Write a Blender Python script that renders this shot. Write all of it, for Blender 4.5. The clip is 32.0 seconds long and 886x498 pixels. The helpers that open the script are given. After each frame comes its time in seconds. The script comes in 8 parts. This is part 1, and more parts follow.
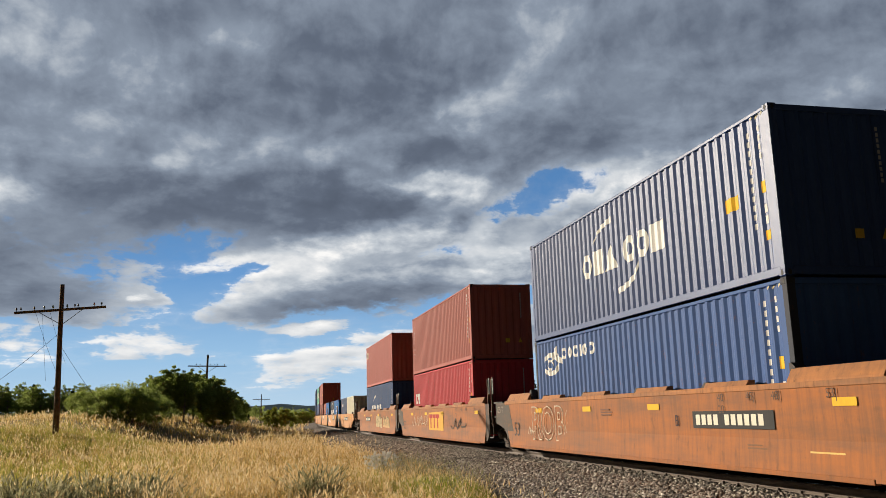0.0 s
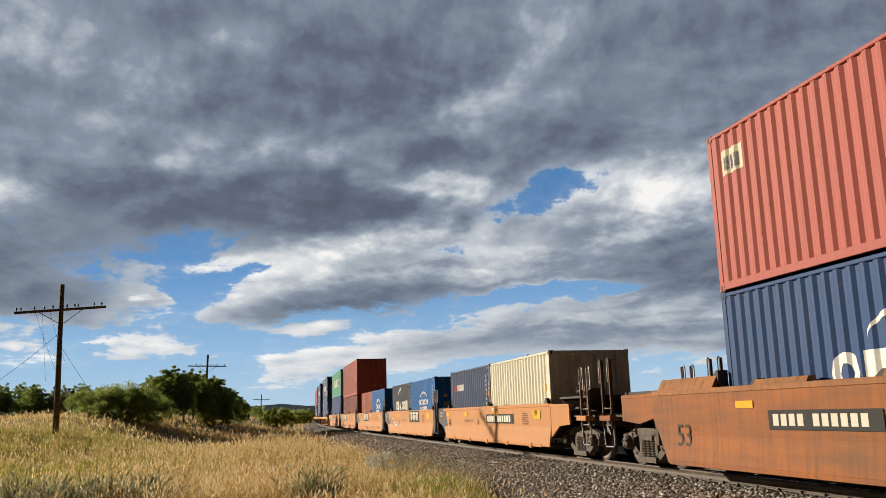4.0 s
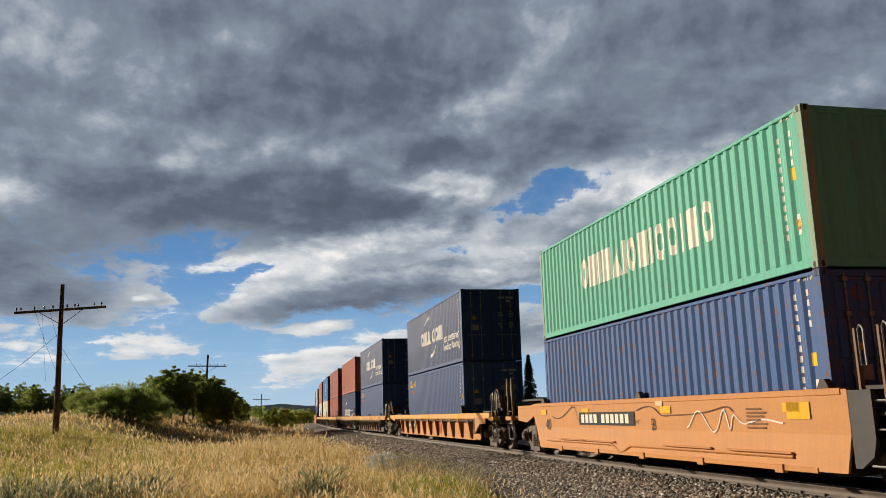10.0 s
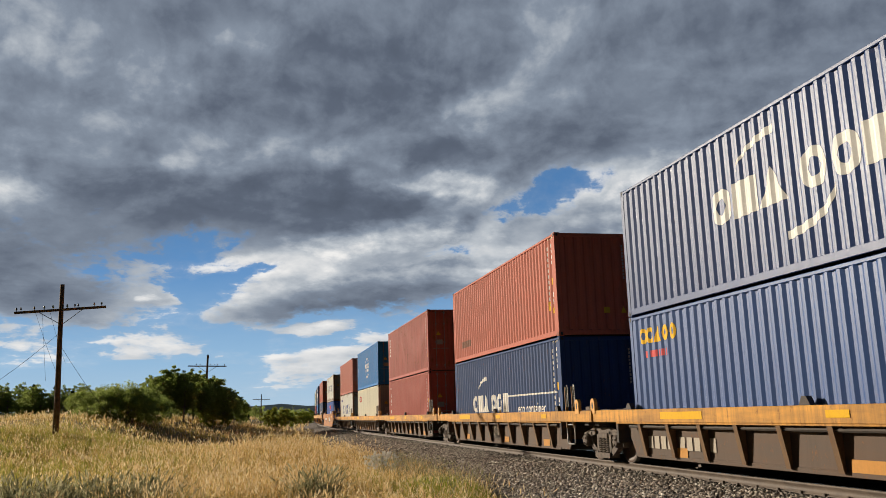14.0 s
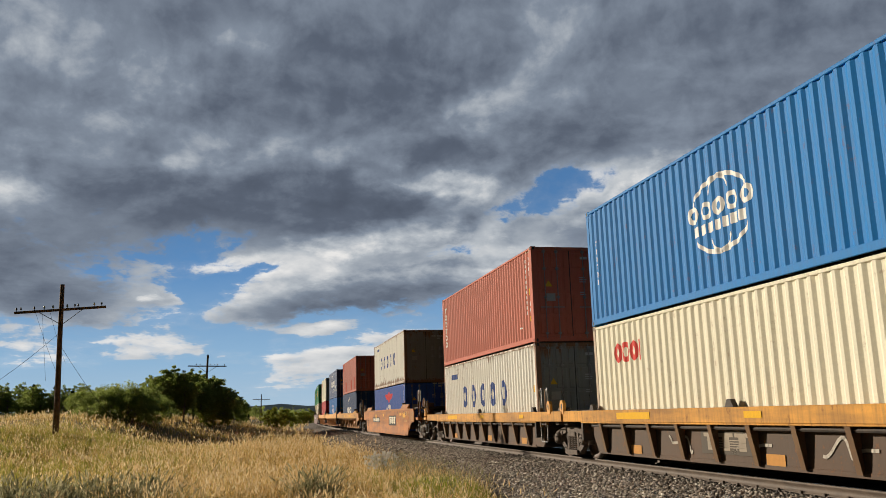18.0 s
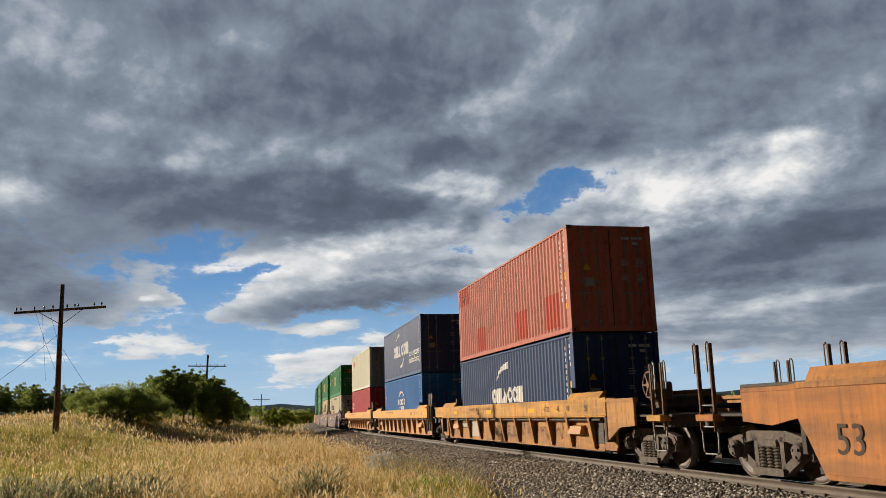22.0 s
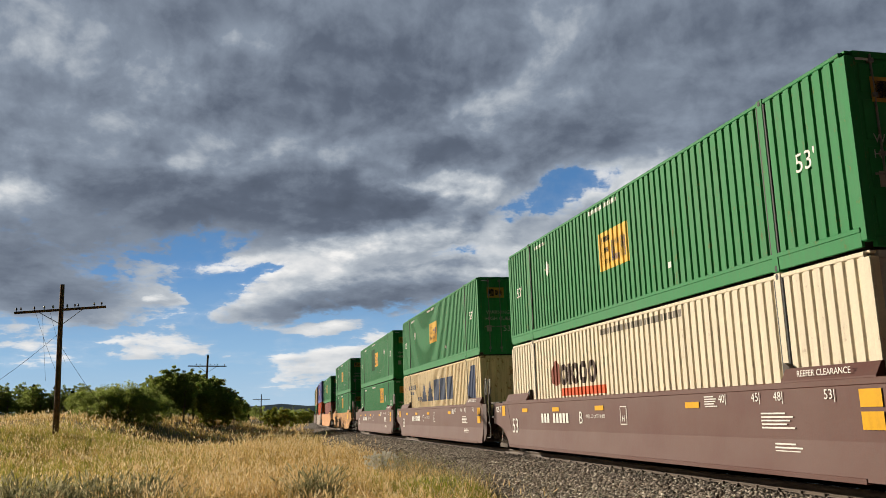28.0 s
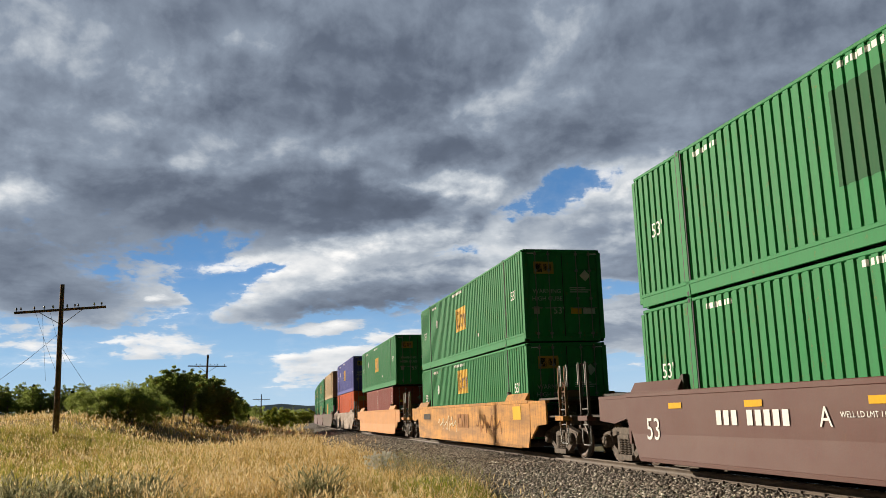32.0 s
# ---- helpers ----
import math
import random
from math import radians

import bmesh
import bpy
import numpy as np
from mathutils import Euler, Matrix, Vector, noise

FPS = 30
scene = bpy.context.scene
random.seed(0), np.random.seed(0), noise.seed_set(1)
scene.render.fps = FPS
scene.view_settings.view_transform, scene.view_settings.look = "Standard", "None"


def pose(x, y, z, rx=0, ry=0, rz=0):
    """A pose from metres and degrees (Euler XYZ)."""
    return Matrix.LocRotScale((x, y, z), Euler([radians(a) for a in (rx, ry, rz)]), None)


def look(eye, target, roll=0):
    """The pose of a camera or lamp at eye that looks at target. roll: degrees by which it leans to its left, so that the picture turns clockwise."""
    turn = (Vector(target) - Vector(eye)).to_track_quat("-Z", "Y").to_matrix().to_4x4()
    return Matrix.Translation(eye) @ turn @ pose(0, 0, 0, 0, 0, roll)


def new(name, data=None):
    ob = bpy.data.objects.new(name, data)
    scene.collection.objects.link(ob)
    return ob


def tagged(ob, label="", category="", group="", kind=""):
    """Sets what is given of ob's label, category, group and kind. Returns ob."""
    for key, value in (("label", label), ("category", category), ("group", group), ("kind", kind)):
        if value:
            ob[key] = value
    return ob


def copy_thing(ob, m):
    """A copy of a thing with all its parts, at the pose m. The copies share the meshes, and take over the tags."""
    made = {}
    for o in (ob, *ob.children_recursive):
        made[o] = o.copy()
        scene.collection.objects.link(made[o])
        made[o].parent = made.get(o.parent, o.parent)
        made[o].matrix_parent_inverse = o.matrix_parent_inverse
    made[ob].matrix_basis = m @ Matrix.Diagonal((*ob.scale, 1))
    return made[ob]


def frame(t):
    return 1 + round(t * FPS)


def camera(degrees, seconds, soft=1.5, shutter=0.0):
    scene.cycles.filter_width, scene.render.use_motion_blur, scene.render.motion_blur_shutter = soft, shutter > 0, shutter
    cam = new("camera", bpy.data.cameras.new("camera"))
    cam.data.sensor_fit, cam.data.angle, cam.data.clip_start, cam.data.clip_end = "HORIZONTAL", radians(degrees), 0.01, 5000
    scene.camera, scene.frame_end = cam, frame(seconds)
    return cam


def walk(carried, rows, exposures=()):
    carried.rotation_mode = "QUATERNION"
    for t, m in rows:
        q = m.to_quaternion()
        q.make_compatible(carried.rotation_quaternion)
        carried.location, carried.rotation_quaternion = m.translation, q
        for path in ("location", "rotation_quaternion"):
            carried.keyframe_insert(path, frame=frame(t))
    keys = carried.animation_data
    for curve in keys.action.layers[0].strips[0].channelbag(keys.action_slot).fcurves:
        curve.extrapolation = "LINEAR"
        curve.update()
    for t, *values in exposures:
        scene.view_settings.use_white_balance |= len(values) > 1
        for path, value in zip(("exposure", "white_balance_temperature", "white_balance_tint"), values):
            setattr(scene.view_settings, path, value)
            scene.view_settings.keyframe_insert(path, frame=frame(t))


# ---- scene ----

# ---- camera, standing still beside the line ----
EYE_Z = 1.26
cam = camera(55.71, 32.0, soft=0.4, shutter=0.0)
CAM = Matrix.Translation((0, 0, EYE_Z)) @ pose(0, 0, 0, 0, 0, -13.518) @ pose(0, 0, 0, 90 + 11.08) @ pose(0, 0, 0, 0, 0, -1.691)
# its automatic exposure answers to what fills the view
walk(cam, [(0, CAM), (32.0, CAM)], ((0, 0.32), (2, 0.16), (3, 0.27), (8, 0.13), (11, 0.22), (13, 0.24), (14, 0.16), (17, 0.20), (18, 0.06), (19, 0.20), (21, 0.10), (22.5, 0.2), (24, 0.16), (25, 0.01), (28, 0.22), (30, 0.22), (31, 0.34), (32, 0.36)))

# ---- light: low warm sun from beyond the line of poles, broken cloud ----
SUN_AZ, SUN_EL = 44.0, 15.0          # degrees to the left of the line's direction, and up
sun_way = Vector((-math.sin(radians(SUN_AZ)) * math.cos(radians(SUN_EL)), math.cos(radians(SUN_AZ)) * math.cos(radians(SUN_EL)), math.sin(radians(SUN_EL))))
lamp = bpy.data.lights.new("sun", "SUN")
lamp.energy, lamp.angle, lamp.color = 5.0, radians(0.6), (1.0, 0.88, 0.71)
sun = new("sun", lamp)
sun.matrix_world = look(sun_way * 200, (0, 0, 0))

world = bpy.data.worlds.new("world")
scene.world = world
world.use_nodes = True
wn, wl = world.node_tree.nodes, world.node_tree.links
sky = wn.new("ShaderNodeTexSky")
sky.sky_type, sky.sun_disc = "NISHITA", False
sky.sun_elevation, sky.sun_rotation = radians(SUN_EL), radians(-SUN_AZ)
# slate-grey broken cloud over most of the sky
wco = wn.new("ShaderNodeTexCoord")
wno = wn.new("ShaderNodeTexNoise")
wno.inputs["Scale"].default_value, wno.inputs["Detail"].default_value = 2.2, 5.0
wl.new(wco.outputs["Generated"], wno.inputs["Vector"])
wra = wn.new("ShaderNodeValToRGB")
wra.color_ramp.elements[0].position, wra.color_ramp.elements[1].position = 0.36, 0.48
wl.new(wno.outputs["Fac"], wra.inputs[0])
wmx = wn.new("ShaderNodeMix")
wmx.data_type = "RGBA"
wl.new(wra.outputs[0], wmx.inputs[0])
wl.new(sky.outputs[0], wmx.inputs[6])
wmx.inputs[7].default_value = (0.75, 0.9, 1.15, 1)
wbg = wn["Background"]
wbg.inputs["Strength"].default_value = 0.012
wl.new(wmx.outputs[2], wbg.inputs["Color"])


# ---- materials ----
class Nodes:
    """Short hand for building a node tree."""
    def __init__(self, name):
        self.mat = bpy.data.materials.new(name)
        self.mat.use_nodes = True
        self.n, self.l = self.mat.node_tree.nodes, self.mat.node_tree.links
        self.out = self.n["Material Output"]
        self.bsdf = self.n["Principled BSDF"]

    def add(self, kind, **inputs):
        node = self.n.new(kind)
        for key, value in inputs.items():
            self.put(node.inputs[key.replace("_", " ")], value)
        return node

    def put(self, socket, value):
        if isinstance(value, bpy.types.NodeSocket):
            self.l.new(value, socket)
        else:
            socket.default_value = value

    def math(self, op, a, b=0.0, c=0.0, clamp=False):
        node = self.n.new("ShaderNodeMath")
        node.operation, node.use_clamp = op, clamp
        self.put(node.inputs[0], a), self.put(node.inputs[1], b), self.put(node.inputs[2], c)
        return node.outputs[0]

    def mix(self, fac, a, b, blend="MIX"):
        node = self.n.new("ShaderNodeMix")
        node.data_type, node.blend_type = "RGBA", blend
        self.put(node.inputs[0], fac), self.put(node.inputs[6], a), self.put(node.inputs[7], b)
        return node.outputs[2]

    def noise(self, vector, scale, detail=3.0, rough=0.55, dims="3D"):
        node = self.n.new("ShaderNodeTexNoise")
        node.noise_dimensions = dims
        if vector is not None:
            self.put(node.inputs["Vector"], vector)
        node.inputs["Scale"].default_value, node.inputs["Detail"].default_value, node.inputs["Roughness"].default_value = scale, detail, rough
        return node.outputs["Fac"]

    def ramp(self, fac, *stops):
        node = self.n.new("ShaderNodeValToRGB")
        self.put(node.inputs[0], fac)
        e = node.color_ramp.elements
        while len(e) < len(stops):
            e.new(0.5)
        for el, (at, col) in zip(e, stops):
            el.position = at
            el.color = col if len(col) == 4 else (*col, 1)
        return node.outputs[0]

    def scaled(self, vector, x, y, z):
        node = self.n.new("ShaderNodeMapping")
        self.put(node.inputs["Vector"], vector)
        node.inputs["Scale"].default_value = (x, y, z)
        return node.outputs[0]

    def bump(self, height, strength, distance):
        node = self.add("ShaderNodeBump", Strength=strength, Distance=distance, Height=height)
        self.put(self.bsdf.inputs["Normal"], node.outputs[0])

    def coord(self, which="Object"):
        return self.n.new("ShaderNodeTexCoord").outputs[which]

    def geo(self, which):
        return self.n.new("ShaderNodeNewGeometry").outputs[which]

    def info(self, which):
        return self.n.new("ShaderNodeObjectInfo").outputs[which]

    def done(self, color=None, rough=None, metal=None, spec=None):
        for key, value in (("Base Color", color), ("Roughness", rough), ("Metallic", metal), ("Specular IOR Level", spec)):
            if value is not None:
                self.put(self.bsdf.inputs[key], value)
        return self.mat


def rgb(r, g, b):
    return (r, g, b, 1.0)


def painted(name, rust=0.3, fade=0.25, rough=0.42, dirt=0.3, streak=0.5, rust_tint=rgb(0.13, 0.05, 0.02), gloss=0.5, film=0.0, seams=0.0):
    """Paint on steel whose colour is the object's own: faded patches, vertical grime, rust spots and runs."""
    k = Nodes(name)
    p, rnd = k.coord("Object"), k.info("Random")
    v = k.add("ShaderNodeVectorMath", Vector=p)
    v.operation = "ADD"
    off = k.add("ShaderNodeCombineXYZ", X=k.math("MULTIPLY", rnd, 37.0), Y=k.math("MULTIPLY", rnd, 91.0))
    k.put(v.inputs[1], off.outputs[0])
    q = v.outputs[0]
    base = k.info("Color")
    large = k.noise(k.scaled(q, 1, 0.7, 1), 0.9, 4)
    runs = k.noise(k.scaled(q, 9, 9, 0.45), 1.0, 5, 0.65)
    fine = k.noise(q, 22.0, 5, 0.6)
    faded = k.mix(k.math("MULTIPLY", k.ramp(large, (0.35, (0, 0, 0)), (0.75, (1, 1, 1))), fade), base, k.mix(0.5, base, rgb(0.5, 0.46, 0.42)))
    light = k.mix(k.math("MULTIPLY", k.ramp(fine, (0.3, (0, 0, 0)), (0.7, (1, 1, 1))), 0.6), faded, k.mix(1.0, faded, rgb(1.22, 1.2, 1.18), "MULTIPLY"))
    grime = k.ramp(runs, (0.42, (0, 0, 0)), (0.72, (1, 1, 1)))
    dirty = k.mix(k.math("MULTIPLY", grime, dirt * streak), light, rgb(0.07, 0.055, 0.04))
    if film:
        # road dust in broad cloudy patches
        patch = k.noise(k.scaled(q, 1, 0.35, 2.2), 1.3, 5, 0.6)
        dirty = k.mix(k.math("MULTIPLY", k.ramp(patch, (0.38, (0, 0, 0)), (0.66, (1, 1, 1))), film), dirty, rgb(0.13, 0.075, 0.045))
    spots = k.math("MULTIPLY", k.noise(q, 5.5, 6, 0.72), k.math("ADD", 0.55, k.math("MULTIPLY", runs, 0.9)))
    rusty = k.ramp(spots, (0.66 - rust * 0.16, (0, 0, 0)), (0.74 - rust * 0.14, (1, 1, 1)))
    col = k.mix(k.math("MULTIPLY", rusty, min(1, rust * 1.6)), dirty, k.mix(fine, rust_tint, rgb(0.3, 0.13, 0.05)))
    if seams:
        # rust creeping up from the lower seam in tongues, and running down from the top
        z = k.add("ShaderNodeSeparateXYZ", Vector=p).outputs[2]
        tongue = k.noise(k.scaled(q, 5, 5, 0.25), 1.0, 5, 0.65)
        up = k.math("SUBTRACT", k.math("MULTIPLY", tongue, 1.5), k.math("MULTIPLY", z, 1.5))
        down = k.math("SUBTRACT", k.math("MULTIPLY", tongue, 1.9), k.math("MULTIPLY_ADD", k.math("SUBTRACT", 2.62, z), 0.9, 0.55))
        edge = k.ramp(k.math("MAXIMUM", up, down), (0.42, (0, 0, 0)), (0.62, (1, 1, 1)))
        col = k.mix(k.math("MULTIPLY", edge, seams), col, k.mix(fine, rust_tint, rgb(0.28, 0.13, 0.05)))
    k.bump(k.math("ADD", k.math("MULTIPLY", fine, 0.25), k.noise(k.scaled(q, 1, 1, 0.6), 1.7, 2)), 0.32, 0.02)
    r = k.math("ADD", rough - 0.08, k.math("MULTIPLY", k.math("ADD", k.math("MULTIPLY", rusty, 0.35), fine), 0.22))
    return k.done(col, r, spec=gloss)


def dusty(name, a, b, rough=0.8, scale=6.0, metal=0.0, bumps=0.3):
    """A rough material of two tones mixed at two scales."""
    k = Nodes(name)
    p = k.coord("Object")
    n1, n2 = k.noise(p, scale, 5, 0.62), k.noise(p, scale * 9, 3, 0.6)
    f = k.math("ADD", k.math("MULTIPLY", n1, 0.75), k.math("MULTIPLY", n2, 0.3))
    k.bump(f, bumps, 0.02)
    return k.done(k.mix(k.ramp(f, (0.36, (0, 0, 0)), (0.68, (1, 1, 1))), rgb(*a), rgb(*b)), k.math("ADD", rough - 0.1, k.math("MULTIPLY", n1, 0.2)), metal)


PAINT = painted("container_paint", rust=0.22, fade=0.06, rough=0.58, dirt=0.34, gloss=0.14)
PAINT_GLOSS = painted("container_paint_glossy", rust=0.08, fade=0.03, rough=0.40, dirt=0.22, gloss=0.30)
PAINT_WORN = painted("container_paint_worn", rust=0.50, fade=0.08, rough=0.58, dirt=0.42, streak=0.8, gloss=0.14)
PAINT_RUSTY = painted("container_paint_rusty", seams=0.85, rust=0.34, fade=0.04, rough=0.6, dirt=0.26, streak=0.8, gloss=0.22, rust_tint=rgb(0.11, 0.045, 0.02))
CAR_PAINT = painted("car_paint", rust=0.10, fade=0.12, rough=0.58, dirt=0.25, gloss=0.3, film=0.12)
CAR_WORN = painted("car_paint_worn", rust=0.42, fade=0.03, rough=0.66, dirt=0.5, streak=0.9, rust_tint=rgb(0.08, 0.04, 0.025), gloss=0.22, film=0.6)
STEEL = dusty("dark_underframe_steel", (0.022, 0.018, 0.016), (0.075, 0.055, 0.042), 0.75, 5)
TRUCK = dusty("truck_casting", (0.055, 0.042, 0.035), (0.17, 0.13, 0.10), 0.82, 7)
WHEEL = dusty("wheel_steel", (0.06, 0.04, 0.032), (0.16, 0.10, 0.075), 0.6, 8)
TREAD = dusty("wheel_tread", (0.16, 0.14, 0.125), (0.27, 0.245, 0.225), 0.55, 8, metal=0.5)
ROD = dusty("galvanised_rod", (0.17, 0.165, 0.16), (0.29, 0.285, 0.275), 0.5, 20, metal=0.3)
RUBBER = dusty("rubber_seal", (0.012, 0.012, 0.013), (0.03, 0.03, 0.03), 0.7, 20)
RAIL = dusty("rail_steel_side", (0.07, 0.05, 0.037), (0.15, 0.11, 0.08), 0.7, 3)
RAILTOP = dusty("rail_head", (0.42, 0.40, 0.38), (0.55, 0.53, 0.5), 0.25, 2, metal=0.9, bumps=0.05)
TIE = dusty("timber_tie", (0.05, 0.038, 0.03), (0.13, 0.10, 0.08), 0.9, 5, bumps=0.6)
MARK = painted("marking_paint", rust=0.08, fade=0.06, rough=0.6, dirt=0.25, gloss=0.12)


def ballast_material(name, island):
    k = Nodes(name)
    p = k.coord("Object")
    n = k.noise(p, 60.0, 3)
    if island:
        tone = k.ramp(k.geo("Random Per Island"), (0.0, (0.07, 0.058, 0.05)), (0.3, (0.20, 0.165, 0.135)), (0.65, (0.40, 0.34, 0.28)), (0.92, (0.62, 0.55, 0.46)), (1.0, (0.80, 0.75, 0.66)))
    else:
        # gaps between the stones, their shade put into a dark bed colour
        tone = k.ramp(k.noise(p, 26.0, 2, 0.6), (0.3, (0.05, 0.042, 0.035)), (0.5, (0.16, 0.135, 0.11)), (0.7, (0.34, 0.29, 0.24)))
    col = k.mix(k.math("MULTIPLY", n, 0.35), tone, rgb(0.13, 0.105, 0.08))
    k.bump(k.noise(p, 45.0 if not island else 90.0, 4), 0.9 if not island else 0.4, 0.05 if not island else 0.01)
    return k.done(col, 0.9)


BALLAST, STONE = ballast_material("ballast_bed", False), ballast_material("ballast_stone", True)


def ground_material():
    k = Nodes("dry_prairie_soil")
    p = k.coord("Object")
    n1, n2 = k.noise(p, 0.12, 5, 0.6), k.noise(p, 3.0, 5, 0.65)
    col = k.mix(k.ramp(n1, (0.38, (0, 0, 0)), (0.62, (1, 1, 1))), rgb(0.34, 0.25, 0.11), rgb(0.20, 0.19, 0.06))
    col = k.mix(k.math("MULTIPLY", n2, 0.9), col, rgb(0.09, 0.065, 0.03))
    k.bump(n2, 0.8, 0.15)
    return k.done(col, 0.95)


GROUND = ground_material()


def blade_material(name, stops, trans=0.45):
    """Thin dry stalks: a colour for each piece, with light passing through."""
    k = Nodes(name)
    f = k.geo("Random Per Island")
    n = k.noise(k.coord("Object"), 0.35, 3)
    c = k.noise(k.coord("Object"), 2.6, 2, 0.6)
    c = k.math("MULTIPLY_ADD", k.math("SUBTRACT", c, 0.5), 2.2, 0.5)
    col = k.ramp(k.math("ADD", k.math("MULTIPLY", f, 0.45), k.math("ADD", k.math("MULTIPLY", n, 0.25), k.math("MULTIPLY", c, 0.30))), *stops)
    tl = k.add("ShaderNodeBsdfTranslucent", Color=col)
    k.done(col, 0.75, spec=0.2)
    mixer = k.add("ShaderNodeMixShader", Fac=trans)
    k.put(mixer.inputs[1], k.bsdf.outputs[0])
    k.put(mixer.inputs[2], tl.outputs[0])
    k.put(k.out.inputs["Surface"], mixer.outputs[0])
    return k.mat


GRASS = blade_material("dry_grass", ((0.18, (0.12, 0.085, 0.025)), (0.33, (0.40, 0.26, 0.075)), (0.52, (0.76, 0.51, 0.18)), (0.8, (0.92, 0.74, 0.39))), 0.5)
GREEN_GRASS = blade_material("green_grass", ((0.2, (0.17, 0.20, 0.03)), (0.5, (0.40, 0.38, 0.07)), (0.85, (0.64, 0.53, 0.17))), 0.55)
LUSH = blade_material("lush_grass", ((0.2, (0.13, 0.20, 0.02)), (0.5, (0.32, 0.38, 0.05)), (0.85, (0.62, 0.58, 0.14))), 0.55)
FLUFF = blade_material("thistle_down", ((0.2, (0.60, 0.58, 0.52)), (0.5, (0.78, 0.76, 0.70)), (0.85, (0.88, 0.87, 0.83))), 0.4)
SAGE = blade_material("grey_sage", ((0.2, (0.17, 0.17, 0.08)), (0.5, (0.36, 0.34, 0.19)), (0.85, (0.62, 0.56, 0.36))), 0.55)
PLUME = blade_material("seed_heads", ((0.2, (0.74, 0.55, 0.28)), (0.5, (0.88, 0.71, 0.42)), (0.85, (0.92, 0.83, 0.62))), 0.5)
LEAF = blade_material("poplar_leaves", ((0.2, (0.14, 0.19, 0.04)), (0.5, (0.29, 0.36, 0.09)), (0.8, (0.50, 0.53, 0.19))), 0.6)
LEAF_Y = blade_material("yellowing_leaves", ((0.2, (0.12, 0.16, 0.02)), (0.5, (0.24, 0.26, 0.04)), (0.8, (0.46, 0.42, 0.08))), 0.5)
NEEDLE = blade_material("spruce_needles", ((0.2, (0.02, 0.04, 0.018)), (0.5, (0.04, 0.07, 0.028)), (0.8, (0.07, 0.11, 0.045))), 0.1)
BARK = dusty("grey_bark", (0.09, 0.075, 0.06), (0.30, 0.27, 0.23), 0.9, 4)
POLEWOOD = dusty("weathered_pole_timber", (0.085, 0.052, 0.03), (0.27, 0.175, 0.105), 0.9, 3)
GLASSY = dusty("insulator_glass", (0.35, 0.45, 0.45), (0.6, 0.68, 0.68), 0.2, 20)
WIRE = dusty("wire", (0.03, 0.03, 0.03), (0.06, 0.055, 0.05), 0.6, 20)


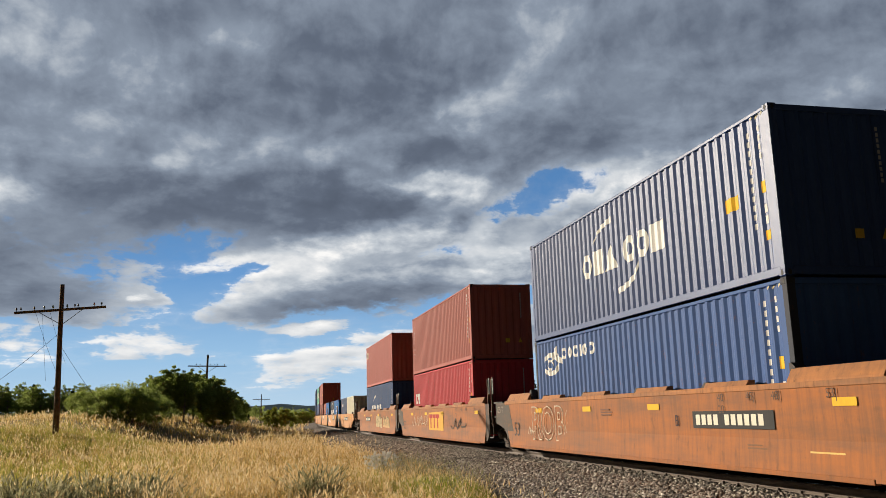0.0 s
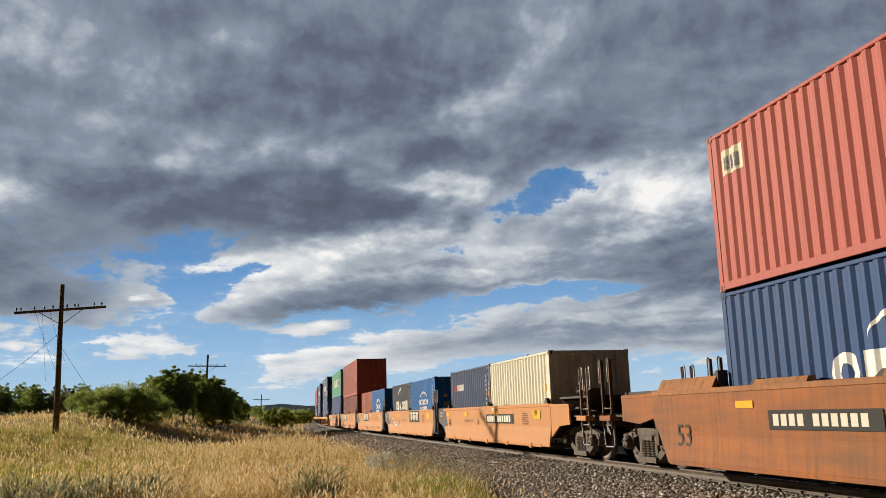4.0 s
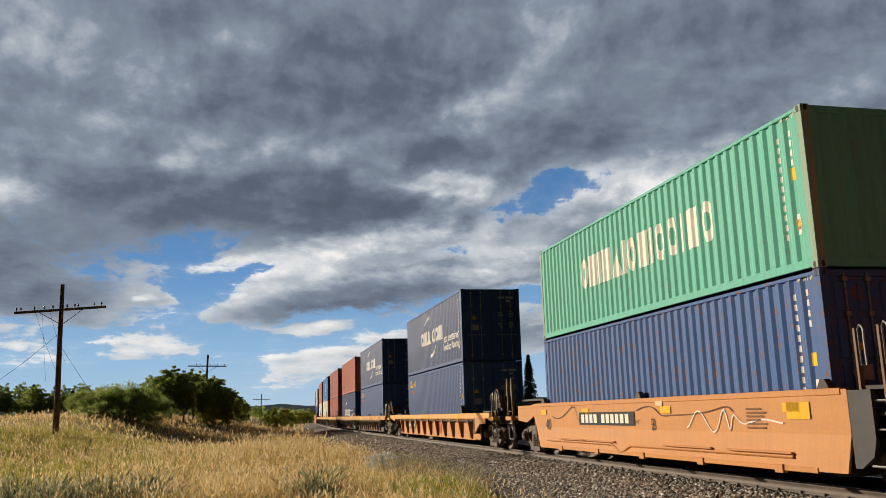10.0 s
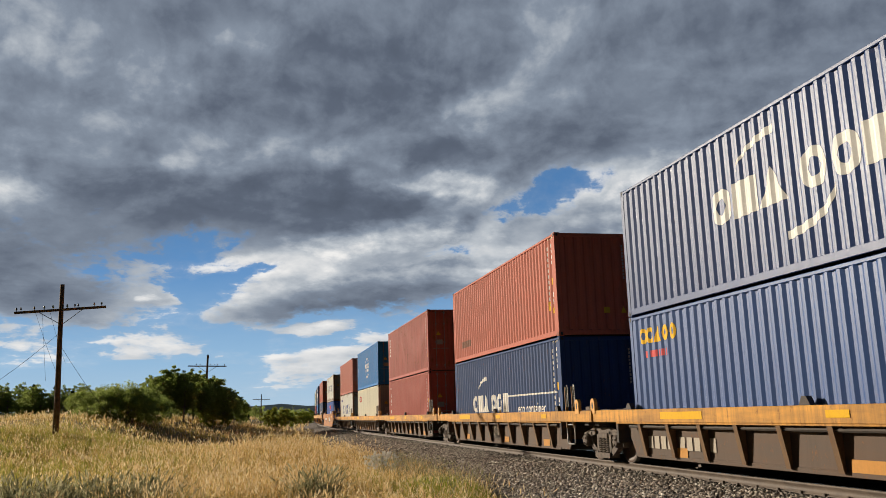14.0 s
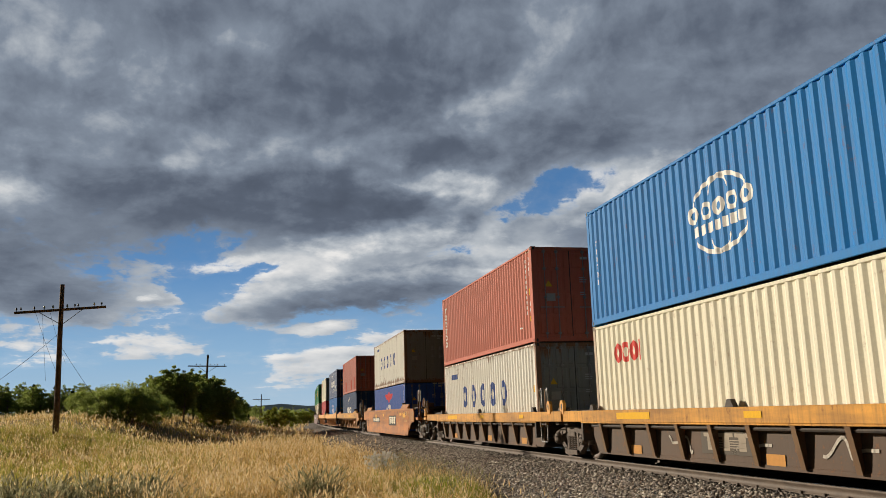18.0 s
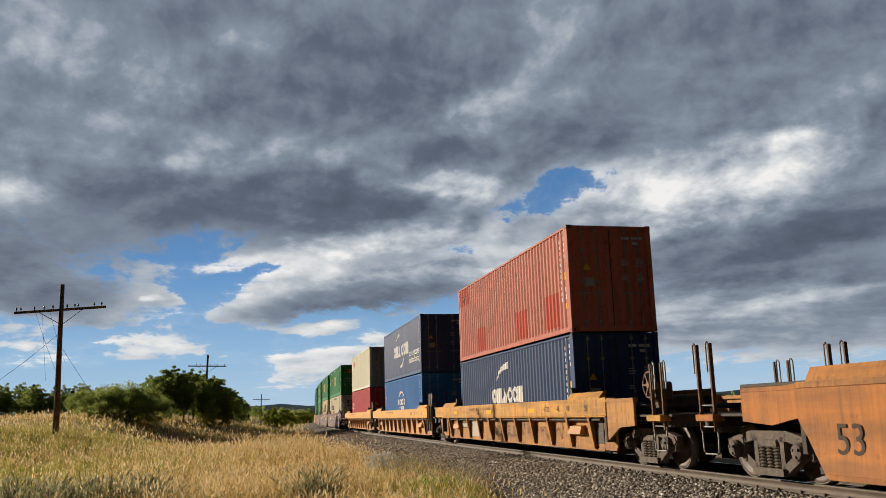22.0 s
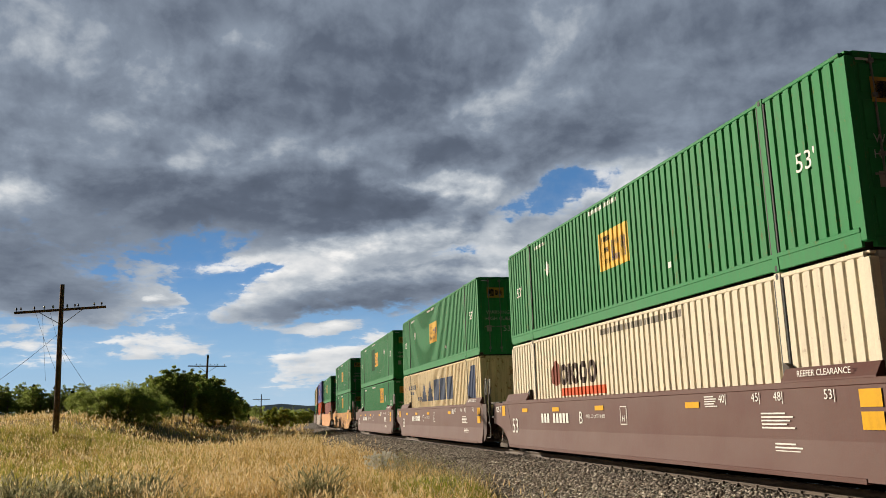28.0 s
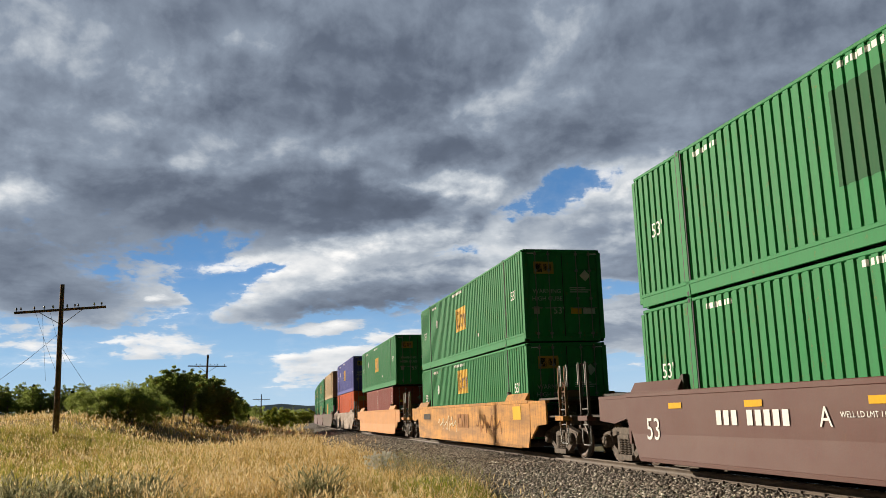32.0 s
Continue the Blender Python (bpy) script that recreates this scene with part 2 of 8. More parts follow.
# ---- mesh helpers ----
class MB:
    """Collects vertices and faces of one mesh."""
    def __init__(self):
        self.v, self.f, self.smooth = [], [], False

    def face(self, *pts):
        i = len(self.v)
        self.v.extend(pts)
        self.f.append(tuple(range(i, i + len(pts))))

    def bar(self, x0, x1, y0, y1, z0, z1, c=0.008):
        """A box with chamfered edges."""
        c = min(c, (x1 - x0) * 0.45, (y1 - y0) * 0.45, (z1 - z0) * 0.45)
        i = len(self.v)
        idx = {}
        for a, X in enumerate((x0, x1)):
            for b, Y in enumerate((y0, y1)):
                for d, Z in enumerate((z0, z1)):
                    sx, sy, sz = (1 - 2 * a) * c, (1 - 2 * b) * c, (1 - 2 * d) * c
                    for axis, pt in enumerate(((X, Y + sy, Z + sz), (X + sx, Y, Z + sz), (X + sx, Y + sy, Z))):
                        idx[a, b, d, axis] = len(self.v)
                        self.v.append(pt)
        q = self.f.append
        for a in (0, 1):
            ring = [(a, 0, 0), (a, 1, 0), (a, 1, 1), (a, 0, 1)]
            q(tuple(idx[r + (0,)] for r in (ring if a else ring[::-1])))
            ring = [(0, a, 0), (0, a, 1), (1, a, 1), (1, a, 0)]
            q(tuple(idx[r + (1,)] for r in (ring if a else ring[::-1])))
            ring = [(0, 0, a), (1, 0, a), (1, 1, a), (0, 1, a)]
            q(tuple(idx[r + (2,)] for r in (ring if a else ring[::-1])))
        for a in (0, 1):
            for b in (0, 1):
                q((idx[a, b, 0, 0], idx[a, b, 1, 0], idx[a, b, 1, 1], idx[a, b, 0, 1]))
                q((idx[a, 0, b, 0], idx[a, 1, b, 0], idx[a, 1, b, 2], idx[a, 0, b, 2]))
                q((idx[0, a, b, 1], idx[1, a, b, 1], idx[1, a, b, 2], idx[0, a, b, 2]))
                for d in (0, 1):
                    q((idx[a, b, d, 0], idx[a, b, d, 1], idx[a, b, d, 2]))

    def prism(self, poly, lo, hi, axis):
        """Extrudes a polygon: axis 0 takes (y, z) pairs, 1 takes (x, z), 2 takes (x, y)."""
        def at(p, h):
            return ((h, p[0], p[1]), (p[0], h, p[1]), (p[0], p[1], h))[axis]
        i, n = len(self.v), len(poly)
        self.v += [at(p, lo) for p in poly] + [at(p, hi) for p in poly]
        self.f.append(tuple(range(i, i + n)))
        self.f.append(tuple(range(i + 2 * n - 1, i + n - 1, -1)))
        for a in range(n):
            b = (a + 1) % n
            self.f.append((i + a, i + n + a, i + n + b, i + b))

    def tube(self, path, r, n=8, r1=None):
        """A round bar along a path of points."""
        pts = [Vector(p) for p in path]
        base = len(self.v)
        for j, p in enumerate(pts):
            d = (pts[min(j + 1, len(pts) - 1)] - pts[max(j - 1, 0)]).normalized()
            a = d.orthogonal().normalized() if abs(d.z) > 0.9 else d.cross(Vector((0, 0, 1))).normalized()
            b = d.cross(a)
            rr = r if r1 is None else r + (r1 - r) * j / (len(pts) - 1)
            for k in range(n):
                t = 2 * math.pi * k / n
                self.v.append(tuple(p + (a * math.cos(t) + b * math.sin(t)) * rr))
        for j in range(len(pts) - 1):
            for k in range(n):
                s, e = base + j * n + k, base + j * n + (k + 1) % n
                self.f.append((s, e, e + n, s + n))
        self.f.append(tuple(range(base + n - 1, base - 1, -1)))
        self.f.append(tuple(base + (len(pts) - 1) * n + k for k in range(n)))

    def lathe(self, prof, n=24, center=(0, 0, 0), axis=0, caps=True):
        """Turns a profile of (radius, height) pairs about an axis."""
        base = len(self.v)
        for r, h in prof:
            for k in range(n):
                t = 2 * math.pi * k / n
                a, b = r * math.cos(t), r * math.sin(t)
                p = ((h, a, b), (a, h, b), (a, b, h))[axis]
                self.v.append(tuple(p[i] + center[i] for i in range(3)))
        for j in range(len(prof) - 1):
            for k in range(n):
                s, e = base + j * n + k, base + j * n + (k + 1) % n
                self.f.append((s, e, e + n, s + n))
        if caps:
            self.f.append(tuple(range(base + n - 1, base - 1, -1)))
            self.f.append(tuple(base + (len(prof) - 1) * n + k for k in range(n)))

    def mesh(self, name, material, smooth=False, recalc=True):
        me = bpy.data.meshes.new(name)
        me.from_pydata(self.v, [], self.f)
        if recalc:
            bm = bmesh.new()
            bm.from_mesh(me)
            bmesh.ops.recalc_face_normals(bm, faces=bm.faces)
            bm.to_mesh(me)
            bm.free()
        if smooth:
            me.shade_smooth()
        me.materials.append(material)
        return me


CACHE = {}


def cached(key, make):
    if key not in CACHE:
        CACHE[key] = make()
    return CACHE[key]


def part(name, me, parent, color=None, label="", at=None):
    ob = new(name, me)
    ob.parent = parent
    if color is not None:
        ob.color = (*color, 1.0)
    if at is not None:
        ob.matrix_basis = at
    return tagged(ob, label) if label else ob


def raw_mesh(name, verts, faces, material, size):
    """A mesh from arrays of points and faces of one size."""
    me = bpy.data.meshes.new(name)
    me.vertices.add(len(verts))
    me.vertices.foreach_set("co", np.asarray(verts, dtype=np.float32).ravel())
    n = len(faces)
    me.loops.add(n * size)
    me.loops.foreach_set("vertex_index", np.asarray(faces, dtype=np.int32).ravel())
    me.polygons.add(n)
    me.polygons.foreach_set("loop_start", np.arange(0, n * size, size, dtype=np.int32))
    me.update(calc_edges=True)
    me.materials.append(material)
    return me


def lettering(text, size, material):
    """Flat letters as a mesh, from the built-in font, lying in the xy plane and centred."""
    def make():
        cu = bpy.data.curves.new("lettering", "FONT")
        cu.body, cu.size, cu.align_x, cu.align_y, cu.resolution_u = text, size, "CENTER", "CENTER", 3
        ob = bpy.data.objects.new("lettering", cu)
        scene.collection.objects.link(ob)
        me = bpy.data.meshes.new_from_object(ob.evaluated_get(bpy.context.evaluated_depsgraph_get()))
        bpy.data.objects.remove(ob)
        me.materials.clear()
        me.materials.append(material)
        return me
    return cached(("text", text, size, material.name), make)


# ---- the line: a long easy curve to the right ----
KNOTS = ((0, 0.373), (40, 0.192), (80, 0.558), (120, 0.597), (180, 0.427), (260, 0.205))
S_GRID = np.arange(-460.0, 760.0, 1.0)
BEND = np.interp(S_GRID, [k[0] for k in KNOTS], [k[1] for k in KNOTS]) * 1e-3
HEAD = np.cumsum(BEND)
HEAD -= np.interp(0, S_GRID, HEAD)
LINE_X, LINE_Y = np.cumsum(np.sin(HEAD)), np.cumsum(np.cos(HEAD))
LINE_X -= np.interp(0, S_GRID, LINE_X) - 9.54
LINE_Y -= np.interp(0, S_GRID, LINE_Y)


def line(s, lat=0.0, z=0.0):
    """The place s metres along the line and lat metres to its right."""
    a = np.interp(s, S_GRID, HEAD)
    return (float(np.interp(s, S_GRID, LINE_X) + lat * np.cos(a)), float(np.interp(s, S_GRID, LINE_Y) - lat * np.sin(a)), z)


def line_pose(s, z=0.0):
    x, y, _ = line(s)
    return pose(x, y, z, 0, 0, -math.degrees(float(np.interp(s, S_GRID, HEAD))))


SPEED = 12.2128


def line_lat(x, y):
    """About how far right of the line a place lies."""
    i = np.clip(np.searchsorted(LINE_Y, y), 0, len(S_GRID) - 1)
    return (x - LINE_X[i]) * np.cos(HEAD[i])


# ---- sky: a far sheet of broken cloud that drifts slowly ----
# lit tops, slate bases, banks of cloud and gaps of blue: bearing, height, half width, half height, tilt (degrees), weight
LIGHT_HIGH = ((-11.6, 20.2, 11.1, 5.13, 0, 0.07), (-10.7, 23.1, 9.0, 2.37, -15, 0.13), (-0.0, 25.0, 2.4, 1.06, 0, 0.16), (20.8, 25.1, 2.4, 1.8, 60, 0.18), (16.9, 20.2, 2.8, 1.69, 30, 0.24), (-14.4, 13.9, 2.4, 1.19, 0, 0.34), (-5.4, 16.6, 2.5, 0.51, 5, 0.18), (-1.4, 18.1, 8.3, 1.03, -6, 0.13), (7.9, 17.9, 2.4, 0.95, 0, 0.08), (14.3, 15.5, 3.8, 1.0, -12, 0.42), (31.6, 14.1, 7.5, 2.26, 8, 0.4), (37.1, 15.8, 3.0, 1.23, 20, 0.25), (26.8, 14.4, 3.4, 1.35, 0, 0.2), (25.0, 21.5, 5.9, 1.46, 15, 0.08), (40.2, 19.6, 2.6, 1.34, 10, 0.1))
LIGHT_LOW = ((7.1, 11.2, 6.6, 0.92, 8, 0.34), (15.4, 12.2, 2.4, 0.85, 0, 0.28), (-1.6, 10.4, 3.3, 0.37, 5, 0.3), (1.7, 9.1, 6.4, 1.13, 12, 0.42), (-3.7, 7.3, 1.8, 0.66, 30, 0.35), (12.5, 9.7, 5.9, 0.69, 3, 0.28), (19.2, 10.1, 3.5, 1.73, 10, 0.35), (25.8, 11.3, 4.5, 1.13, 15, 0.15), (6.3, 4.1, 6.8, 1.21, 8, 0.3), (-6.3, 4.9, 2.4, 0.65, 0, 0.35), (-5.7, 8.0, 1.2, 0.44, 0, 0.35), (4.8, 5.8, 1.7, 0.34, 0, 0.35), (-13.2, 4.2, 2.8, 1.36, 0, 0.3), (21.7, 6.4, 9.8, 0.99, 4, 0.28), (34.4, 6.2, 7.4, 0.57, 6, 0.25))
SHADES = ((32.8, 7.8, 6.9, 0.65, 3, -0.1), (0.5, 14.2, 11.4, 2.07, 3, -0.17), (9.5, 14.7, 5.6, 1.53, 10, -0.1), (8.4, 22.2, 10.6, 3.33, 0, -0.12), (14.4, 17.4, 2.8, 1.07, 0, -0.16), (-11.1, 11.2, 5.9, 1.76, 0, -0.1), (-10.9, 7.7, 4.5, 1.4, 0, -0.1), (7.8, 7.2, 5.4, 0.77, 3, -0.26), (34.1, 10.2, 9.3, 1.3, 4, -0.17), (39.8, 10.7, 3.2, 1.38, 0, -0.1), (24.4, 18.2, 3.5, 1.12, 10, -0.1), (39.9, 16.9, 3.9, 1.7, 0, -0.1), (34.3, 23.5, 7.2, 1.71, 0, -0.06), (31.9, 17.6, 3.6, 0.72, 15, -0.08), (-5.2, 20.5, 5.9, 1.43, -10, -0.05), (15.9, 5.3, 4.6, 0.5, 3, -0.1))
BANKS = ((35.3, 5.1, 13.9, 3.54, 0, 0.9), (4.8, 8.0, 10.3, 1.45, 6, 1.7), (7.1, 11.5, 9.0, 1.38, 10, 1.2), (-5.7, 8.0, 1.3, 0.51, 0, 1.4), (-11.5, 7.6, 4.8, 1.75, 0, 1.5), (-6.2, 4.7, 2.6, 0.79, 0, 1.3), (4.8, 5.8, 2.0, 0.38, 0, 1.2), (-13.5, 4.2, 3.1, 1.15, 0, 1.0), (7.0, 3.6, 7.2, 1.43, 8, 1.3), (25.4, 5.4, 15.5, 1.35, 4, 1.4), (31.3, 10.5, 14.2, 2.75, 8, 1.9), (36.7, 6.0, 9.8, 2.64, 0, 1.6), (15.4, 12.0, 2.8, 1.08, 0, 1.1), (14.9, 9.1, 5.9, 0.85, 0, 1.0), (-14.8, 9.6, 3.7, 2.04, 0, 1.0))
GAPS = ((22.2, 14.6, 3.7, 1.21, 10, -1.9), (16.6, 12.9, 2.4, 1.0, 30, -1.2), (14.5, 10.8, 2.4, 0.54, 0, -1.1), (22.2, 8.0, 6.1, 0.61, 3, -1.6), (-0.9, 9.4, 2.8, 0.49, 15, -1.4), (-3.7, 8.5, 1.4, 0.92, 0, -1.0))


def sky_material():
    k = Nodes("cloudy_sky")
    uv = k.n.new("ShaderNodeUVMap")
    uv.uv_map = "sky"
    sep = k.add("ShaderNodeSeparateXYZ", Vector=uv.outputs[0])
    az, el = sep.outputs[0], sep.outputs[1]          # degrees

    def vec(op, a, b, c=None):
        node = k.n.new("ShaderNodeVectorMath")
        node.operation = op
        for socket, value in zip(node.inputs, (a, b, c)):
            if value is not None:
                k.put(socket, value)
        return node.outputs[0]

    def swirl(vector, scale, detail, rough):
        node = k.n.new("ShaderNodeTexNoise")
        k.put(node.inputs["Vector"], vector)
        node.inputs["Scale"].default_value, node.inputs["Detail"].default_value, node.inputs["Roughness"].default_value = scale, detail, rough
        return vec("SUBTRACT", node.outputs["Color"], (0.5, 0.5, 0.5))

    # a level layer looks flatter towards the horizon
    squeeze = k.math("ADD", 1.0, k.math("DIVIDE", 9.0, k.math("ADD", el, 5.0)))
    p = k.add("ShaderNodeCombineXYZ", X=az, Y=el).outputs[0]
    flat = k.add("ShaderNodeCombineXYZ", X=az, Y=k.math("MULTIPLY", k.math("LOGARITHM", k.math("ADD", k.math("MAXIMUM", el, -4.0), 6.0), 2.718), 34.0)).outputs[0]
    slow, quick = swirl(flat, 0.11, 3, 0.5), swirl(flat, 0.40, 7, 0.58)
    thin = k.math("DIVIDE", 1.0, squeeze)
    drift = vec("ADD", vec("MULTIPLY", slow, (5.0, 2.2, 0.0)), vec("MULTIPLY", quick, (3.2, 2.6, 0.0)))
    calm = k.add("ShaderNodeCombineXYZ", X=1.0, Y=thin, Z=0.0).outputs[0]
    warped = vec("MULTIPLY_ADD", drift, calm, p)
    ws = k.add("ShaderNodeSeparateXYZ", Vector=warped)
    waz, wel = ws.outputs[0], ws.outputs[1]
    grain = vec("ADD", flat, vec("MULTIPLY", slow, (2.6, 2.6, 0.0)))

    def blobs(rows):
        """The sum of soft ovals."""
        total = None
        for a, e, ra, re, tilt, weight in rows:
            da, de = k.math("SUBTRACT", waz, a), k.math("SUBTRACT", wel, e)
            c, s = math.cos(radians(tilt)), math.sin(radians(tilt))
            x = k.math("MULTIPLY_ADD", da, c / ra, k.math("MULTIPLY", de, s / ra))
            y = k.math("MULTIPLY_ADD", da, -s / re, k.math("MULTIPLY", de, c / re))
            r2 = k.math("MULTIPLY_ADD", x, x, k.math("MULTIPLY", y, y))
            bell = k.math("DIVIDE", weight, k.math("MULTIPLY_ADD", r2, k.math("MULTIPLY_ADD", r2, 0.9, 0.1), 1.0))
            total = bell if total is None else k.math("ADD", total, bell)
        return total

    big = k.math("SUBTRACT", k.noise(grain, 0.075, 8, 0.55), 0.5)
    puff = k.noise(grain, 0.20, 7, 0.52)
    fine = k.math("SUBTRACT", k.noise(grain, 0.8, 6, 0.6), 0.5)
    aside = vec("ADD", grain, (-0.9, 1.1, 0.0))      # what thickens towards the light lies in shade
    relief = k.math("SUBTRACT", puff, k.noise(aside, 0.20, 7, 0.52))
    puff0 = k.math("SUBTRACT", puff, 0.5)
    floor_ = k.ramp(k.math("DIVIDE", el, 40.0), (0.0, (0.0, 0.0, 0.0)), (0.2, (0.05, 0.05, 0.05)), (0.30, (0.6, 0.6, 0.6)), (0.36, (1, 1, 1)))
    dens = k.math("ADD", k.math("MULTIPLY_ADD", floor_, 2.6, -1.45), k.math("ADD", blobs(BANKS), blobs(GAPS)))
    dens = k.math("ADD", dens, k.math("ADD", k.math("MULTIPLY", puff0, 2.6), k.math("MULTIPLY", fine, 1.0)))
    cover = k.ramp(k.math("MULTIPLY_ADD", dens, 0.5, 0.35), (0.0, (0.02, 0.02, 0.02)), (0.24, (0.12, 0.12, 0.12)), (0.36, (0.75, 0.75, 0.75)), (0.50, (1, 1, 1)))
    blue = k.ramp(k.math("DIVIDE", el, 40.0), (0.0, (0.46, 0.61, 0.74)), (0.1, (0.29, 0.49, 0.71)), (0.24, (0.12, 0.29, 0.57)), (0.36, (0.085, 0.22, 0.46)), (0.7, (0.04, 0.14, 0.36)))
    lit = k.math("ADD", blobs(LIGHT_HIGH), k.math("MULTIPLY", blobs(LIGHT_LOW), 0.82))
    lum = k.math("ADD", 0.385, k.math("ADD", k.math("MULTIPLY", lit, 0.88), blobs(SHADES)))
    depth = k.math("ADD", 0.55, k.math("MULTIPLY", k.math("MINIMUM", lit, 0.45), 1.3))
    tex = k.math("ADD", k.math("MULTIPLY", big, 0.40), k.math("ADD", k.math("MULTIPLY", puff0, 0.34), k.math("ADD", k.math("MULTIPLY", relief, 0.80), k.math("MULTIPLY", fine, 0.15))))
    lum = k.math("ADD", lum, k.math("MULTIPLY", tex, depth))
    rim = k.math("MULTIPLY", k.math("SUBTRACT", 0.9, k.math("MINIMUM", k.math("MAXIMUM", dens, 0.0), 0.9)), 0.22)
    lum = k.math("ADD", lum, rim)
    low = k.math("MULTIPLY", k.math("MAXIMUM", k.math("SUBTRACT", 8.0, el), 0.0), 0.030)
    lum = k.math("ADD", lum, low)
    cloud = k.ramp(lum, (0.0, (0.066, 0.082, 0.115)), (0.25, (0.112, 0.137, 0.186)), (0.5, (0.240, 0.285, 0.355)), (0.72, (0.50, 0.54, 0.585)), (0.95, (0.88, 0.87, 0.855)))
    col = k.mix(cover, blue, cloud)
    em = k.add("ShaderNodeEmission", Color=col, Strength=0.88)
    k.put(k.out.inputs["Surface"], em.outputs[0])
    return k.mat


def sky_sheet():
    R, a0, a1, e0, e1, na, ne = 4200.0, -34, 62, -3, 56, 48, 30
    verts, uvs, faces = [], [], []
    for j in range(ne + 1):
        e = e0 + (e1 - e0) * j / ne
        for i in range(na + 1):
            a = a0 + (a1 - a0) * i / na
            verts.append((R * math.sin(radians(a)) * math.cos(radians(e)), R * math.cos(radians(a)) * math.cos(radians(e)), R * math.sin(radians(e))))
            uvs.append((a, e))
    for j in range(ne):
        for i in range(na):
            b = j * (na + 1) + i
            faces.append((b, b + 1, b + na + 2, b + na + 1))
    me = raw_mesh("backdrop", verts, faces, sky_material(), 4)
    layer = me.uv_layers.new(name="sky")
    for lp in me.loops:
        layer.data[lp.index].uv = uvs[lp.vertex_index]
    return tagged(new("backdrop", me), "broken grey and white cloud over blue sky", "sky", kind="structure")


backdrop = sky_sheet()


# ---- ground ----
def smooth(a, b, x):
    t = np.clip((x - a) / (b - a), 0, 1)
    return t * t * (3 - 2 * t)


def ripple(x, y, f, seed):
    return np.sin(x * f + seed) * np.cos(y * f * 0.83 + seed * 1.7) + 0.5 * np.sin(x * f * 2.3 - y * f * 1.9 + seed * 0.6)


def ground_z(x, y):
    """Height of the ground: a shallow ditch beside the ballast, rising to a low grassy bank."""
    x, y = np.asarray(x, dtype=float), np.asarray(y, dtype=float)
    lat = line_lat(x, y)
    left = -lat
    z = -0.75 + 0.32 * smooth(4.4, 8.5, left)
    z = z + 1.15 * smooth(11, 21, left) * smooth(20, 46, y) + 0.9 * smooth(13, 24, left) * smooth(50, 85, y) * (1 - 0.6 * smooth(160, 320, y))
    z = z + 0.30 * np.exp(-((x + 14) / 6.5) ** 2 - ((y - 76) / 16) ** 2) + 1.15 * np.exp(-((x + 3.0) / 5.5) ** 2 - ((y - 97) / 15) ** 2)
    z = z - 0.55 * np.exp(-((x + 4) / 4.5) ** 2 - ((y - 62) / 12) ** 2)
    far = smooth(30, 90, left)
    z = z + far * 0.35 * ripple(x, y, 0.02, 1.0)
    z = z + 0.07 * ripple(x, y, 0.35, 2.0) * smooth(4, 9, left)
    right = smooth(4, 9, lat)
    z = z * (1 - right) + right * (-0.6 + 0.5 * smooth(15, 60, lat) + 0.3 * ripple(x, y, 0.03, 4.0) * smooth(20, 60, lat))
    return np.where(np.abs(lat) < 4.0, -0.78, z)


def ground_sheet():
    axis_x = np.concatenate([[-4100, -2500, -1500, -900, -600, -400, -260, -180, -130, -95, -75], np.arange(-60, 36, 1.1), [42, 50, 65, 85, 110, 150, 220, 320, 500, 800, 1300, 2300, 4100]])
    axis_y = np.concatenate([[-4100, -2000, -900, -450, -200, -100, -50, -20], np.arange(-8, 130, 1.4), np.arange(135, 260, 6), [280, 310, 350, 400, 470, 560, 700, 900, 1200, 1700, 2500, 4100]])
    X, Y = np.meshgrid(axis_x, axis_y)
    Z = ground_z(X, Y)
    verts = np.stack([X, Y, Z], -1).reshape(-1, 3)
    nx, ny = len(axis_x), len(axis_y)
    b = (np.arange(ny - 1)[:, None] * nx + np.arange(nx - 1)[None, :]).ravel()
    me = raw_mesh("ground", verts, np.stack([b, b + 1, b + nx + 1, b + nx], 1), GROUND, 4)
    me.shade_smooth()
    return tagged(new("ground", me), "dry prairie ground with straw-coloured grass", "ground", kind="structure")


ground_sheet()


def ribbon(name, prof, s0, s1, step, material, closed=False):
    """A cross-section of (lat, z) pairs carried along the line."""
    ss = np.arange(s0, s1 + step, step)
    n = len(prof)
    verts = [line(s, a, z) for s in ss for a, z in prof]
    faces = []
    for i in range(len(ss) - 1):
        for j in range(n if closed else n - 1):
            a, b = i * n + j, i * n + (j + 1) % n
            faces.append((a, b, b + n, a + n))
    return raw_mesh(name, verts, faces, material, 4)


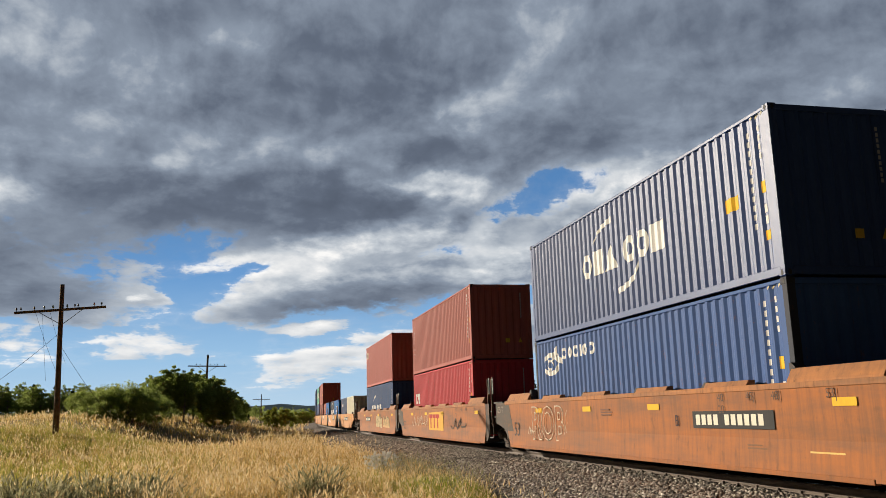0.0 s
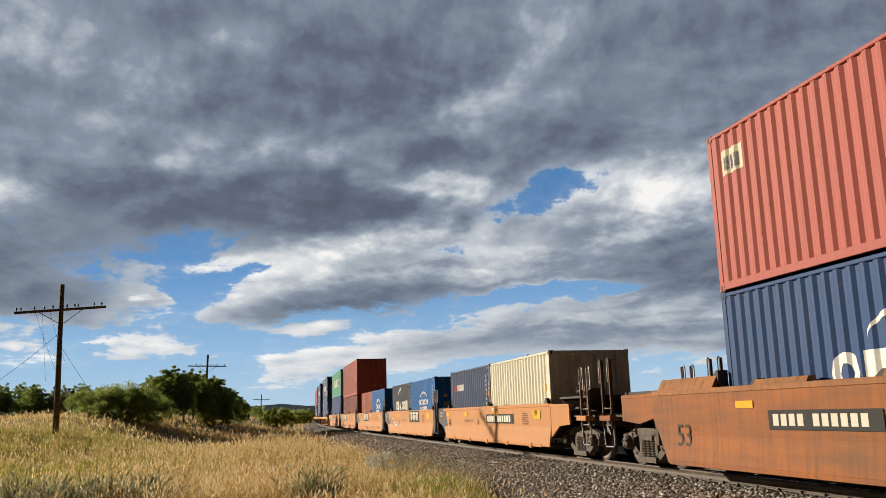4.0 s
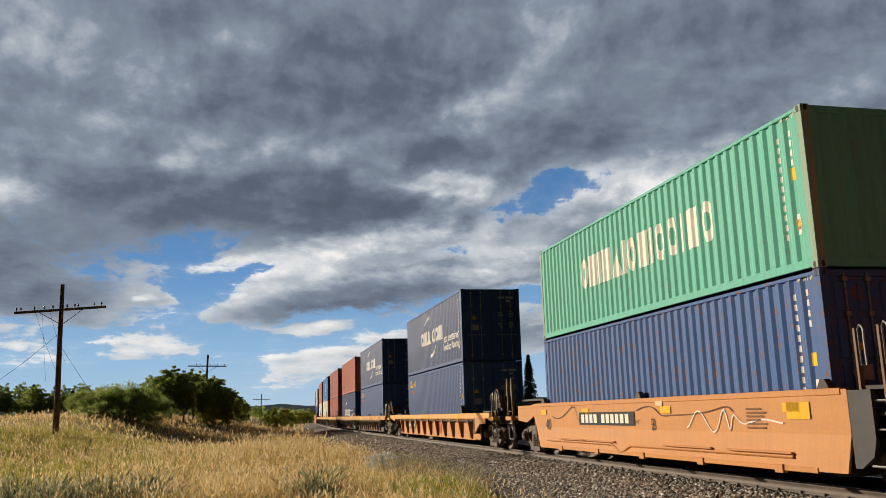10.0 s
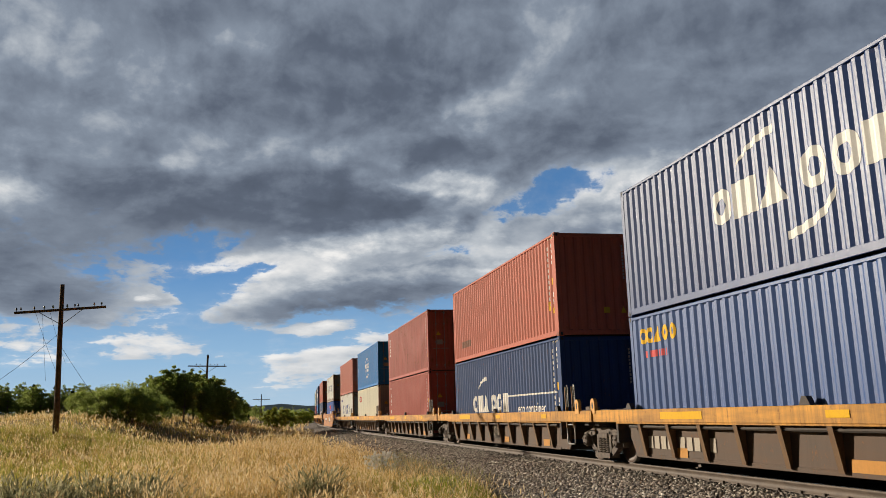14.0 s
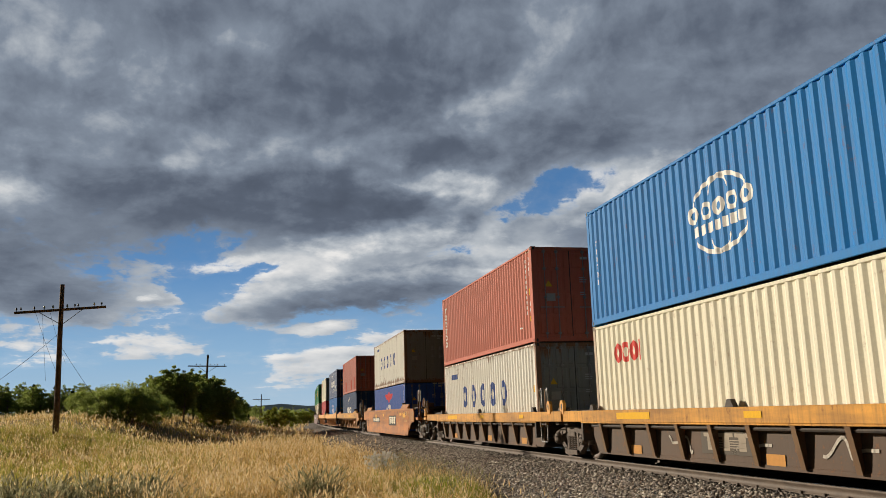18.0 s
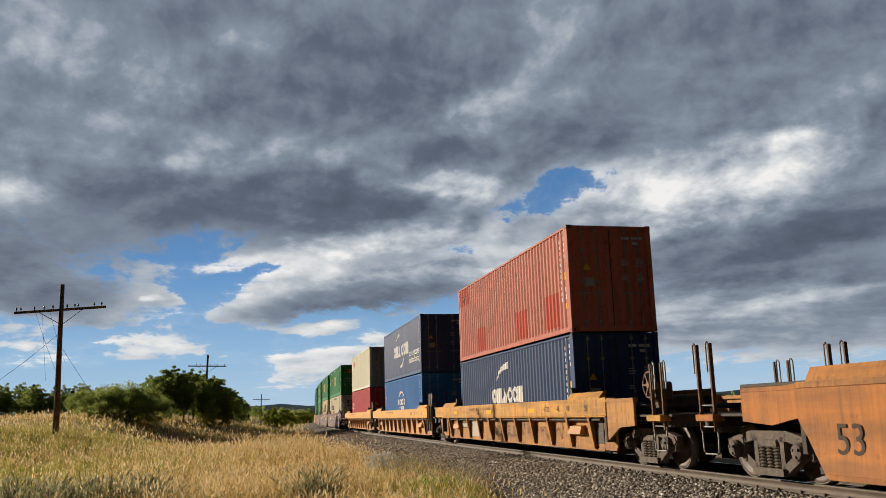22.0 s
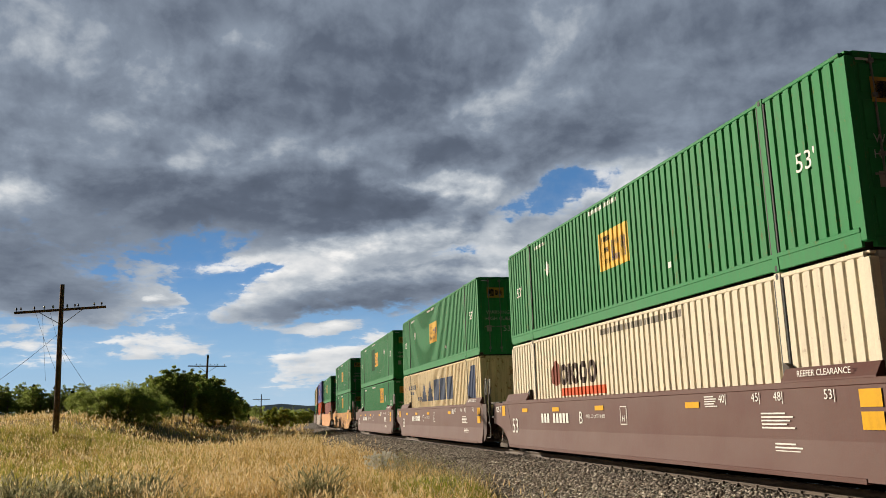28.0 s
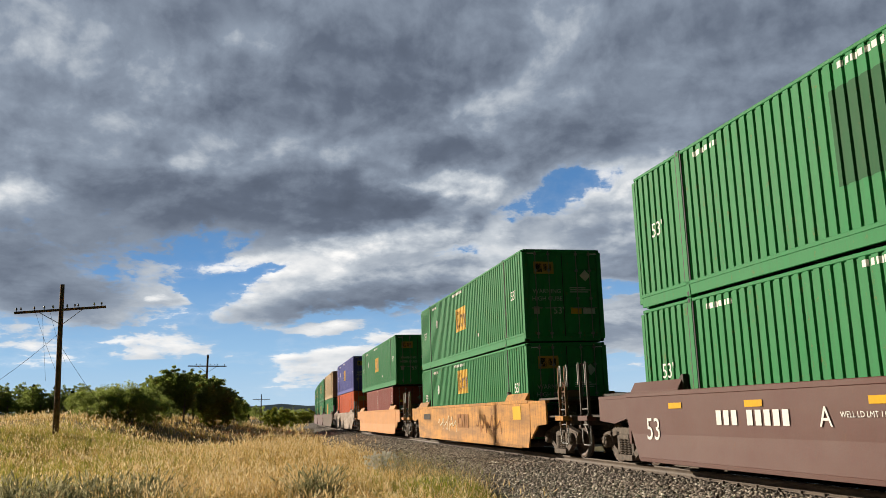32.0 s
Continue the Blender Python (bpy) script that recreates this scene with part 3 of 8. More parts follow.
def track():
    bed = ribbon("ballast", [(-5.4, -0.95), (-4.6, -0.62), (-2.2, -0.27), (-1.5, -0.205), (1.5, -0.205), (2.2, -0.27), (3.4, -0.72), (4.3, -0.95)], -150, 640, 2.0, BALLAST)
    tagged(new("ballast", bed), "bed of crushed grey-brown ballast stone", "ballast", kind="structure")
    head = [(-0.036, -0.008), (-0.030, 0.0), (0.030, 0.0), (0.036, -0.008), (0.036, -0.038), (0.010, -0.052), (0.009, -0.130), (0.060, -0.150), (0.070, -0.168), (-0.070, -0.168), (-0.060, -0.150), (-0.009, -0.130), (-0.010, -0.052), (-0.036, -0.038)]
    for lat in (-0.755, 0.755):
        me = ribbon("rail", [(lat + a, z) for a, z in head], -150, 640, 3.0, RAIL, True)
        tagged(new("rail", me), "rusty steel rail with a bright worn head", "rail", "rails of the line", "structure")
        top = ribbon("rail_head", [(lat - 0.028, 0.002), (lat + 0.028, 0.002)], -150, 640, 3.0, RAILTOP)
        tagged(new("trim", top), "bright worn running surface of the rail", "rail", "running surfaces", "structure")


track()


# ---- containers ----
def profile(length, style):
    """Corrugation seen from above: (place along, depth) from end to end."""
    if style == "iso":
        pitch, flat, slope, depth = 0.278, 0.072, 0.068, 0.036
    else:
        pitch, flat, slope, depth = 0.2435, 0.135, 0.022, 0.030
    inner = pitch - flat - 2 * slope
    n = int(length / pitch)
    pts, u = [(0.0, 0.0)], (length - n * pitch) / 2
    for _ in range(n):
        pts += [(u + flat / 2, 0.0), (u + flat / 2 + slope, -depth), (u + flat / 2 + slope + inner, -depth), (u + flat / 2 + 2 * slope + inner, 0.0)]
        u += pitch
    return pts + [(length, 0.0)]


def panel_mesh(length, height, style, material):
    """A corrugated sheet standing up, running along +x from 0, its outer side towards -y."""
    def make():
        mb = MB()
        pts = profile(length, style)
        for (a, da), (b, db) in zip(pts, pts[1:]):
            mb.face((a, -da, 0), (b, -db, 0), (b, -db, height), (a, -da, height))
        return mb.mesh("side_panel", material, recalc=False)
    return cached(("panel", length, height, style, material.name), make)


def depth_at(u, pts):
    for (a, da), (b, db) in zip(pts, pts[1:]):
        if a <= u <= b:
            return da + (db - da) * (u - a) / max(b - a, 1e-6)
    return 0.0


def decal_mesh(shapes, length, style, material, lift=0.004):
    """Painted shapes that follow a corrugated sheet. A shape: u0, u1, then the lower and upper edge at u0 and at u1."""
    mb = MB()
    pts = profile(length, style) if style else [(0.0, 0.0), (length, 0.0)]
    for u0, u1, l0, h0, l1, h1 in shapes:
        if u1 < u0:
            u0, u1, l0, h0, l1, h1 = u1, u0, l1, h1, l0, h0
        cuts = [u0] + [u for u, _ in pts if u0 < u < u1] + [u1]
        for a, b in zip(cuts, cuts[1:]):
            fa, fb = (a - u0) / max(u1 - u0, 1e-6), (b - u0) / max(u1 - u0, 1e-6)
            ya, yb = -depth_at(a, pts) - lift, -depth_at(b, pts) - lift
            mb.face((a, ya, l0 + (l1 - l0) * fa), (b, yb, l0 + (l1 - l0) * fb), (b, yb, h0 + (h1 - h0) * fb), (a, ya, h0 + (h1 - h0) * fa))
    return mb.mesh("marking", material, recalc=False)


def slabs(u, v, h, widths, gap=0.1, lean=0.0):
    """A row of upright blocks standing for a word mark."""
    out = []
    for w in widths:
        if w > h * 0.3 and h > 0.3:
            k, j, c = w * 0.32, h * 0.28, len(out) % 4
            lo, hi = (u, u + k, v, v + h, v, v + h), (u + w - k, u + w, v, v + h, v, v + h)
            bar = lambda z0, z1, x1=w - k: (u + k, u + x1, z0, z1, z0, z1)
            if c == 0:          # open towards the right
                out.append([lo, bar(v, v + j, w), bar(v + h - j, v + h, w)])
            elif c == 1:        # slot from below
                out.append([lo, bar(v + j * 1.6, v + h), hi])
            elif c == 2:        # a ring
                out.append([lo, bar(v, v + j), bar(v + h - j, v + h), hi])
            else:               # slot from above
                out.append([lo, bar(v, v + h - j * 1.6), hi])
        elif w > 0:
            out.append((u, u + w, v, v + h, v, v + h))
        u += abs(w) + gap
    return out


def ring(u, v, w, h, t=0.26):
    """An upright oval ring of paint."""
    out, n = [], 12
    def reach(x, k):
        return math.sqrt(max(0.0, 1 - min(1.0, abs(x) / k) ** 2.6)) * k
    for i in range(n):
        x0, x1 = -1 + 2 * i / n, -1 + 2 * (i + 1) / n
        o0, o1 = reach(x0, 1.0), reach(x1, 1.0)
        k = 1 - 2 * t
        i0, i1 = (reach(x0, k) if abs(x0) < k else 0.0), (reach(x1, k) if abs(x1) < k else 0.0)
        a, b, c = u + w * (x0 + 1) / 2, u + w * (x1 + 1) / 2, v + h / 2
        if i0 <= 0 and i1 <= 0:
            out.append((a, b, c - o0 * h / 2, c + o0 * h / 2, c - o1 * h / 2, c + o1 * h / 2))
        else:
            out.append((a, b, c + i0 * h / 2, c + max(o0, i0) * h / 2, c + i1 * h / 2, c + max(o1, i1) * h / 2))
            out.append((a, b, c - max(o0, i0) * h / 2, c - i0 * h / 2, c - max(o1, i1) * h / 2, c - i1 * h / 2))
    return out


def wedge_shape(u, v, w, h):
    """A solid triangle of paint."""
    m = u + w / 2
    return [(u, m, v, v + 0.02 * h, v, v + h), (m, u + w, v, v + h, v, v + 0.02 * h)]


def shape_row(u, v, h, plan, gap=0.1, wide=0.9):
    """A word mark in plain shapes: o ring, a triangle, m block, i bar, space."""
    out = []
    for ch in plan:
        w = h * wide * {"m": 1.1, "i": 0.32, " ": 0.35, "a": 1.15}.get(ch, 1.0)
        if ch == "o":
            out.append(ring(u, v, w, h))
        elif ch == "a":
            out.append(wedge_shape(u, v, w, h))
        elif ch in "mi":
            out.append((u, u + w, v, v + h, v, v + h))
        u += w + gap
    return out


def arc(u, v, ru, rv, a0, a1, thick, n=10, taper=False):
    """A bow of paint."""
    out = []
    for i in range(n):
        t0, t1 = radians(a0 + (a1 - a0) * i / n), radians(a0 + (a1 - a0) * (i + 1) / n)
        k0 = thick * (1 if not taper else 0.25 + 0.75 * i / n)
        k1 = thick * (1 if not taper else 0.25 + 0.75 * (i + 1) / n)
        p0, p1 = (u + ru * math.cos(t0), v + rv * math.sin(t0)), (u + ru * math.cos(t1), v + rv * math.sin(t1))
        out.append((p0[0], p1[0], p0[1] - k0 / 2, p0[1] + k0 / 2, p1[1] - k1 / 2, p1[1] + k1 / 2))
    return [out]


def column(u, v_top, n, h=0.085, w=0.06, gap=0.035):
    """Small upright code letters, one under another, too small to read."""
    return [(u, u + w, v_top - i * (h + gap) - h, v_top - i * (h + gap), v_top - i * (h + gap) - h, v_top - i * (h + gap)) for i in range(n)]


def rows_of_bars(u, v, n, w, h=0.03, gap=0.035):
    return [(u, u + w * (0.7 + 0.3 * ((i * 37) % 10) / 10), v - i * (h + gap) - h, v - i * (h + gap), v - i * (h + gap) - h, v - i * (h + gap)) for i in range(n)]


WHITE, YELLOW, BLACK, NAVYINK, RED = (0.80, 0.79, 0.76), (0.80, 0.46, 0.02), (0.02, 0.02, 0.02), (0.03, 0.07, 0.25), (0.60, 0.03, 0.03)


FINE = ("code_letters", "small_print", "hazard_stripes", "number_bars")


def paint_on(thing, what, shapes, ink, length, style, at):
    """Painted shapes as parts of a thing, one for each piece; what is too fine to tell apart stays together."""
    if what in FINE:
        flat = [q for g in shapes for q in (g if isinstance(g, list) else [g])]
        tagged(part(what, decal_mesh(flat, length, style, MARK), thing, ink, at=at), kind="stuff")
        return
    for g in shapes:
        part(what, decal_mesh(g if isinstance(g, list) else [g], length, style, MARK), thing, ink, at=at)


def casting_mesh(material):
    def make():
        mb = MB()
        mb.bar(-0.081, 0.081, -0.089, 0.089, 0, 0.118, 0.012)
        return mb.mesh("corner_casting", material)
    return cached(("casting", material.name), make)


# a dark disc for the shade inside the opening; nothing is cut
def hole_mesh():
    def make():
        mb = MB()
        n = 14
        ring = [(0.032 * math.cos(2 * math.pi * i / n), 0.05 * math.sin(2 * math.pi * i / n)) for i in range(n)]
        mb.prism(ring, -0.003, 0.003, 1)
        return mb.mesh("casting_hole", RUBBER)
    return cached("hole", make)


def container(kind, S, z0, color, paint, marks=(), near="front", label="", post=None, group="containers on the train", frame_color=None, face=(), shaded_end_color=None):
    """One container with its near end at S; marks and face are painted shapes for its side and its near end."""
    L, W, H = {"40": (12.192, 2.438, 2.896), "40s": (12.192, 2.438, 2.591), "20": (6.058, 2.438, 2.591), "53": (16.154, 2.6, 2.896)}[kind]
    style = "iso" if kind != "53" else "dom"
    fc = frame_color or color
    box = tagged(new("shipping_container"), label, "container", group)
    box["kindof"] = kind
    hw, hl = W / 2, L / 2
    low = 0.16 if style == "iso" else 0.30
    # underframe and floor
    def under():
        mb = MB()
        teeth = [(-hl + 0.06, 0.17), (-hl + 0.06, 0.14)]
        for i in range(int(L / 0.6)):
            y = -hl + 0.3 + i * 0.6
            teeth += [(y, 0.14), (y, 0.04), (y + 0.06, 0.04), (y + 0.06, 0.14)]
        teeth += [(hl - 0.06, 0.14), (hl - 0.06, 0.17)]
        mb.prism(teeth, -hw + 0.06, hw - 0.06, 0)
        return mb.mesh("floor", STEEL)
    part("floor", cached(("under", kind), under), box)
    # rails along the sides, top and bottom
    for sx in (-1, 1):
        def low_rail():
            mb = MB()
            mb.bar(-0.05, 0.0, -hl + 0.12, hl - 0.12, 0.025, low, 0.006)
            if style == "dom":
                mb.bar(-0.055, 0.012, -hl + 0.12, hl - 0.12, low - 0.07, low, 0.006)
            return mb.mesh("bottom_rail", paint)
        part("bottom_rail", cached(("low", kind, paint.name), low_rail), box, fc, at=pose(sx * hw, 0, 0, 0, 0, 0 if sx > 0 else 180))
        def top_rail():
            mb = MB()
            mb.bar(-0.06, 0.0, -hl + 0.12, hl - 0.12, H - 0.085, H - 0.02, 0.01)
            return mb.mesh("top_rail", paint)
        part("top_rail", cached(("top", kind, paint.name), top_rail), box, fc, at=pose(sx * hw, 0, 0, 0, 0, 0 if sx > 0 else 180))
        turn = -90 if sx < 0 else 90
        inset = 0.012
        part("side_panel", panel_mesh(L - 0.26, H - low - 0.08, style, paint), box, color, at=pose(sx * (hw - inset), (hl - 0.13) * (-sx), low, 0, 0, turn))
    # corner posts and castings
    def post_mesh():
        mb = MB()
        mb.bar(-0.075, 0.075, -0.075, 0.075, 0.1, H - 0.1, 0.015)
        return mb.mesh("corner_post", paint)
    for sx in (-1, 1):
        for sy in (-1, 1):
            part("corner_post", cached(("post", H, paint.name), post_mesh), box, post or fc, at=pose(sx * (hw - 0.077), sy * (hl - 0.077), 0))
            for top in (0, 1):
                ys = hl - 0.089 if style == "iso" else hl - 2.07
                cc = part("corner_casting", casting_mesh(paint), box, post or fc, at=pose(sx * (hw - 0.081 + (0.004 if style == "iso" else 0.012)), sy * ys, H - 0.118 if top else 0.0))
                if sx < 0:
                    part("casting_hole", hole_mesh(), cc, at=pose(-0.081, 0, 0.058, 0, 0, 90))
                    if sy < 0 and style == "iso":
                        part("casting_hole", hole_mesh(), cc, at=pose(0, -0.089, 0.058))
    if style == "dom":
        def mid_post():
            mb = MB()
            mb.bar(-0.03, 0.012, -0.075, 0.075, 0.05, H - 0.03, 0.008)
            return mb.mesh("stacking_post", paint)
        def seam():
            mb = MB()
            mb.bar(-0.03, 0.002, -0.02, 0.02, low, H - 0.09, 0.004)
            return mb.mesh("panel_seam", RUBBER)
        for sx in (-1, 1):
            for sy in (-1, 1):
                for gap in (-0.095, 0.095):
                    part("panel_seam", cached("seam53", seam), box, at=pose(sx * hw, sy * (hl - 2.07) + gap, 0, 0, 0, 0 if sx > 0 else 180))
                part("stacking_post", cached(("mid", paint.name), mid_post), box, color, at=pose(sx * (hw - 0.0), sy * (hl - 2.07), 0, 0, 0, 0 if sx > 0 else 180))
    # ends; pale boxes get a greyer end, its shade put into the paint
    for sy, what in ((-1, near), (1, "front" if near == "door" else "door")):
        turn = 0 if sy < 0 else 180
        spot = lambda x, y, z: pose(x * -sy, sy * (hl - y), z, 0, 0, turn)
        def head():
            mb = MB()
            mb.bar(-hw + 0.15, hw - 0.15, 0.0, 0.09, H - 0.12, H - 0.015, 0.01)
            return mb.mesh("end_header", paint)
        def sill():
            mb = MB()
            mb.bar(-hw + 0.15, hw - 0.15, 0.0, 0.09, 0.02, 0.16, 0.01)
            return mb.mesh("end_sill", paint)
        part("end_header", cached(("head", W, H, paint.name), head), box, shaded_end_color or fc, at=spot(0, 0.01, 0))
        part("end_sill", cached(("sill", W, paint.name), sill), box, shaded_end_color or fc, at=spot(0, 0.01, 0))
        if what == "front":
            part("end_panel", panel_mesh(W - 0.3, H - 0.27, "iso" if style == "iso" else "dom", paint), box, color, at=spot(-(W - 0.3) / 2, 0.03, 0.155))
        else:
            for side in (-1, 1):
                def leaf():
                    mb = MB()
                    w2 = (W - 0.32) / 2
                    mb.bar(0.005, w2, 0.03, 0.07, 0.165, H - 0.125, 0.006)
                    for zz0, zz1 in ((0.24, 0.75), (0.85, 1.45), (1.55, 2.15), (2.25, H - 0.2)):
                        for a, b in ((0.06, w2 * 0.36), (w2 * 0.44, w2 * 0.74), (w2 * 0.82, w2 - 0.04)):
                            mb.bar(a, b, 0.012, 0.04, zz0, zz1, 0.012)
                    return mb.mesh("door_leaf", paint)
                d = part("door_leaf", cached(("leaf", W, H, paint.name), leaf), box, shaded_end_color or color, at=spot(0, 0.0, 0) @ (Matrix.Identity(4) if side > 0 else pose(-(W - 0.32) / 2 - 0.005, 0, 0)))
                def rod():
                    mb = MB()
                    mb.tube([(0, -0.012, 0.1), (0, -0.012, H - 0.07)], 0.017, 8)
                    for z in (0.22, H * 0.45, H * 0.75, H - 0.2):
                        mb.bar(-0.045, 0.045, -0.035, 0.02, z, z + 0.07, 0.005)
                    return mb.mesh("locking_rod", ROD)
                def handle():
                    mb = MB()
                    mb.bar(-0.02, 0.34, -0.045, -0.025, 1.02, 1.05, 0.004)
                    return mb.mesh("door_handle", ROD)
                w2 = (W - 0.32) / 2
                for f in (0.40, 0.78):
                    rb = part("locking_rod", cached(("rod", H), rod), box, at=spot(side * w2 * f, 0.0, 0))
                    part("door_handle", cached(("handle", H), handle), rb, at=pose(-0.16, 0, 0))
            def seal():
                mb = MB()
                mb.bar(-0.012, 0.012, 0.02, 0.05, 0.16, H - 0.12, 0.004)
                return mb.mesh("door_seal", RUBBER)
            part("door_seal", cached(("seal", H), seal), box, at=spot(0, 0, 0))
    def roof():
        mb = MB()
        mb.bar(-hw + 0.05, hw - 0.05, -hl + 0.05, hl - 0.05, H - 0.05, H - 0.012, 0.006)
        return mb.mesh("roof", paint)
    part("roof", cached(("roof", kind, paint.name), roof), box, color)
    # painted marks
    for shapes, ink, what in marks:
        paint_on(box, what, shapes, ink, L - 0.26, style, pose(-(hw - 0.012), hl - 0.13, low, 0, 0, -90))
    for shapes, ink, what in face:
        paint_on(box, what, shapes, ink, W, None, pose(-hw, -hl - 0.022 + 0.004, 0))
    TRAIN.append((box, S + L / 2, z0))
    return box


TRAIN = []


def side_text(box, kind, text, size, u, v, ink, name="lettering"):
    L, W, H = {"40": (12.192, 2.438, 2.896), "40s": (12.192, 2.438, 2.591), "20": (6.058, 2.438, 2.591), "53": (16.154, 2.6, 2.896)}[kind]
    part(name, lettering(text, size, MARK), box, ink, at=pose(-W / 2 + 0.008, L / 2 - u, v, 0, 0, -90) @ pose(0, 0, 0, 90))


def end_text(box, kind, text, size, x, v, ink, name="lettering"):
    L = {"40": 12.192, "40s": 12.192, "20": 6.058, "53": 16.154}[kind]
    part(name, lettering(text, size, MARK), box, ink, at=pose(x, -L / 2 - 0.024, v, 90))


# ---- well cars ----
def truck(S, name_group="wheel trucks under the train"):
    """A two-axle truck with cast side frames, standing on the rails."""
    t = tagged(new("wheel_truck"), "dusty brown cast-steel two-axle railway truck", "truck", name_group)
    def side_frame():
        mb = MB()
        # a frame with two openings beside the springs: built of straps
        def strap(a, b, w, x0=-0.07, x1=0.07):
            d = Vector((b[0] - a[0], b[1] - a[1])).normalized() * 0.5 * w
            n = (-d.y, d.x)
            mb.prism([(a[0] + n[0], a[1] + n[1]), (b[0] + n[0], b[1] + n[1]), (b[0] - n[0], b[1] - n[1]), (a[0] - n[0], a[1] - n[1])], x0, x1, 0)
        strap((-1.20, 0.58), (-0.45, 0.74), 0.17)
        strap((-0.47, 0.73), (0.47, 0.73), 0.17)
        strap((1.20, 0.58), (0.45, 0.74), 0.17)
        strap((-0.95, 0.52), (-0.36, 0.17), 0.15)
        strap((0.95, 0.52), (0.36, 0.17), 0.15)
        strap((-0.42, 0.155), (0.42, 0.155), 0.12, -0.13, 0.13)
        strap((-0.36, 0.2), (-0.36, 0.72), 0.11)
        strap((0.36, 0.2), (0.36, 0.72), 0.11)
        for s in (-1, 1):
            mb.prism([(s * 0.70, 0.52), (s * 1.14, 0.50), (s * 1.20, 0.56), (s * 1.12, 0.66), (s * 0.72, 0.70)], -0.09, 0.09, 0)
            mb.prism([(s * 0.66, 0.34), (s * 0.74, 0.34), (s * 0.76, 0.56), (s * 0.68, 0.58)], -0.08, 0.08, 0)
            mb.prism([(s * 1.06, 0.36), (s * 1.14, 0.38), (s * 1.16, 0.56), (s * 1.06, 0.56)], -0.08, 0.08, 0)
        return mb.mesh("side_frame", TRUCK)
    def springs():
        mb = MB()
        mb.lathe([(0.098 if i % 2 else 0.066, 0.215 + 0.36 * i / 14) for i in range(15)], 12, (0, 0, 0), 2)
        return mb.mesh("coil_spring", TRUCK)
    def bolster():
        mb = MB()
        mb.bar(-1.1, 1.1, -0.26, 0.26, 0.55, 0.68, 0.02)
        return mb.mesh("bolster", TRUCK)
    def cap():
        mb = MB()
        mb.lathe([(0.15, 0.06), (0.155, -0.05), (0.12, -0.10), (0.045, -0.115)], 18, (0, 0, 0), 0)
        for i in range(3):
            a = 2 * math.pi * i / 3 + 0.5
            mb.bar(-0.13, -0.10, 0.075 * math.cos(a) - 0.02, 0.075 * math.cos(a) + 0.02, 0.075 * math.sin(a) - 0.02, 0.075 * math.sin(a) + 0.02, 0.004)
        return mb.mesh("bearing_cap", TRUCK)
    def wheel():
        mb = MB()
        mb.lathe([(0.09, -0.08), (0.12, -0.07), (0.15, -0.03), (0.30, 0.0), (0.37, -0.055), (0.455, -0.06), (0.457, 0.045), (0.48, 0.07), (0.48, 0.085), (0.40, 0.085), (0.32, 0.03), (0.12, 0.06)], 32, (0, 0, 0), 0)
        return mb.mesh("wheel", WHEEL, True)
    def rim():
        mb = MB()
        mb.lathe([(0.442, -0.064), (0.454, -0.064), (0.459, -0.058), (0.459, 0.04)], 32, (0, 0, 0), 0, False)
        return mb.mesh("wheel_tread", TREAD, True)
    def axle():
        mb = MB()
        mb.tube([(-1.0, 0, 0), (1.0, 0, 0)], 0.08, 12)
        return mb.mesh("axle", WHEEL, True)
    for sx in (-1, 1):
        part("side_frame", cached("tf", side_frame), t, at=pose(sx * 1.0, 0, 0))
        for yy in (-0.2, 0.0, 0.2):
            part("coil_spring", cached("ts", springs), t, at=pose(sx * 1.02, yy, 0))
    part("bolster", cached("tb", bolster), t)
    for yy in (-0.89, 0.89):
        ax = part("axle", cached("ta", axle), t, at=pose(0, yy, 0.457))
        AXLES.append((ax, yy))
        for sx in (-1, 1):
            w = part("wheel", cached("tw", wheel), ax, at=pose(sx * 0.755, 0, 0, 0, 0, 0 if sx < 0 else 180))
            part("bearing_cap", cached("tc", cap), t, at=pose(sx * 1.1, yy, 0.50, 0, 0, 0 if sx < 0 else 180))
            part("wheel_tread", cached("tr", rim), ax, at=pose(sx * 0.755, 0, 0, 0, 0, 0 if sx < 0 else 180))
    TRAIN.append((t, S, 0.0))
    return t


AXLES = []


def brake_wheel():
    def make():
        mb = MB()
        n = 20
        ring = [(0.0, 0.28 * math.cos(2 * math.pi * i / n), 0.28 * math.sin(2 * math.pi * i / n)) for i in range(n + 1)]
        mb.tube(ring, 0.022, 6)
        for i in range(6):
            a = 2 * math.pi * i / 6
            mb.tube([(0, 0, 0), (0, 0.28 * math.cos(a), 0.28 * math.sin(a))], 0.028, 5)
        mb.lathe([(0.07, -0.04), (0.07, 0.04)], 12, (0, 0, 0), 0)
        return mb.mesh("brake_wheel", CAR_WORN)
    return cached("brake_wheel", make)


def grab_mesh(w, h):
    def make():
        mb = MB()
        mb.tube([(0, -w / 2, 0), (0, -w / 2, h - 0.05), (0, -w / 2 + 0.05, h), (0, w / 2 - 0.05, h), (0, w / 2, h - 0.05), (0, w / 2, 0)], 0.018, 6)
        return mb.mesh("handrail", ROD)
    return cached(("grab", w, h), make)


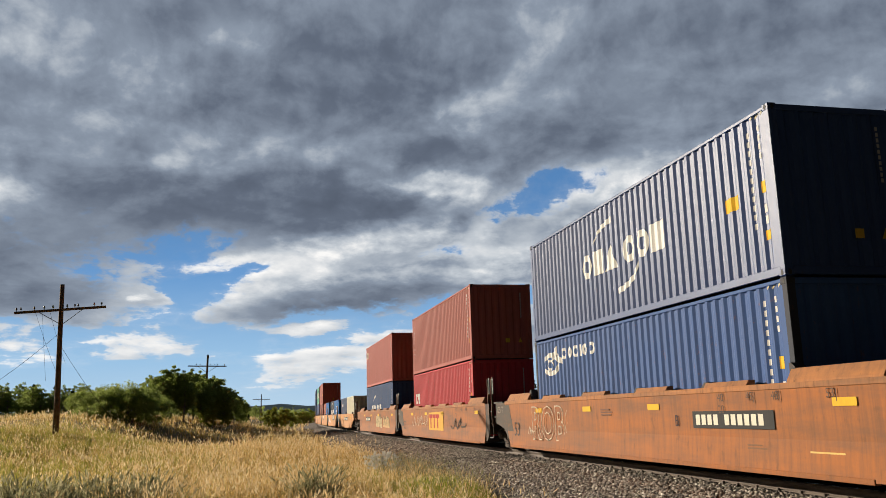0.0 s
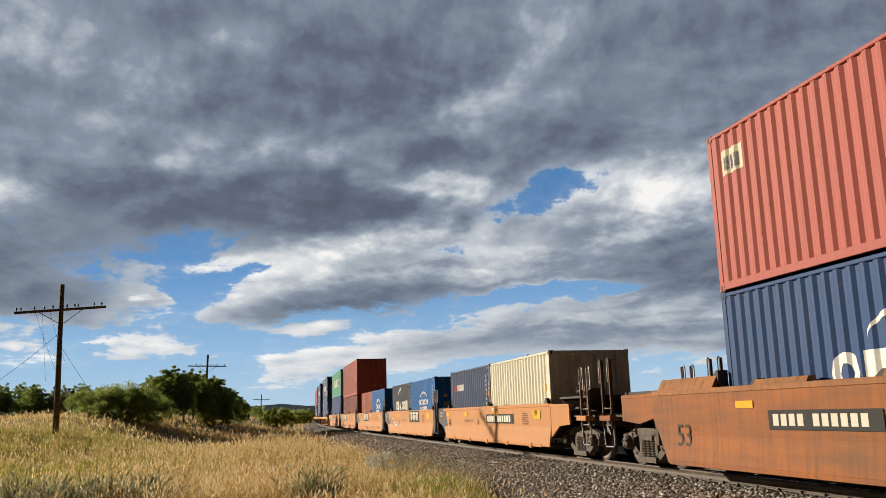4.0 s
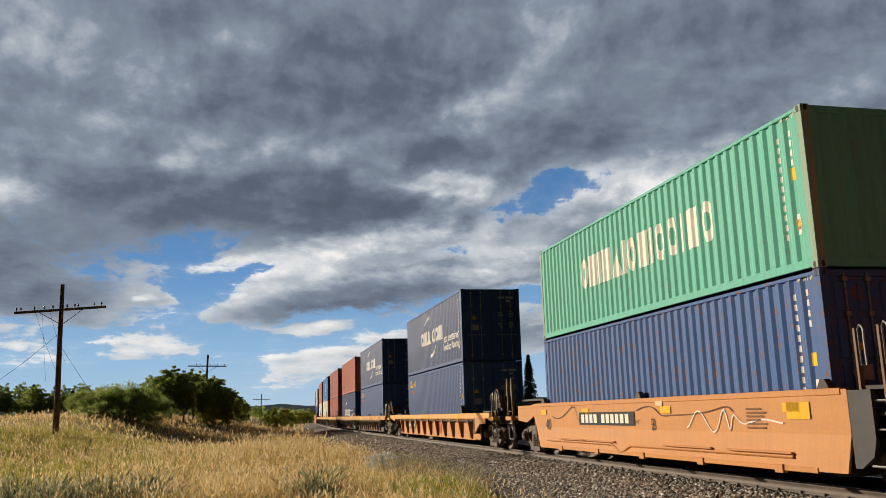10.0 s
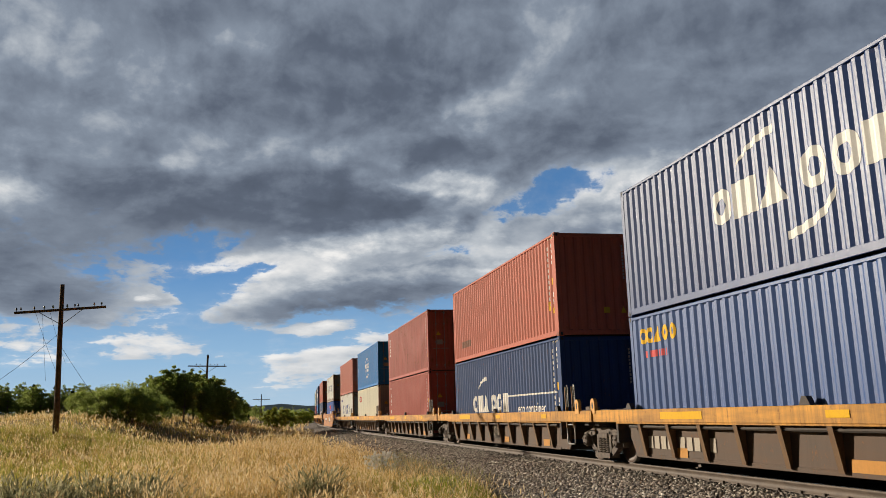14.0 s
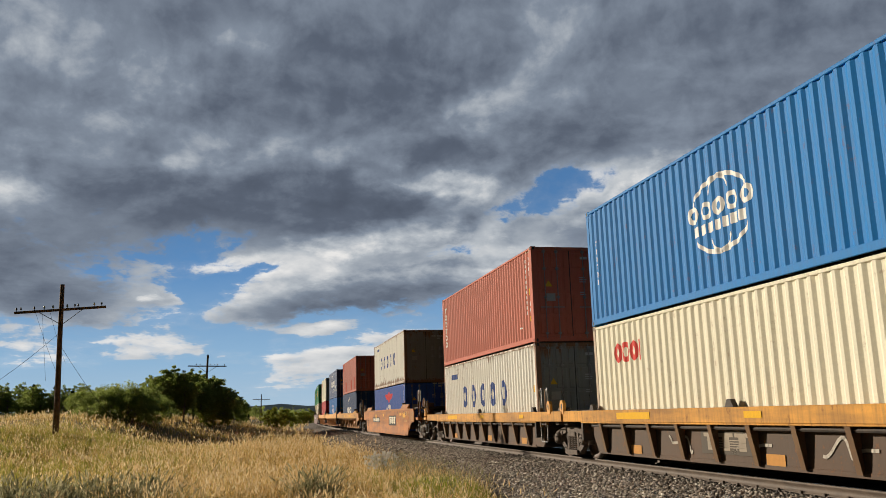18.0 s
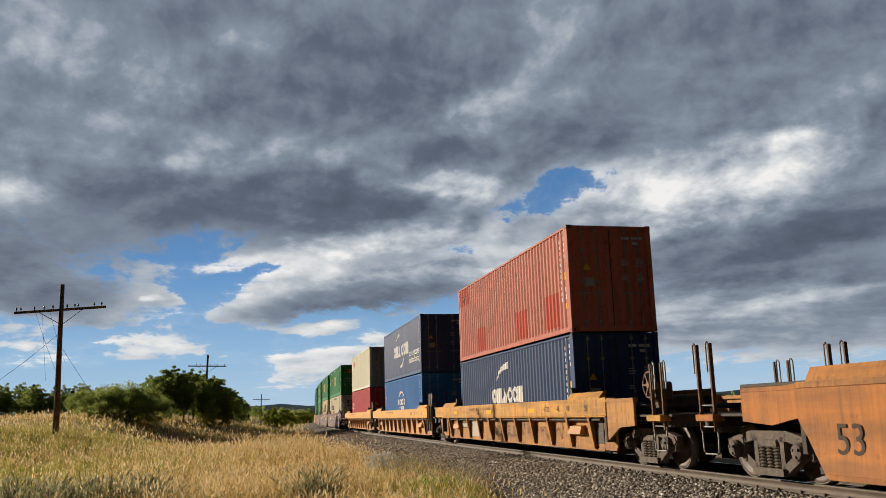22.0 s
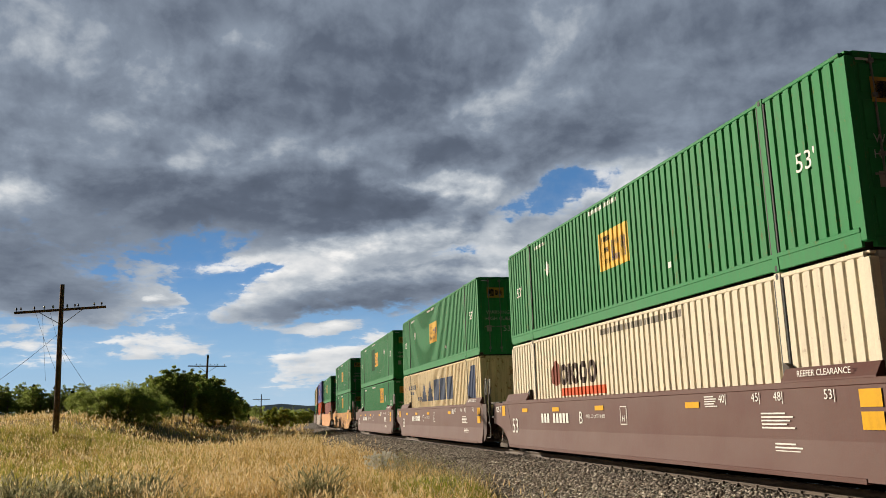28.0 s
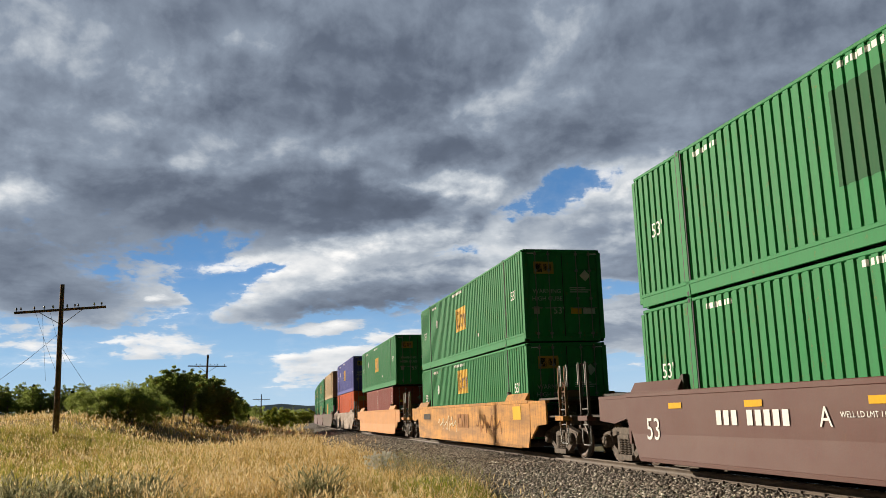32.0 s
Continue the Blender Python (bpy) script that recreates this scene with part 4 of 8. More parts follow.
def squiggle(seed, u0, u1, v0, v1, n=26, w=0.035, loops=2.4):
    """A sprayed stroke of paint, wandering."""
    rnd = random.Random(seed)
    ph, am = rnd.random() * 6, rnd.uniform(0.6, 1.0)
    pts = []
    for i in range(n + 1):
        t = i / n
        pts.append((u0 + (u1 - u0) * (t + 0.07 * math.sin(9 * t + ph)), v0 + (v1 - v0) * (0.5 + 0.5 * am * math.sin(2 * math.pi * loops * t + ph) * (0.55 + 0.45 * math.cos(5 * t + ph)))))
    mb = MB()
    for a, b in zip(pts, pts[1:]):
        d = Vector((b[0] - a[0], b[1] - a[1]))
        if d.length < 1e-5:
            continue
        nrm = Vector((-d.y, d.x)).normalized() * w / 2
        e = d.normalized() * w * 0.3
        mb.face((a[0] - nrm.x - e.x, 0, a[1] - nrm.y - e.y), (b[0] - nrm.x + e.x, 0, b[1] - nrm.y + e.y), (b[0] + nrm.x + e.x, 0, b[1] + nrm.y + e.y), (a[0] + nrm.x - e.x, 0, a[1] + nrm.y - e.y))
    return mb.mesh("graffiti", MARK, recalc=False)


CARS = {
    # top and bottom of the side, half width, length of the well, overhang from well to truck
    "smooth53": dict(top=1.57, bot=0.20, hw=1.48, well=16.6),
    "smooth40": dict(top=1.45, bot=0.28, hw=1.46, well=12.7),
    "rib53": dict(top=1.51, bot=0.30, hw=1.50, well=16.6),
    "riblow53": dict(top=1.23, bot=0.28, hw=1.50, well=16.6),
    "rib40": dict(top=1.22, bot=0.24, hw=1.50, well=12.7),
}


def well_car(kind, a, b, center, color, sill, paint, label, ends=("joint", "joint"), grey=(0.035, 0.035, 0.035), rests=False):
    """A well car reaching from a to b along the line, its well about center. The near end is the one at a."""
    c = CARS[kind]
    top, bot, hw, half = c["top"], c["bot"], c["hw"], c["well"] / 2
    y0, y1 = a - center, b - center                    # ends, in the car's own space
    car = tagged(new("well_car"), label, "railcar", "well cars of the train")
    ribbed, deck = kind.startswith("rib"), 1.08
    sill_h = {"rib53": 0.42, "riblow53": 0.19, "rib40": 0.27}.get(kind, 0.1)
    for sx in (-1, 1):
        m = Matrix.Identity(4) if sx > 0 else Matrix.Diagonal((-1, 1, 1, 1))
        def side():
            mb = MB()
            x1 = hw if not ribbed else hw - 0.22
            cut = 0.85
            outline = [(-half - 0.32, bot + 0.12), (-half - 0.22, bot), (half - 0.35, bot), (half + 0.25, bot + cut), (half + 0.25, top - 0.02), (-half - 0.32, top - 0.02)]
            if ribbed:
                mb.prism(outline, x1 - 0.04, x1, 0)
            else:
                fold, out = bot + 0.52, 0.045          # the lower part flares out below a crease
                mb.prism([(-half - 0.32, fold), (half + 0.02, fold), (half + 0.25, bot + cut), (half + 0.25, top - 0.02), (-half - 0.32, top - 0.02)], x1 - 0.04, x1, 0)
                for xa in (x1 - 0.04, x1):
                    mb.face((xa, -half - 0.32, fold), (xa, half + 0.02, fold), (xa + out, half - 0.35, bot), (xa + out, -half - 0.22, bot))
                for ya, yb in ((-half - 0.32, -half - 0.22), (half + 0.02, half - 0.35)):
                    mb.face((x1 - 0.04, ya, fold), (x1, ya, fold), (x1 + out, yb, bot), (x1 - 0.04 + out, yb, bot))
                x1 += out
            mb.bar(x1 - 0.09, x1 + 0.012, -half + 0.4, half - 0.4, bot - 0.03, bot + 0.05, 0.006)
            if kind == "smooth40":
                for y in np.arange(-half + 1.2, half - 0.5, 2.35):
                    mb.bar(x1 - 0.06, x1 + 0.035, y, y + 0.22, bot - 0.07, bot + 0.06, 0.008)
            return mb.mesh("side_plate", paint)
        part("side_plate", cached(("side", kind, paint.name), side), car, color, at=m)
        def chord():
            mb = MB()
            if ribbed:
                h = sill_h
                e = 0.25 if kind == "rib53" else 2.3
                mb.bar(hw - 0.26, hw, -half - e, half + (1.45 if kind == "rib53" else e), top - h, top, 0.012)
                mb.bar(hw - 0.25, hw - 0.01, -half - 0.2, half + 0.2, top - h - 0.03, top - h + 0.002, 0.006)
            else:
                mb.bar(hw - 0.16, hw + 0.012, -half - 0.2, half + 0.2, top - 0.10, top, 0.012)
            return mb.mesh("top_chord", paint)
        part("top_chord", cached(("chord", kind, paint.name), chord), car, sill, at=m)
        if ribbed:
            n = 10 if kind == "rib40" else 11
            def rib():
                mb = MB()
                h = top - sill_h
                mb.prism([(hw - 0.225, h), (hw - 0.02, h), (hw - 0.15, bot + 0.02), (hw - 0.225, bot + 0.02)], -0.012, 0.012, 1)
                mb.prism([(hw - 0.035, h), (hw - 0.015, h), (hw - 0.145, bot + 0.02), (hw - 0.165, bot + 0.02)], -0.06, 0.06, 1)
                return mb.mesh("rib", paint)
            for i in range(n):
                part("rib", cached(("rib", kind, paint.name), rib), car, color if kind != "rib40" else tuple(0.85 * p + 0.15 * q for p, q in zip(color, sill)), at=m @ pose(0, -half + 0.9 + (2 * half - 1.8) * i / (n - 1), 0))
            def pipe():
                mb = MB()
                mb.tube([(hw - 0.10, -half + 0.3, top - sill_h - 0.09), (hw - 0.10, half - 0.3, top - sill_h - 0.09)], 0.03, 6)
                return mb.mesh("brake_pipe", STEEL)
            part("brake_pipe", cached(("pipe", kind), pipe), car, at=m)
        if kind.endswith("53"):
            def riser():
                mb = MB()
                x1 = hw + 0.005
                rise = 0.15 if ribbed else 0.21
                mb.prism([(x1 - 0.16, top - 0.02), (x1, top - 0.02), (x1, top + 0.02), (x1 - 0.11, top + rise), (x1 - 0.16, top + rise)], 0.0, 2.05, 1)
                return mb.mesh("end_riser", paint)
            def rest():
                mb = MB()
                mb.prism([(hw - 0.17, top - 0.005), (hw + 0.004, top - 0.005), (hw - 0.05, top + 0.085), (hw - 0.17, top + 0.085)], -0.8, 0.55, 1)
                return mb.mesh("side_rest", paint)
            def wedge_block():
                mb = MB()
                mb.prism([(0.5, top - 0.01), (0.78, top - 0.01), (0.62, top + 0.1), (0.5, top + 0.1)], hw - 0.22, hw - 0.06, 0)
                return mb.mesh("container_guide", STEEL)
            def stop():
                mb = MB()
                mb.prism([(-0.02, top - 0.01), (0.20, top - 0.01), (0.12, top + 0.24), (0.02, top + 0.30), (-0.02, top + 0.30)], hw - 0.30, hw - 0.10, 0)
                mb.prism([(-0.10, top - 0.01), (0.0, top - 0.01), (0.0, top + 0.12)], hw - 0.24, hw - 0.16, 0)
                return mb.mesh("corner_stop", STEEL)
            for sy in (-1, 1):
                part("corner_stop", cached(("stop", kind), stop), car, at=m @ (pose(0, half - 2.13, 0) if sy > 0 else Matrix.Translation((0, -half + 2.13, 0)) @ Matrix.Diagonal((1, -1, 1, 1))))
            for y in (-4.3, -1.5, 1.5, 4.4) if rests else ():
                part("side_rest", cached(("rest", kind, paint.name), rest), car, sill, at=m @ pose(0, y, 0))
                part("container_guide", cached(("wedge", kind), wedge_block), car, at=m @ pose(0, y, 0))
            for sy in (-1, 1) if kind != "riblow53" else ():
                part("end_riser", cached(("riser", kind, paint.name), riser), car, sill, at=m @ (pose(0, half - 2.1, 0) if sy > 0 else Matrix.Translation((0, -half + 2.1, 0)) @ Matrix.Diagonal((1, -1, 1, 1))))
        else:
            def guide():
                mb = MB()
                mb.prism([(-0.15, top - 0.02), (0.15, top - 0.02), (0.05, top + 0.14), (-0.05, top + 0.14)], hw - 0.2, hw - 0.1, 0)
                return mb.mesh("container_guide", STEEL)
            for y in (-half + 0.3, 0, half - 0.3):
                part("container_guide", cached(("guide", kind), guide), car, at=m @ pose(0, y, 0))
    # well floor
    def floor():
        mb = MB()
        for y in np.linspace(-half + 0.2, half - 0.2, 7):
            mb.bar(-hw + (0.34 if ribbed else 0.1), hw - (0.34 if ribbed else 0.1), y - 0.18, y + 0.18, 0.22, 0.33, 0.01)
        mb.bar(-0.25, 0.25, -half, half, 0.20, 0.30, 0.01)
        return mb.mesh("cross_member", STEEL)
    part("cross_member", cached(("floor", kind), floor), car)
    # the two ends: bulkhead, deck over the truck, steps and rails
    for sy, y_end, what in ((-1, y0, ends[0]), (1, y1, ends[1])):
        reach = abs(y_end) - half
        turn = Matrix.Identity(4) if sy < 0 else pose(0, 0, 0, 0, 0, 180)
        # in this space the end lies towards -y
        def bulkhead():
            mb = MB()
            mb.bar(-hw + 0.02, hw - 0.02, -half - 0.22, -half - 0.1, 0.5, deck + 0.02, 0.01)
            return mb.mesh("bulkhead", paint)
        part("bulkhead", cached(("bulk", kind, paint.name), bulkhead), car, grey, at=turn)
        def platform():
            mb = MB()
            e = -half - reach
            mb.bar(-0.42, 0.42, e, -half - 0.1, 0.72, deck, 0.015)
            mb.bar(-hw + 0.10, hw - 0.10, e + 0.1, -half - 0.1, deck - 0.02, deck + 0.03, 0.008)
            mb.bar(-hw + 0.15, hw - 0.15, e + 0.15, e + 0.4, 0.86, deck, 0.01)
            mb.bar(-0.16, 0.16, e - 0.45, e, 0.72, 0.95, 0.03)
            return mb.mesh("end_platform", STEEL)
        part("end_platform", cached(("plat", kind, round(reach, 2)), platform), car, at=turn)
        dark = kind.startswith("smooth") and what == "joint"
        for sx in (-1, 1):
            if kind == "rib40":
                continue
            if sy < 0 and what == "joint":
                if ribbed:
                    continue
                def cheek():
                    mb = MB()
                    t = top - 0.04
                    mb.prism([(-half - 0.325, t), (-half - 0.78, t), (-half - 0.78, 0.75), (-half - 0.70, 0.52), (-half - 0.45, bot + 0.08), (-half - 0.325, bot + 0.08)], hw - 0.06, hw - 0.004, 0)
                    return mb.mesh("end_cheek", paint)
                part("end_cheek", cached(("cheek", kind, paint.name), cheek), car, tuple(0.45 * v for v in grey), at=turn @ (Matrix.Identity(4) if sx > 0 else Matrix.Diagonal((-1, 1, 1, 1))))
                continue
            def shoulder():
                mb = MB()
                t, x1 = top - 0.02, hw + (0.006 if dark else -0.008)
                out = min(reach - 0.22, 1.7)
                if sy > 0:
                    pts = [(-half - out, t - 0.10), (-half - out, 0.98), (-half - 0.9, 0.92), (-half - 0.25, bot + 0.83), (-half - 0.25, t)]
                    if dark:
                        pts = [(-half - out, t - 0.08), (-half - out, 0.90), (-half - 0.35, 0.72), (-half + 0.30, bot + 0.06), (-half + 0.80, bot + 0.06), (-half + 0.2, t - 0.10)]
                else:
                    pts = [(-half - out, t - 0.06), (-half - out, 0.88), (-half - 0.95, 0.84), (-half - 0.3, bot + 0.25), (-half - 0.3, t)]
                if kind == "rib53" and sy > 0:
                    pts = [(-half - 1.3, top - 0.41), (-half - 1.15, 0.90), (-half - 0.4, bot + 0.04), (-half + 0.3, bot + 0.04), (-half + 0.2, top - 0.41)]
                    mb.prism(pts, x1 - 0.20, x1 - 0.16, 0)
                    return mb.mesh("end_shoulder", paint)
                mb.prism(pts, x1 - 0.05, x1, 0)
                mb.bar(x1 - 0.12, x1 + 0.006, -half - out, -half - 0.2, t - 0.10, t - 0.02, 0.008)
                return mb.mesh("end_shoulder", paint)
            mir = Matrix.Identity(4) if sx > 0 else Matrix.Diagonal((-1, 1, 1, 1))
            part("end_shoulder", cached(("shoulder", kind, round(reach, 2), paint.name, sy, what), shoulder), car, grey if dark else color, at=turn @ mir)
        # steps, posts and grab irons on the corners of a free end, and at the near end of every unit
        for sx in (-1, 1):
            e = -half - reach
            up = top + (0.80 if not ribbed else 0.62)
            lx = e + 0.55 if what == "free" else -half - 0.80
            if sy < 0 or what == "free":
                tone = tuple(0.24 * v + 0.012 for v in (sill if ribbed else color))
                def post():
                    mb = MB()
                    mb.bar(-0.035, 0.035, -0.03, 0.03, 0.0, up - 0.80, 0.008)
                    mb.bar(-0.02, 0.05, -0.012, 0.012, 0.0, 0.35, 0.004)
                    return mb.mesh("ladder_post", paint)
                def rung():
                    mb = MB()
                    mb.tube([(0, -0.25, 0), (0, 0.25, 0)], 0.015, 6)
                    return mb.mesh("ladder_rung", ROD)
                def stirrup():
                    mb = MB()
                    mb.tube([(0, -0.27, 0.86), (0, -0.25, 0.44), (0, -0.20, 0.40), (0, 0.20, 0.40), (0, 0.25, 0.44), (0, 0.27, 0.86)], 0.016, 6)
                    return mb.mesh("step_stirrup", ROD)
                def tread():
                    mb = MB()
                    mb.bar(-0.14, 0.10, -0.30, 0.30, deck - 0.10, deck + 0.02, 0.008)
                    return mb.mesh("step_tread", paint)
                x = sx * (hw - 0.06)
                for dy in (-0.23, 0.23):
                    post_ob = part("ladder_post", cached(("post", round(up, 2), paint.name), post), car, tone, at=turn @ pose(x, lx + dy, 0.80))
                    part("grab_iron", grab_mesh(0.11, 0.55), post_ob, at=pose(0, -0.09, up - 0.80 - 0.52))
                for z in (0.88, 1.26) if not ribbed else (0.88,):
                    part("ladder_rung", cached("rung", rung), car, at=turn @ pose(x, lx, z))
                part("step_stirrup", cached("stirrup", stirrup), car, at=turn @ pose(x, lx, 0))
                if what == "free":
                    part("step_tread", cached(("tread", paint.name), tread), car, sill if ribbed else color, at=turn @ pose(x, lx, 0))
        # dark crossover platform on legs, with pipes and an air tank under it
        out = min(reach - 0.1, 2.2)
        lift = (1.60 if not ribbed else 1.30) if what == "free" else top + 0.02
        y_out, y_in = -half - out, -half - 0.25
        def crossover():
            mb = MB()
            mb.bar(-1.15, 1.15, y_out, y_in, lift - 0.06, lift, 0.006)
            return mb.mesh("crossover_platform", STEEL)
        def trestle():
            mb = MB()
            mb.tube([(-1.1, 0, deck), (-1.1, 0, lift - 0.08), (1.1, 0, lift - 0.08), (1.1, 0, deck)], 0.03, 6)
            return mb.mesh("platform_leg", STEEL)
        part("crossover_platform", cached(("cross", kind, round(out, 2), what), crossover), car, at=turn)
        for yy in (y_out + 0.12, y_in - 0.12):
            part("platform_leg", cached(("trestle", kind, round(lift, 2)), trestle), car, at=turn @ pose(0, yy, 0))
        def gear():
            mb = MB()
            for xx, zz in ((-1.0, 0.92), (-0.8, 1.16), (0.7, 1.18)):
                mb.tube([(xx, -half - out, zz), (xx, -half - out * 0.6, zz + 0.08), (xx * 0.9, -half - 0.3, zz + 0.02)], 0.028, 6)
            mb.bar(-0.98, -0.70, -half - out * 0.55, -half - out * 0.55 + 0.28, deck, deck + 0.24, 0.02)
            mb.bar(-1.05, -0.78, -half - 0.75, -half - 0.5, deck, deck + 0.16, 0.02)
            return mb.mesh("brake_gear", TRUCK)
        tagged(part("brake_gear", cached(("gear", kind, round(out, 2)), gear), car, at=turn), kind="stuff")
        if what == "free":
            def tank():
                mb = MB()
                mb.lathe([(0.08, -0.62), (0.18, -0.56), (0.20, -0.45), (0.20, 0.45), (0.18, 0.56), (0.08, 0.62)], 18, (0, 0, 0), 0)
                return mb.mesh("air_tank", STEEL, True)
            part("air_tank", cached("tank", tank), car, at=turn @ pose(0.1, -half - 0.7, deck + 0.24))
        if what == "free":
            e = -half - reach
            def coupler():
                mb = MB()
                mb.bar(-0.1, 0.1, -0.75, 0.0, 0.78, 0.96, 0.03)
                mb.prism([(-0.16, -0.95), (0.02, -1.0), (0.18, -0.85), (0.14, -0.7), (-0.12, -0.7)], 0.70, 1.02, 2)
                return mb.mesh("coupler", TRUCK)
            part("coupler", cached("coupler", coupler), car, at=turn @ pose(0, e + 0.35, 0))
            def hose():
                mb = MB()
                mb.tube([(0.3, -0.1, 0.85), (0.32, -0.35, 0.6), (0.2, -0.6, 0.42), (0.05, -0.75, 0.5)], 0.022, 6)
                return mb.mesh("air_hose", RUBBER)
            part("air_hose", cached("hose", hose), car, at=turn @ pose(0, e + 0.2, 0))
            if sy < 0:
                def stand():
                    mb = MB()
                    mb.bar(-0.12, 0.12, -0.10, 0.10, 0, 0.55, 0.02)
                    mb.bar(-0.2, 0.2, -0.2, 0.2, 0.3, 0.72, 0.04)
                    return mb.mesh("brake_stand", CAR_WORN)
                part("brake_stand", cached("stand", stand), car, (0.10, 0.05, 0.03), at=turn @ pose(-0.65, e + 1.95, deck))
                part("brake_wheel", brake_wheel(), car, (0.26, 0.14, 0.085), at=turn @ pose(-0.92, e + 1.95, deck + 0.66))
    TRAIN.append((car, center, 0.0))
    return car


def on_side(car, kind, shapes, ink, name, y_far, lift=0.0):
    """Flat painted shapes on the side of a car that faces the poles; u runs from y_far towards the near end."""
    hw = CARS[kind]["hw"] - (0.22 if kind.startswith("rib") else 0.0)
    paint_on(car, name, shapes, ink, 20.0, None, pose(-hw - 0.012 - lift, y_far, 0, 0, 0, -90))


def car_text(car, kind, text, size, y, z, ink, chord=False):
    hw = CARS[kind]["hw"] - (0.22 if kind.startswith("rib") and not chord else 0.0)
    part("lettering", lettering(text, size, MARK), car, ink, at=pose(-hw - 0.018, y, z, 0, 0, -90) @ pose(0, 0, 0, 90))


def scrawl(car, kind, seed, y0, y1, v0, v1, ink, n=26, w=0.035, loops=2.4):
    hw = CARS[kind]["hw"] - (0.22 if kind.startswith("rib") else 0.0)
    tagged(part("graffiti", squiggle(seed, 0, y0 - y1, v0, v1, n, w, loops), car, ink, at=pose(-hw - 0.016, y0, 0, 0, 0, -90)), kind="stuff")


def outlined(car, kind, text, size, y, z, ink, stretch=1.0):
    """A word sprayed in outline."""
    hw = CARS[kind]["hw"]
    def make():
        cu = bpy.data.curves.new("graffiti", "FONT")
        cu.body, cu.size, cu.align_x, cu.align_y, cu.resolution_u = text, size, "CENTER", "CENTER", 3
        cu.offset, cu.fill_mode, cu.bevel_depth, cu.bevel_resolution, cu.space_character = 0.03, "NONE", 0.016, 0, 1.05
        ob = bpy.data.objects.new("graffiti", cu)
        scene.collection.objects.link(ob)
        me = bpy.data.meshes.new_from_object(ob.evaluated_get(bpy.context.evaluated_depsgraph_get()))
        bpy.data.objects.remove(ob)
        me.materials.clear()
        me.materials.append(MARK)
        return me
    part("graffiti", cached(("spray", text, size), make), car, ink, at=pose(-hw - 0.014, y, z, 0, 0, -90) @ pose(0, 0, 0, 90, 0, 2) @ Matrix.Diagonal((stretch, 1.0, 0.4, 1.0)))


def bubbles(car, kind, seed, y0, y1, z0, z1, n, fill, edge):
    """Fat rounded sprayed letters, pale with a dark outline."""
    rnd = random.Random(seed)
    hw, step = CARS[kind]["hw"], (y0 - y1) / n
    for i in range(n):
        u, zc = step * (i + 0.5), (z0 + z1) / 2 + rnd.uniform(-0.06, 0.06)
        ru, rv, tilt, ph = step * 0.62, (z1 - z0) * rnd.uniform(0.42, 0.52), rnd.uniform(-0.25, 0.25), rnd.random() * 6
        for grow, ink, lift, nm in ((1.0, edge, 0.012 + 0.0015 * i, "graffiti_outline"), (0.88, fill, 0.016 + 0.0015 * i, "graffiti_letter")):
            pts = []
            for j in range(28):
                a = 2 * math.pi * j / 28
                q = grow * (1 + 0.13 * math.sin(3 * a + ph) + 0.08 * math.sin(5 * a + ph * 2))
                du, dv = ru * q * math.cos(a), rv * q * math.sin(a)
                pts.append((u + du + dv * tilt, 0, min(max(zc + dv, z0 - 0.05), z1 + 0.03)))
            mb = MB()
            mb.face(*pts)
            part(nm, mb.mesh("graffiti_letter", MARK, recalc=False), car, ink, at=pose(-hw - lift, y0, 0, 0, 0, -90))
        tagged(part("graffiti", squiggle(seed * 9 + i, u - ru * 0.5, u + ru * 0.5, zc - rv * 0.6, zc + rv * 0.6, 18, 0.028, 1.3), car, edge, at=pose(-hw - 0.020 - 0.0015 * n, y0, 0, 0, 0, -90)), kind="stuff")


def rect(u0, u1, v0, v1):
    return (u0, u1, v0, v1, v0, v1)


def maker_plate(car, kind, y, z0, w, h, ground_ink=(0.025, 0.025, 0.025), ink=(0.66, 0.62, 0.50)):
    """The owner's dark panel with a pale mark of three blocks."""
    on_side(car, kind, [rect(0, w, z0, z0 + h)], ground_ink, "owner_panel", y)
    b = []
    for i in range(3):
        u = w * (0.06 + 0.30 * i)
        b += [rect(u, u + w * 0.27, z0 + h * 0.72, z0 + h * 0.88), rect(u + w * 0.07, u + w * 0.2, z0 + h * 0.16, z0 + h * 0.72)]
    for j in range(4):
        b.append(rect(w * 0.16, w * 0.84, z0 + h * (0.27 + 0.10 * j), z0 + h * (0.31 + 0.10 * j)))
    on_side(car, kind, b, ink, "owner_mark", y, 0.004)


# ---- colours of the boxes ----
NAVY, STEELBLUE, REDBROWN, RUSTRED = (0.023, 0.054, 0.170), (0.042, 0.098, 0.270), (0.37, 0.100, 0.076), (0.47, 0.130, 0.082)
CRIMSON, OCEAN, CREAM, CHALK = (0.47, 0.035, 0.045), (0.008, 0.165, 0.50), (0.72, 0.69, 0.55), (0.68, 0.67, 0.61)
SEAGREEN, ROYAL, FOREST, IVORY = (0.12, 0.44, 0.33), (0.028, 0.095, 0.40), (0.020, 0.215, 0.066), (0.72, 0.65, 0.51)
ORANGE, OLDORANGE, BROWN, YSILL, DARKBODY = (0.52, 0.205, 0.034), (0.36, 0.115, 0.022), (0.090, 0.026, 0.019), (0.66, 0.32, 0.055), (0.095, 0.068, 0.052)


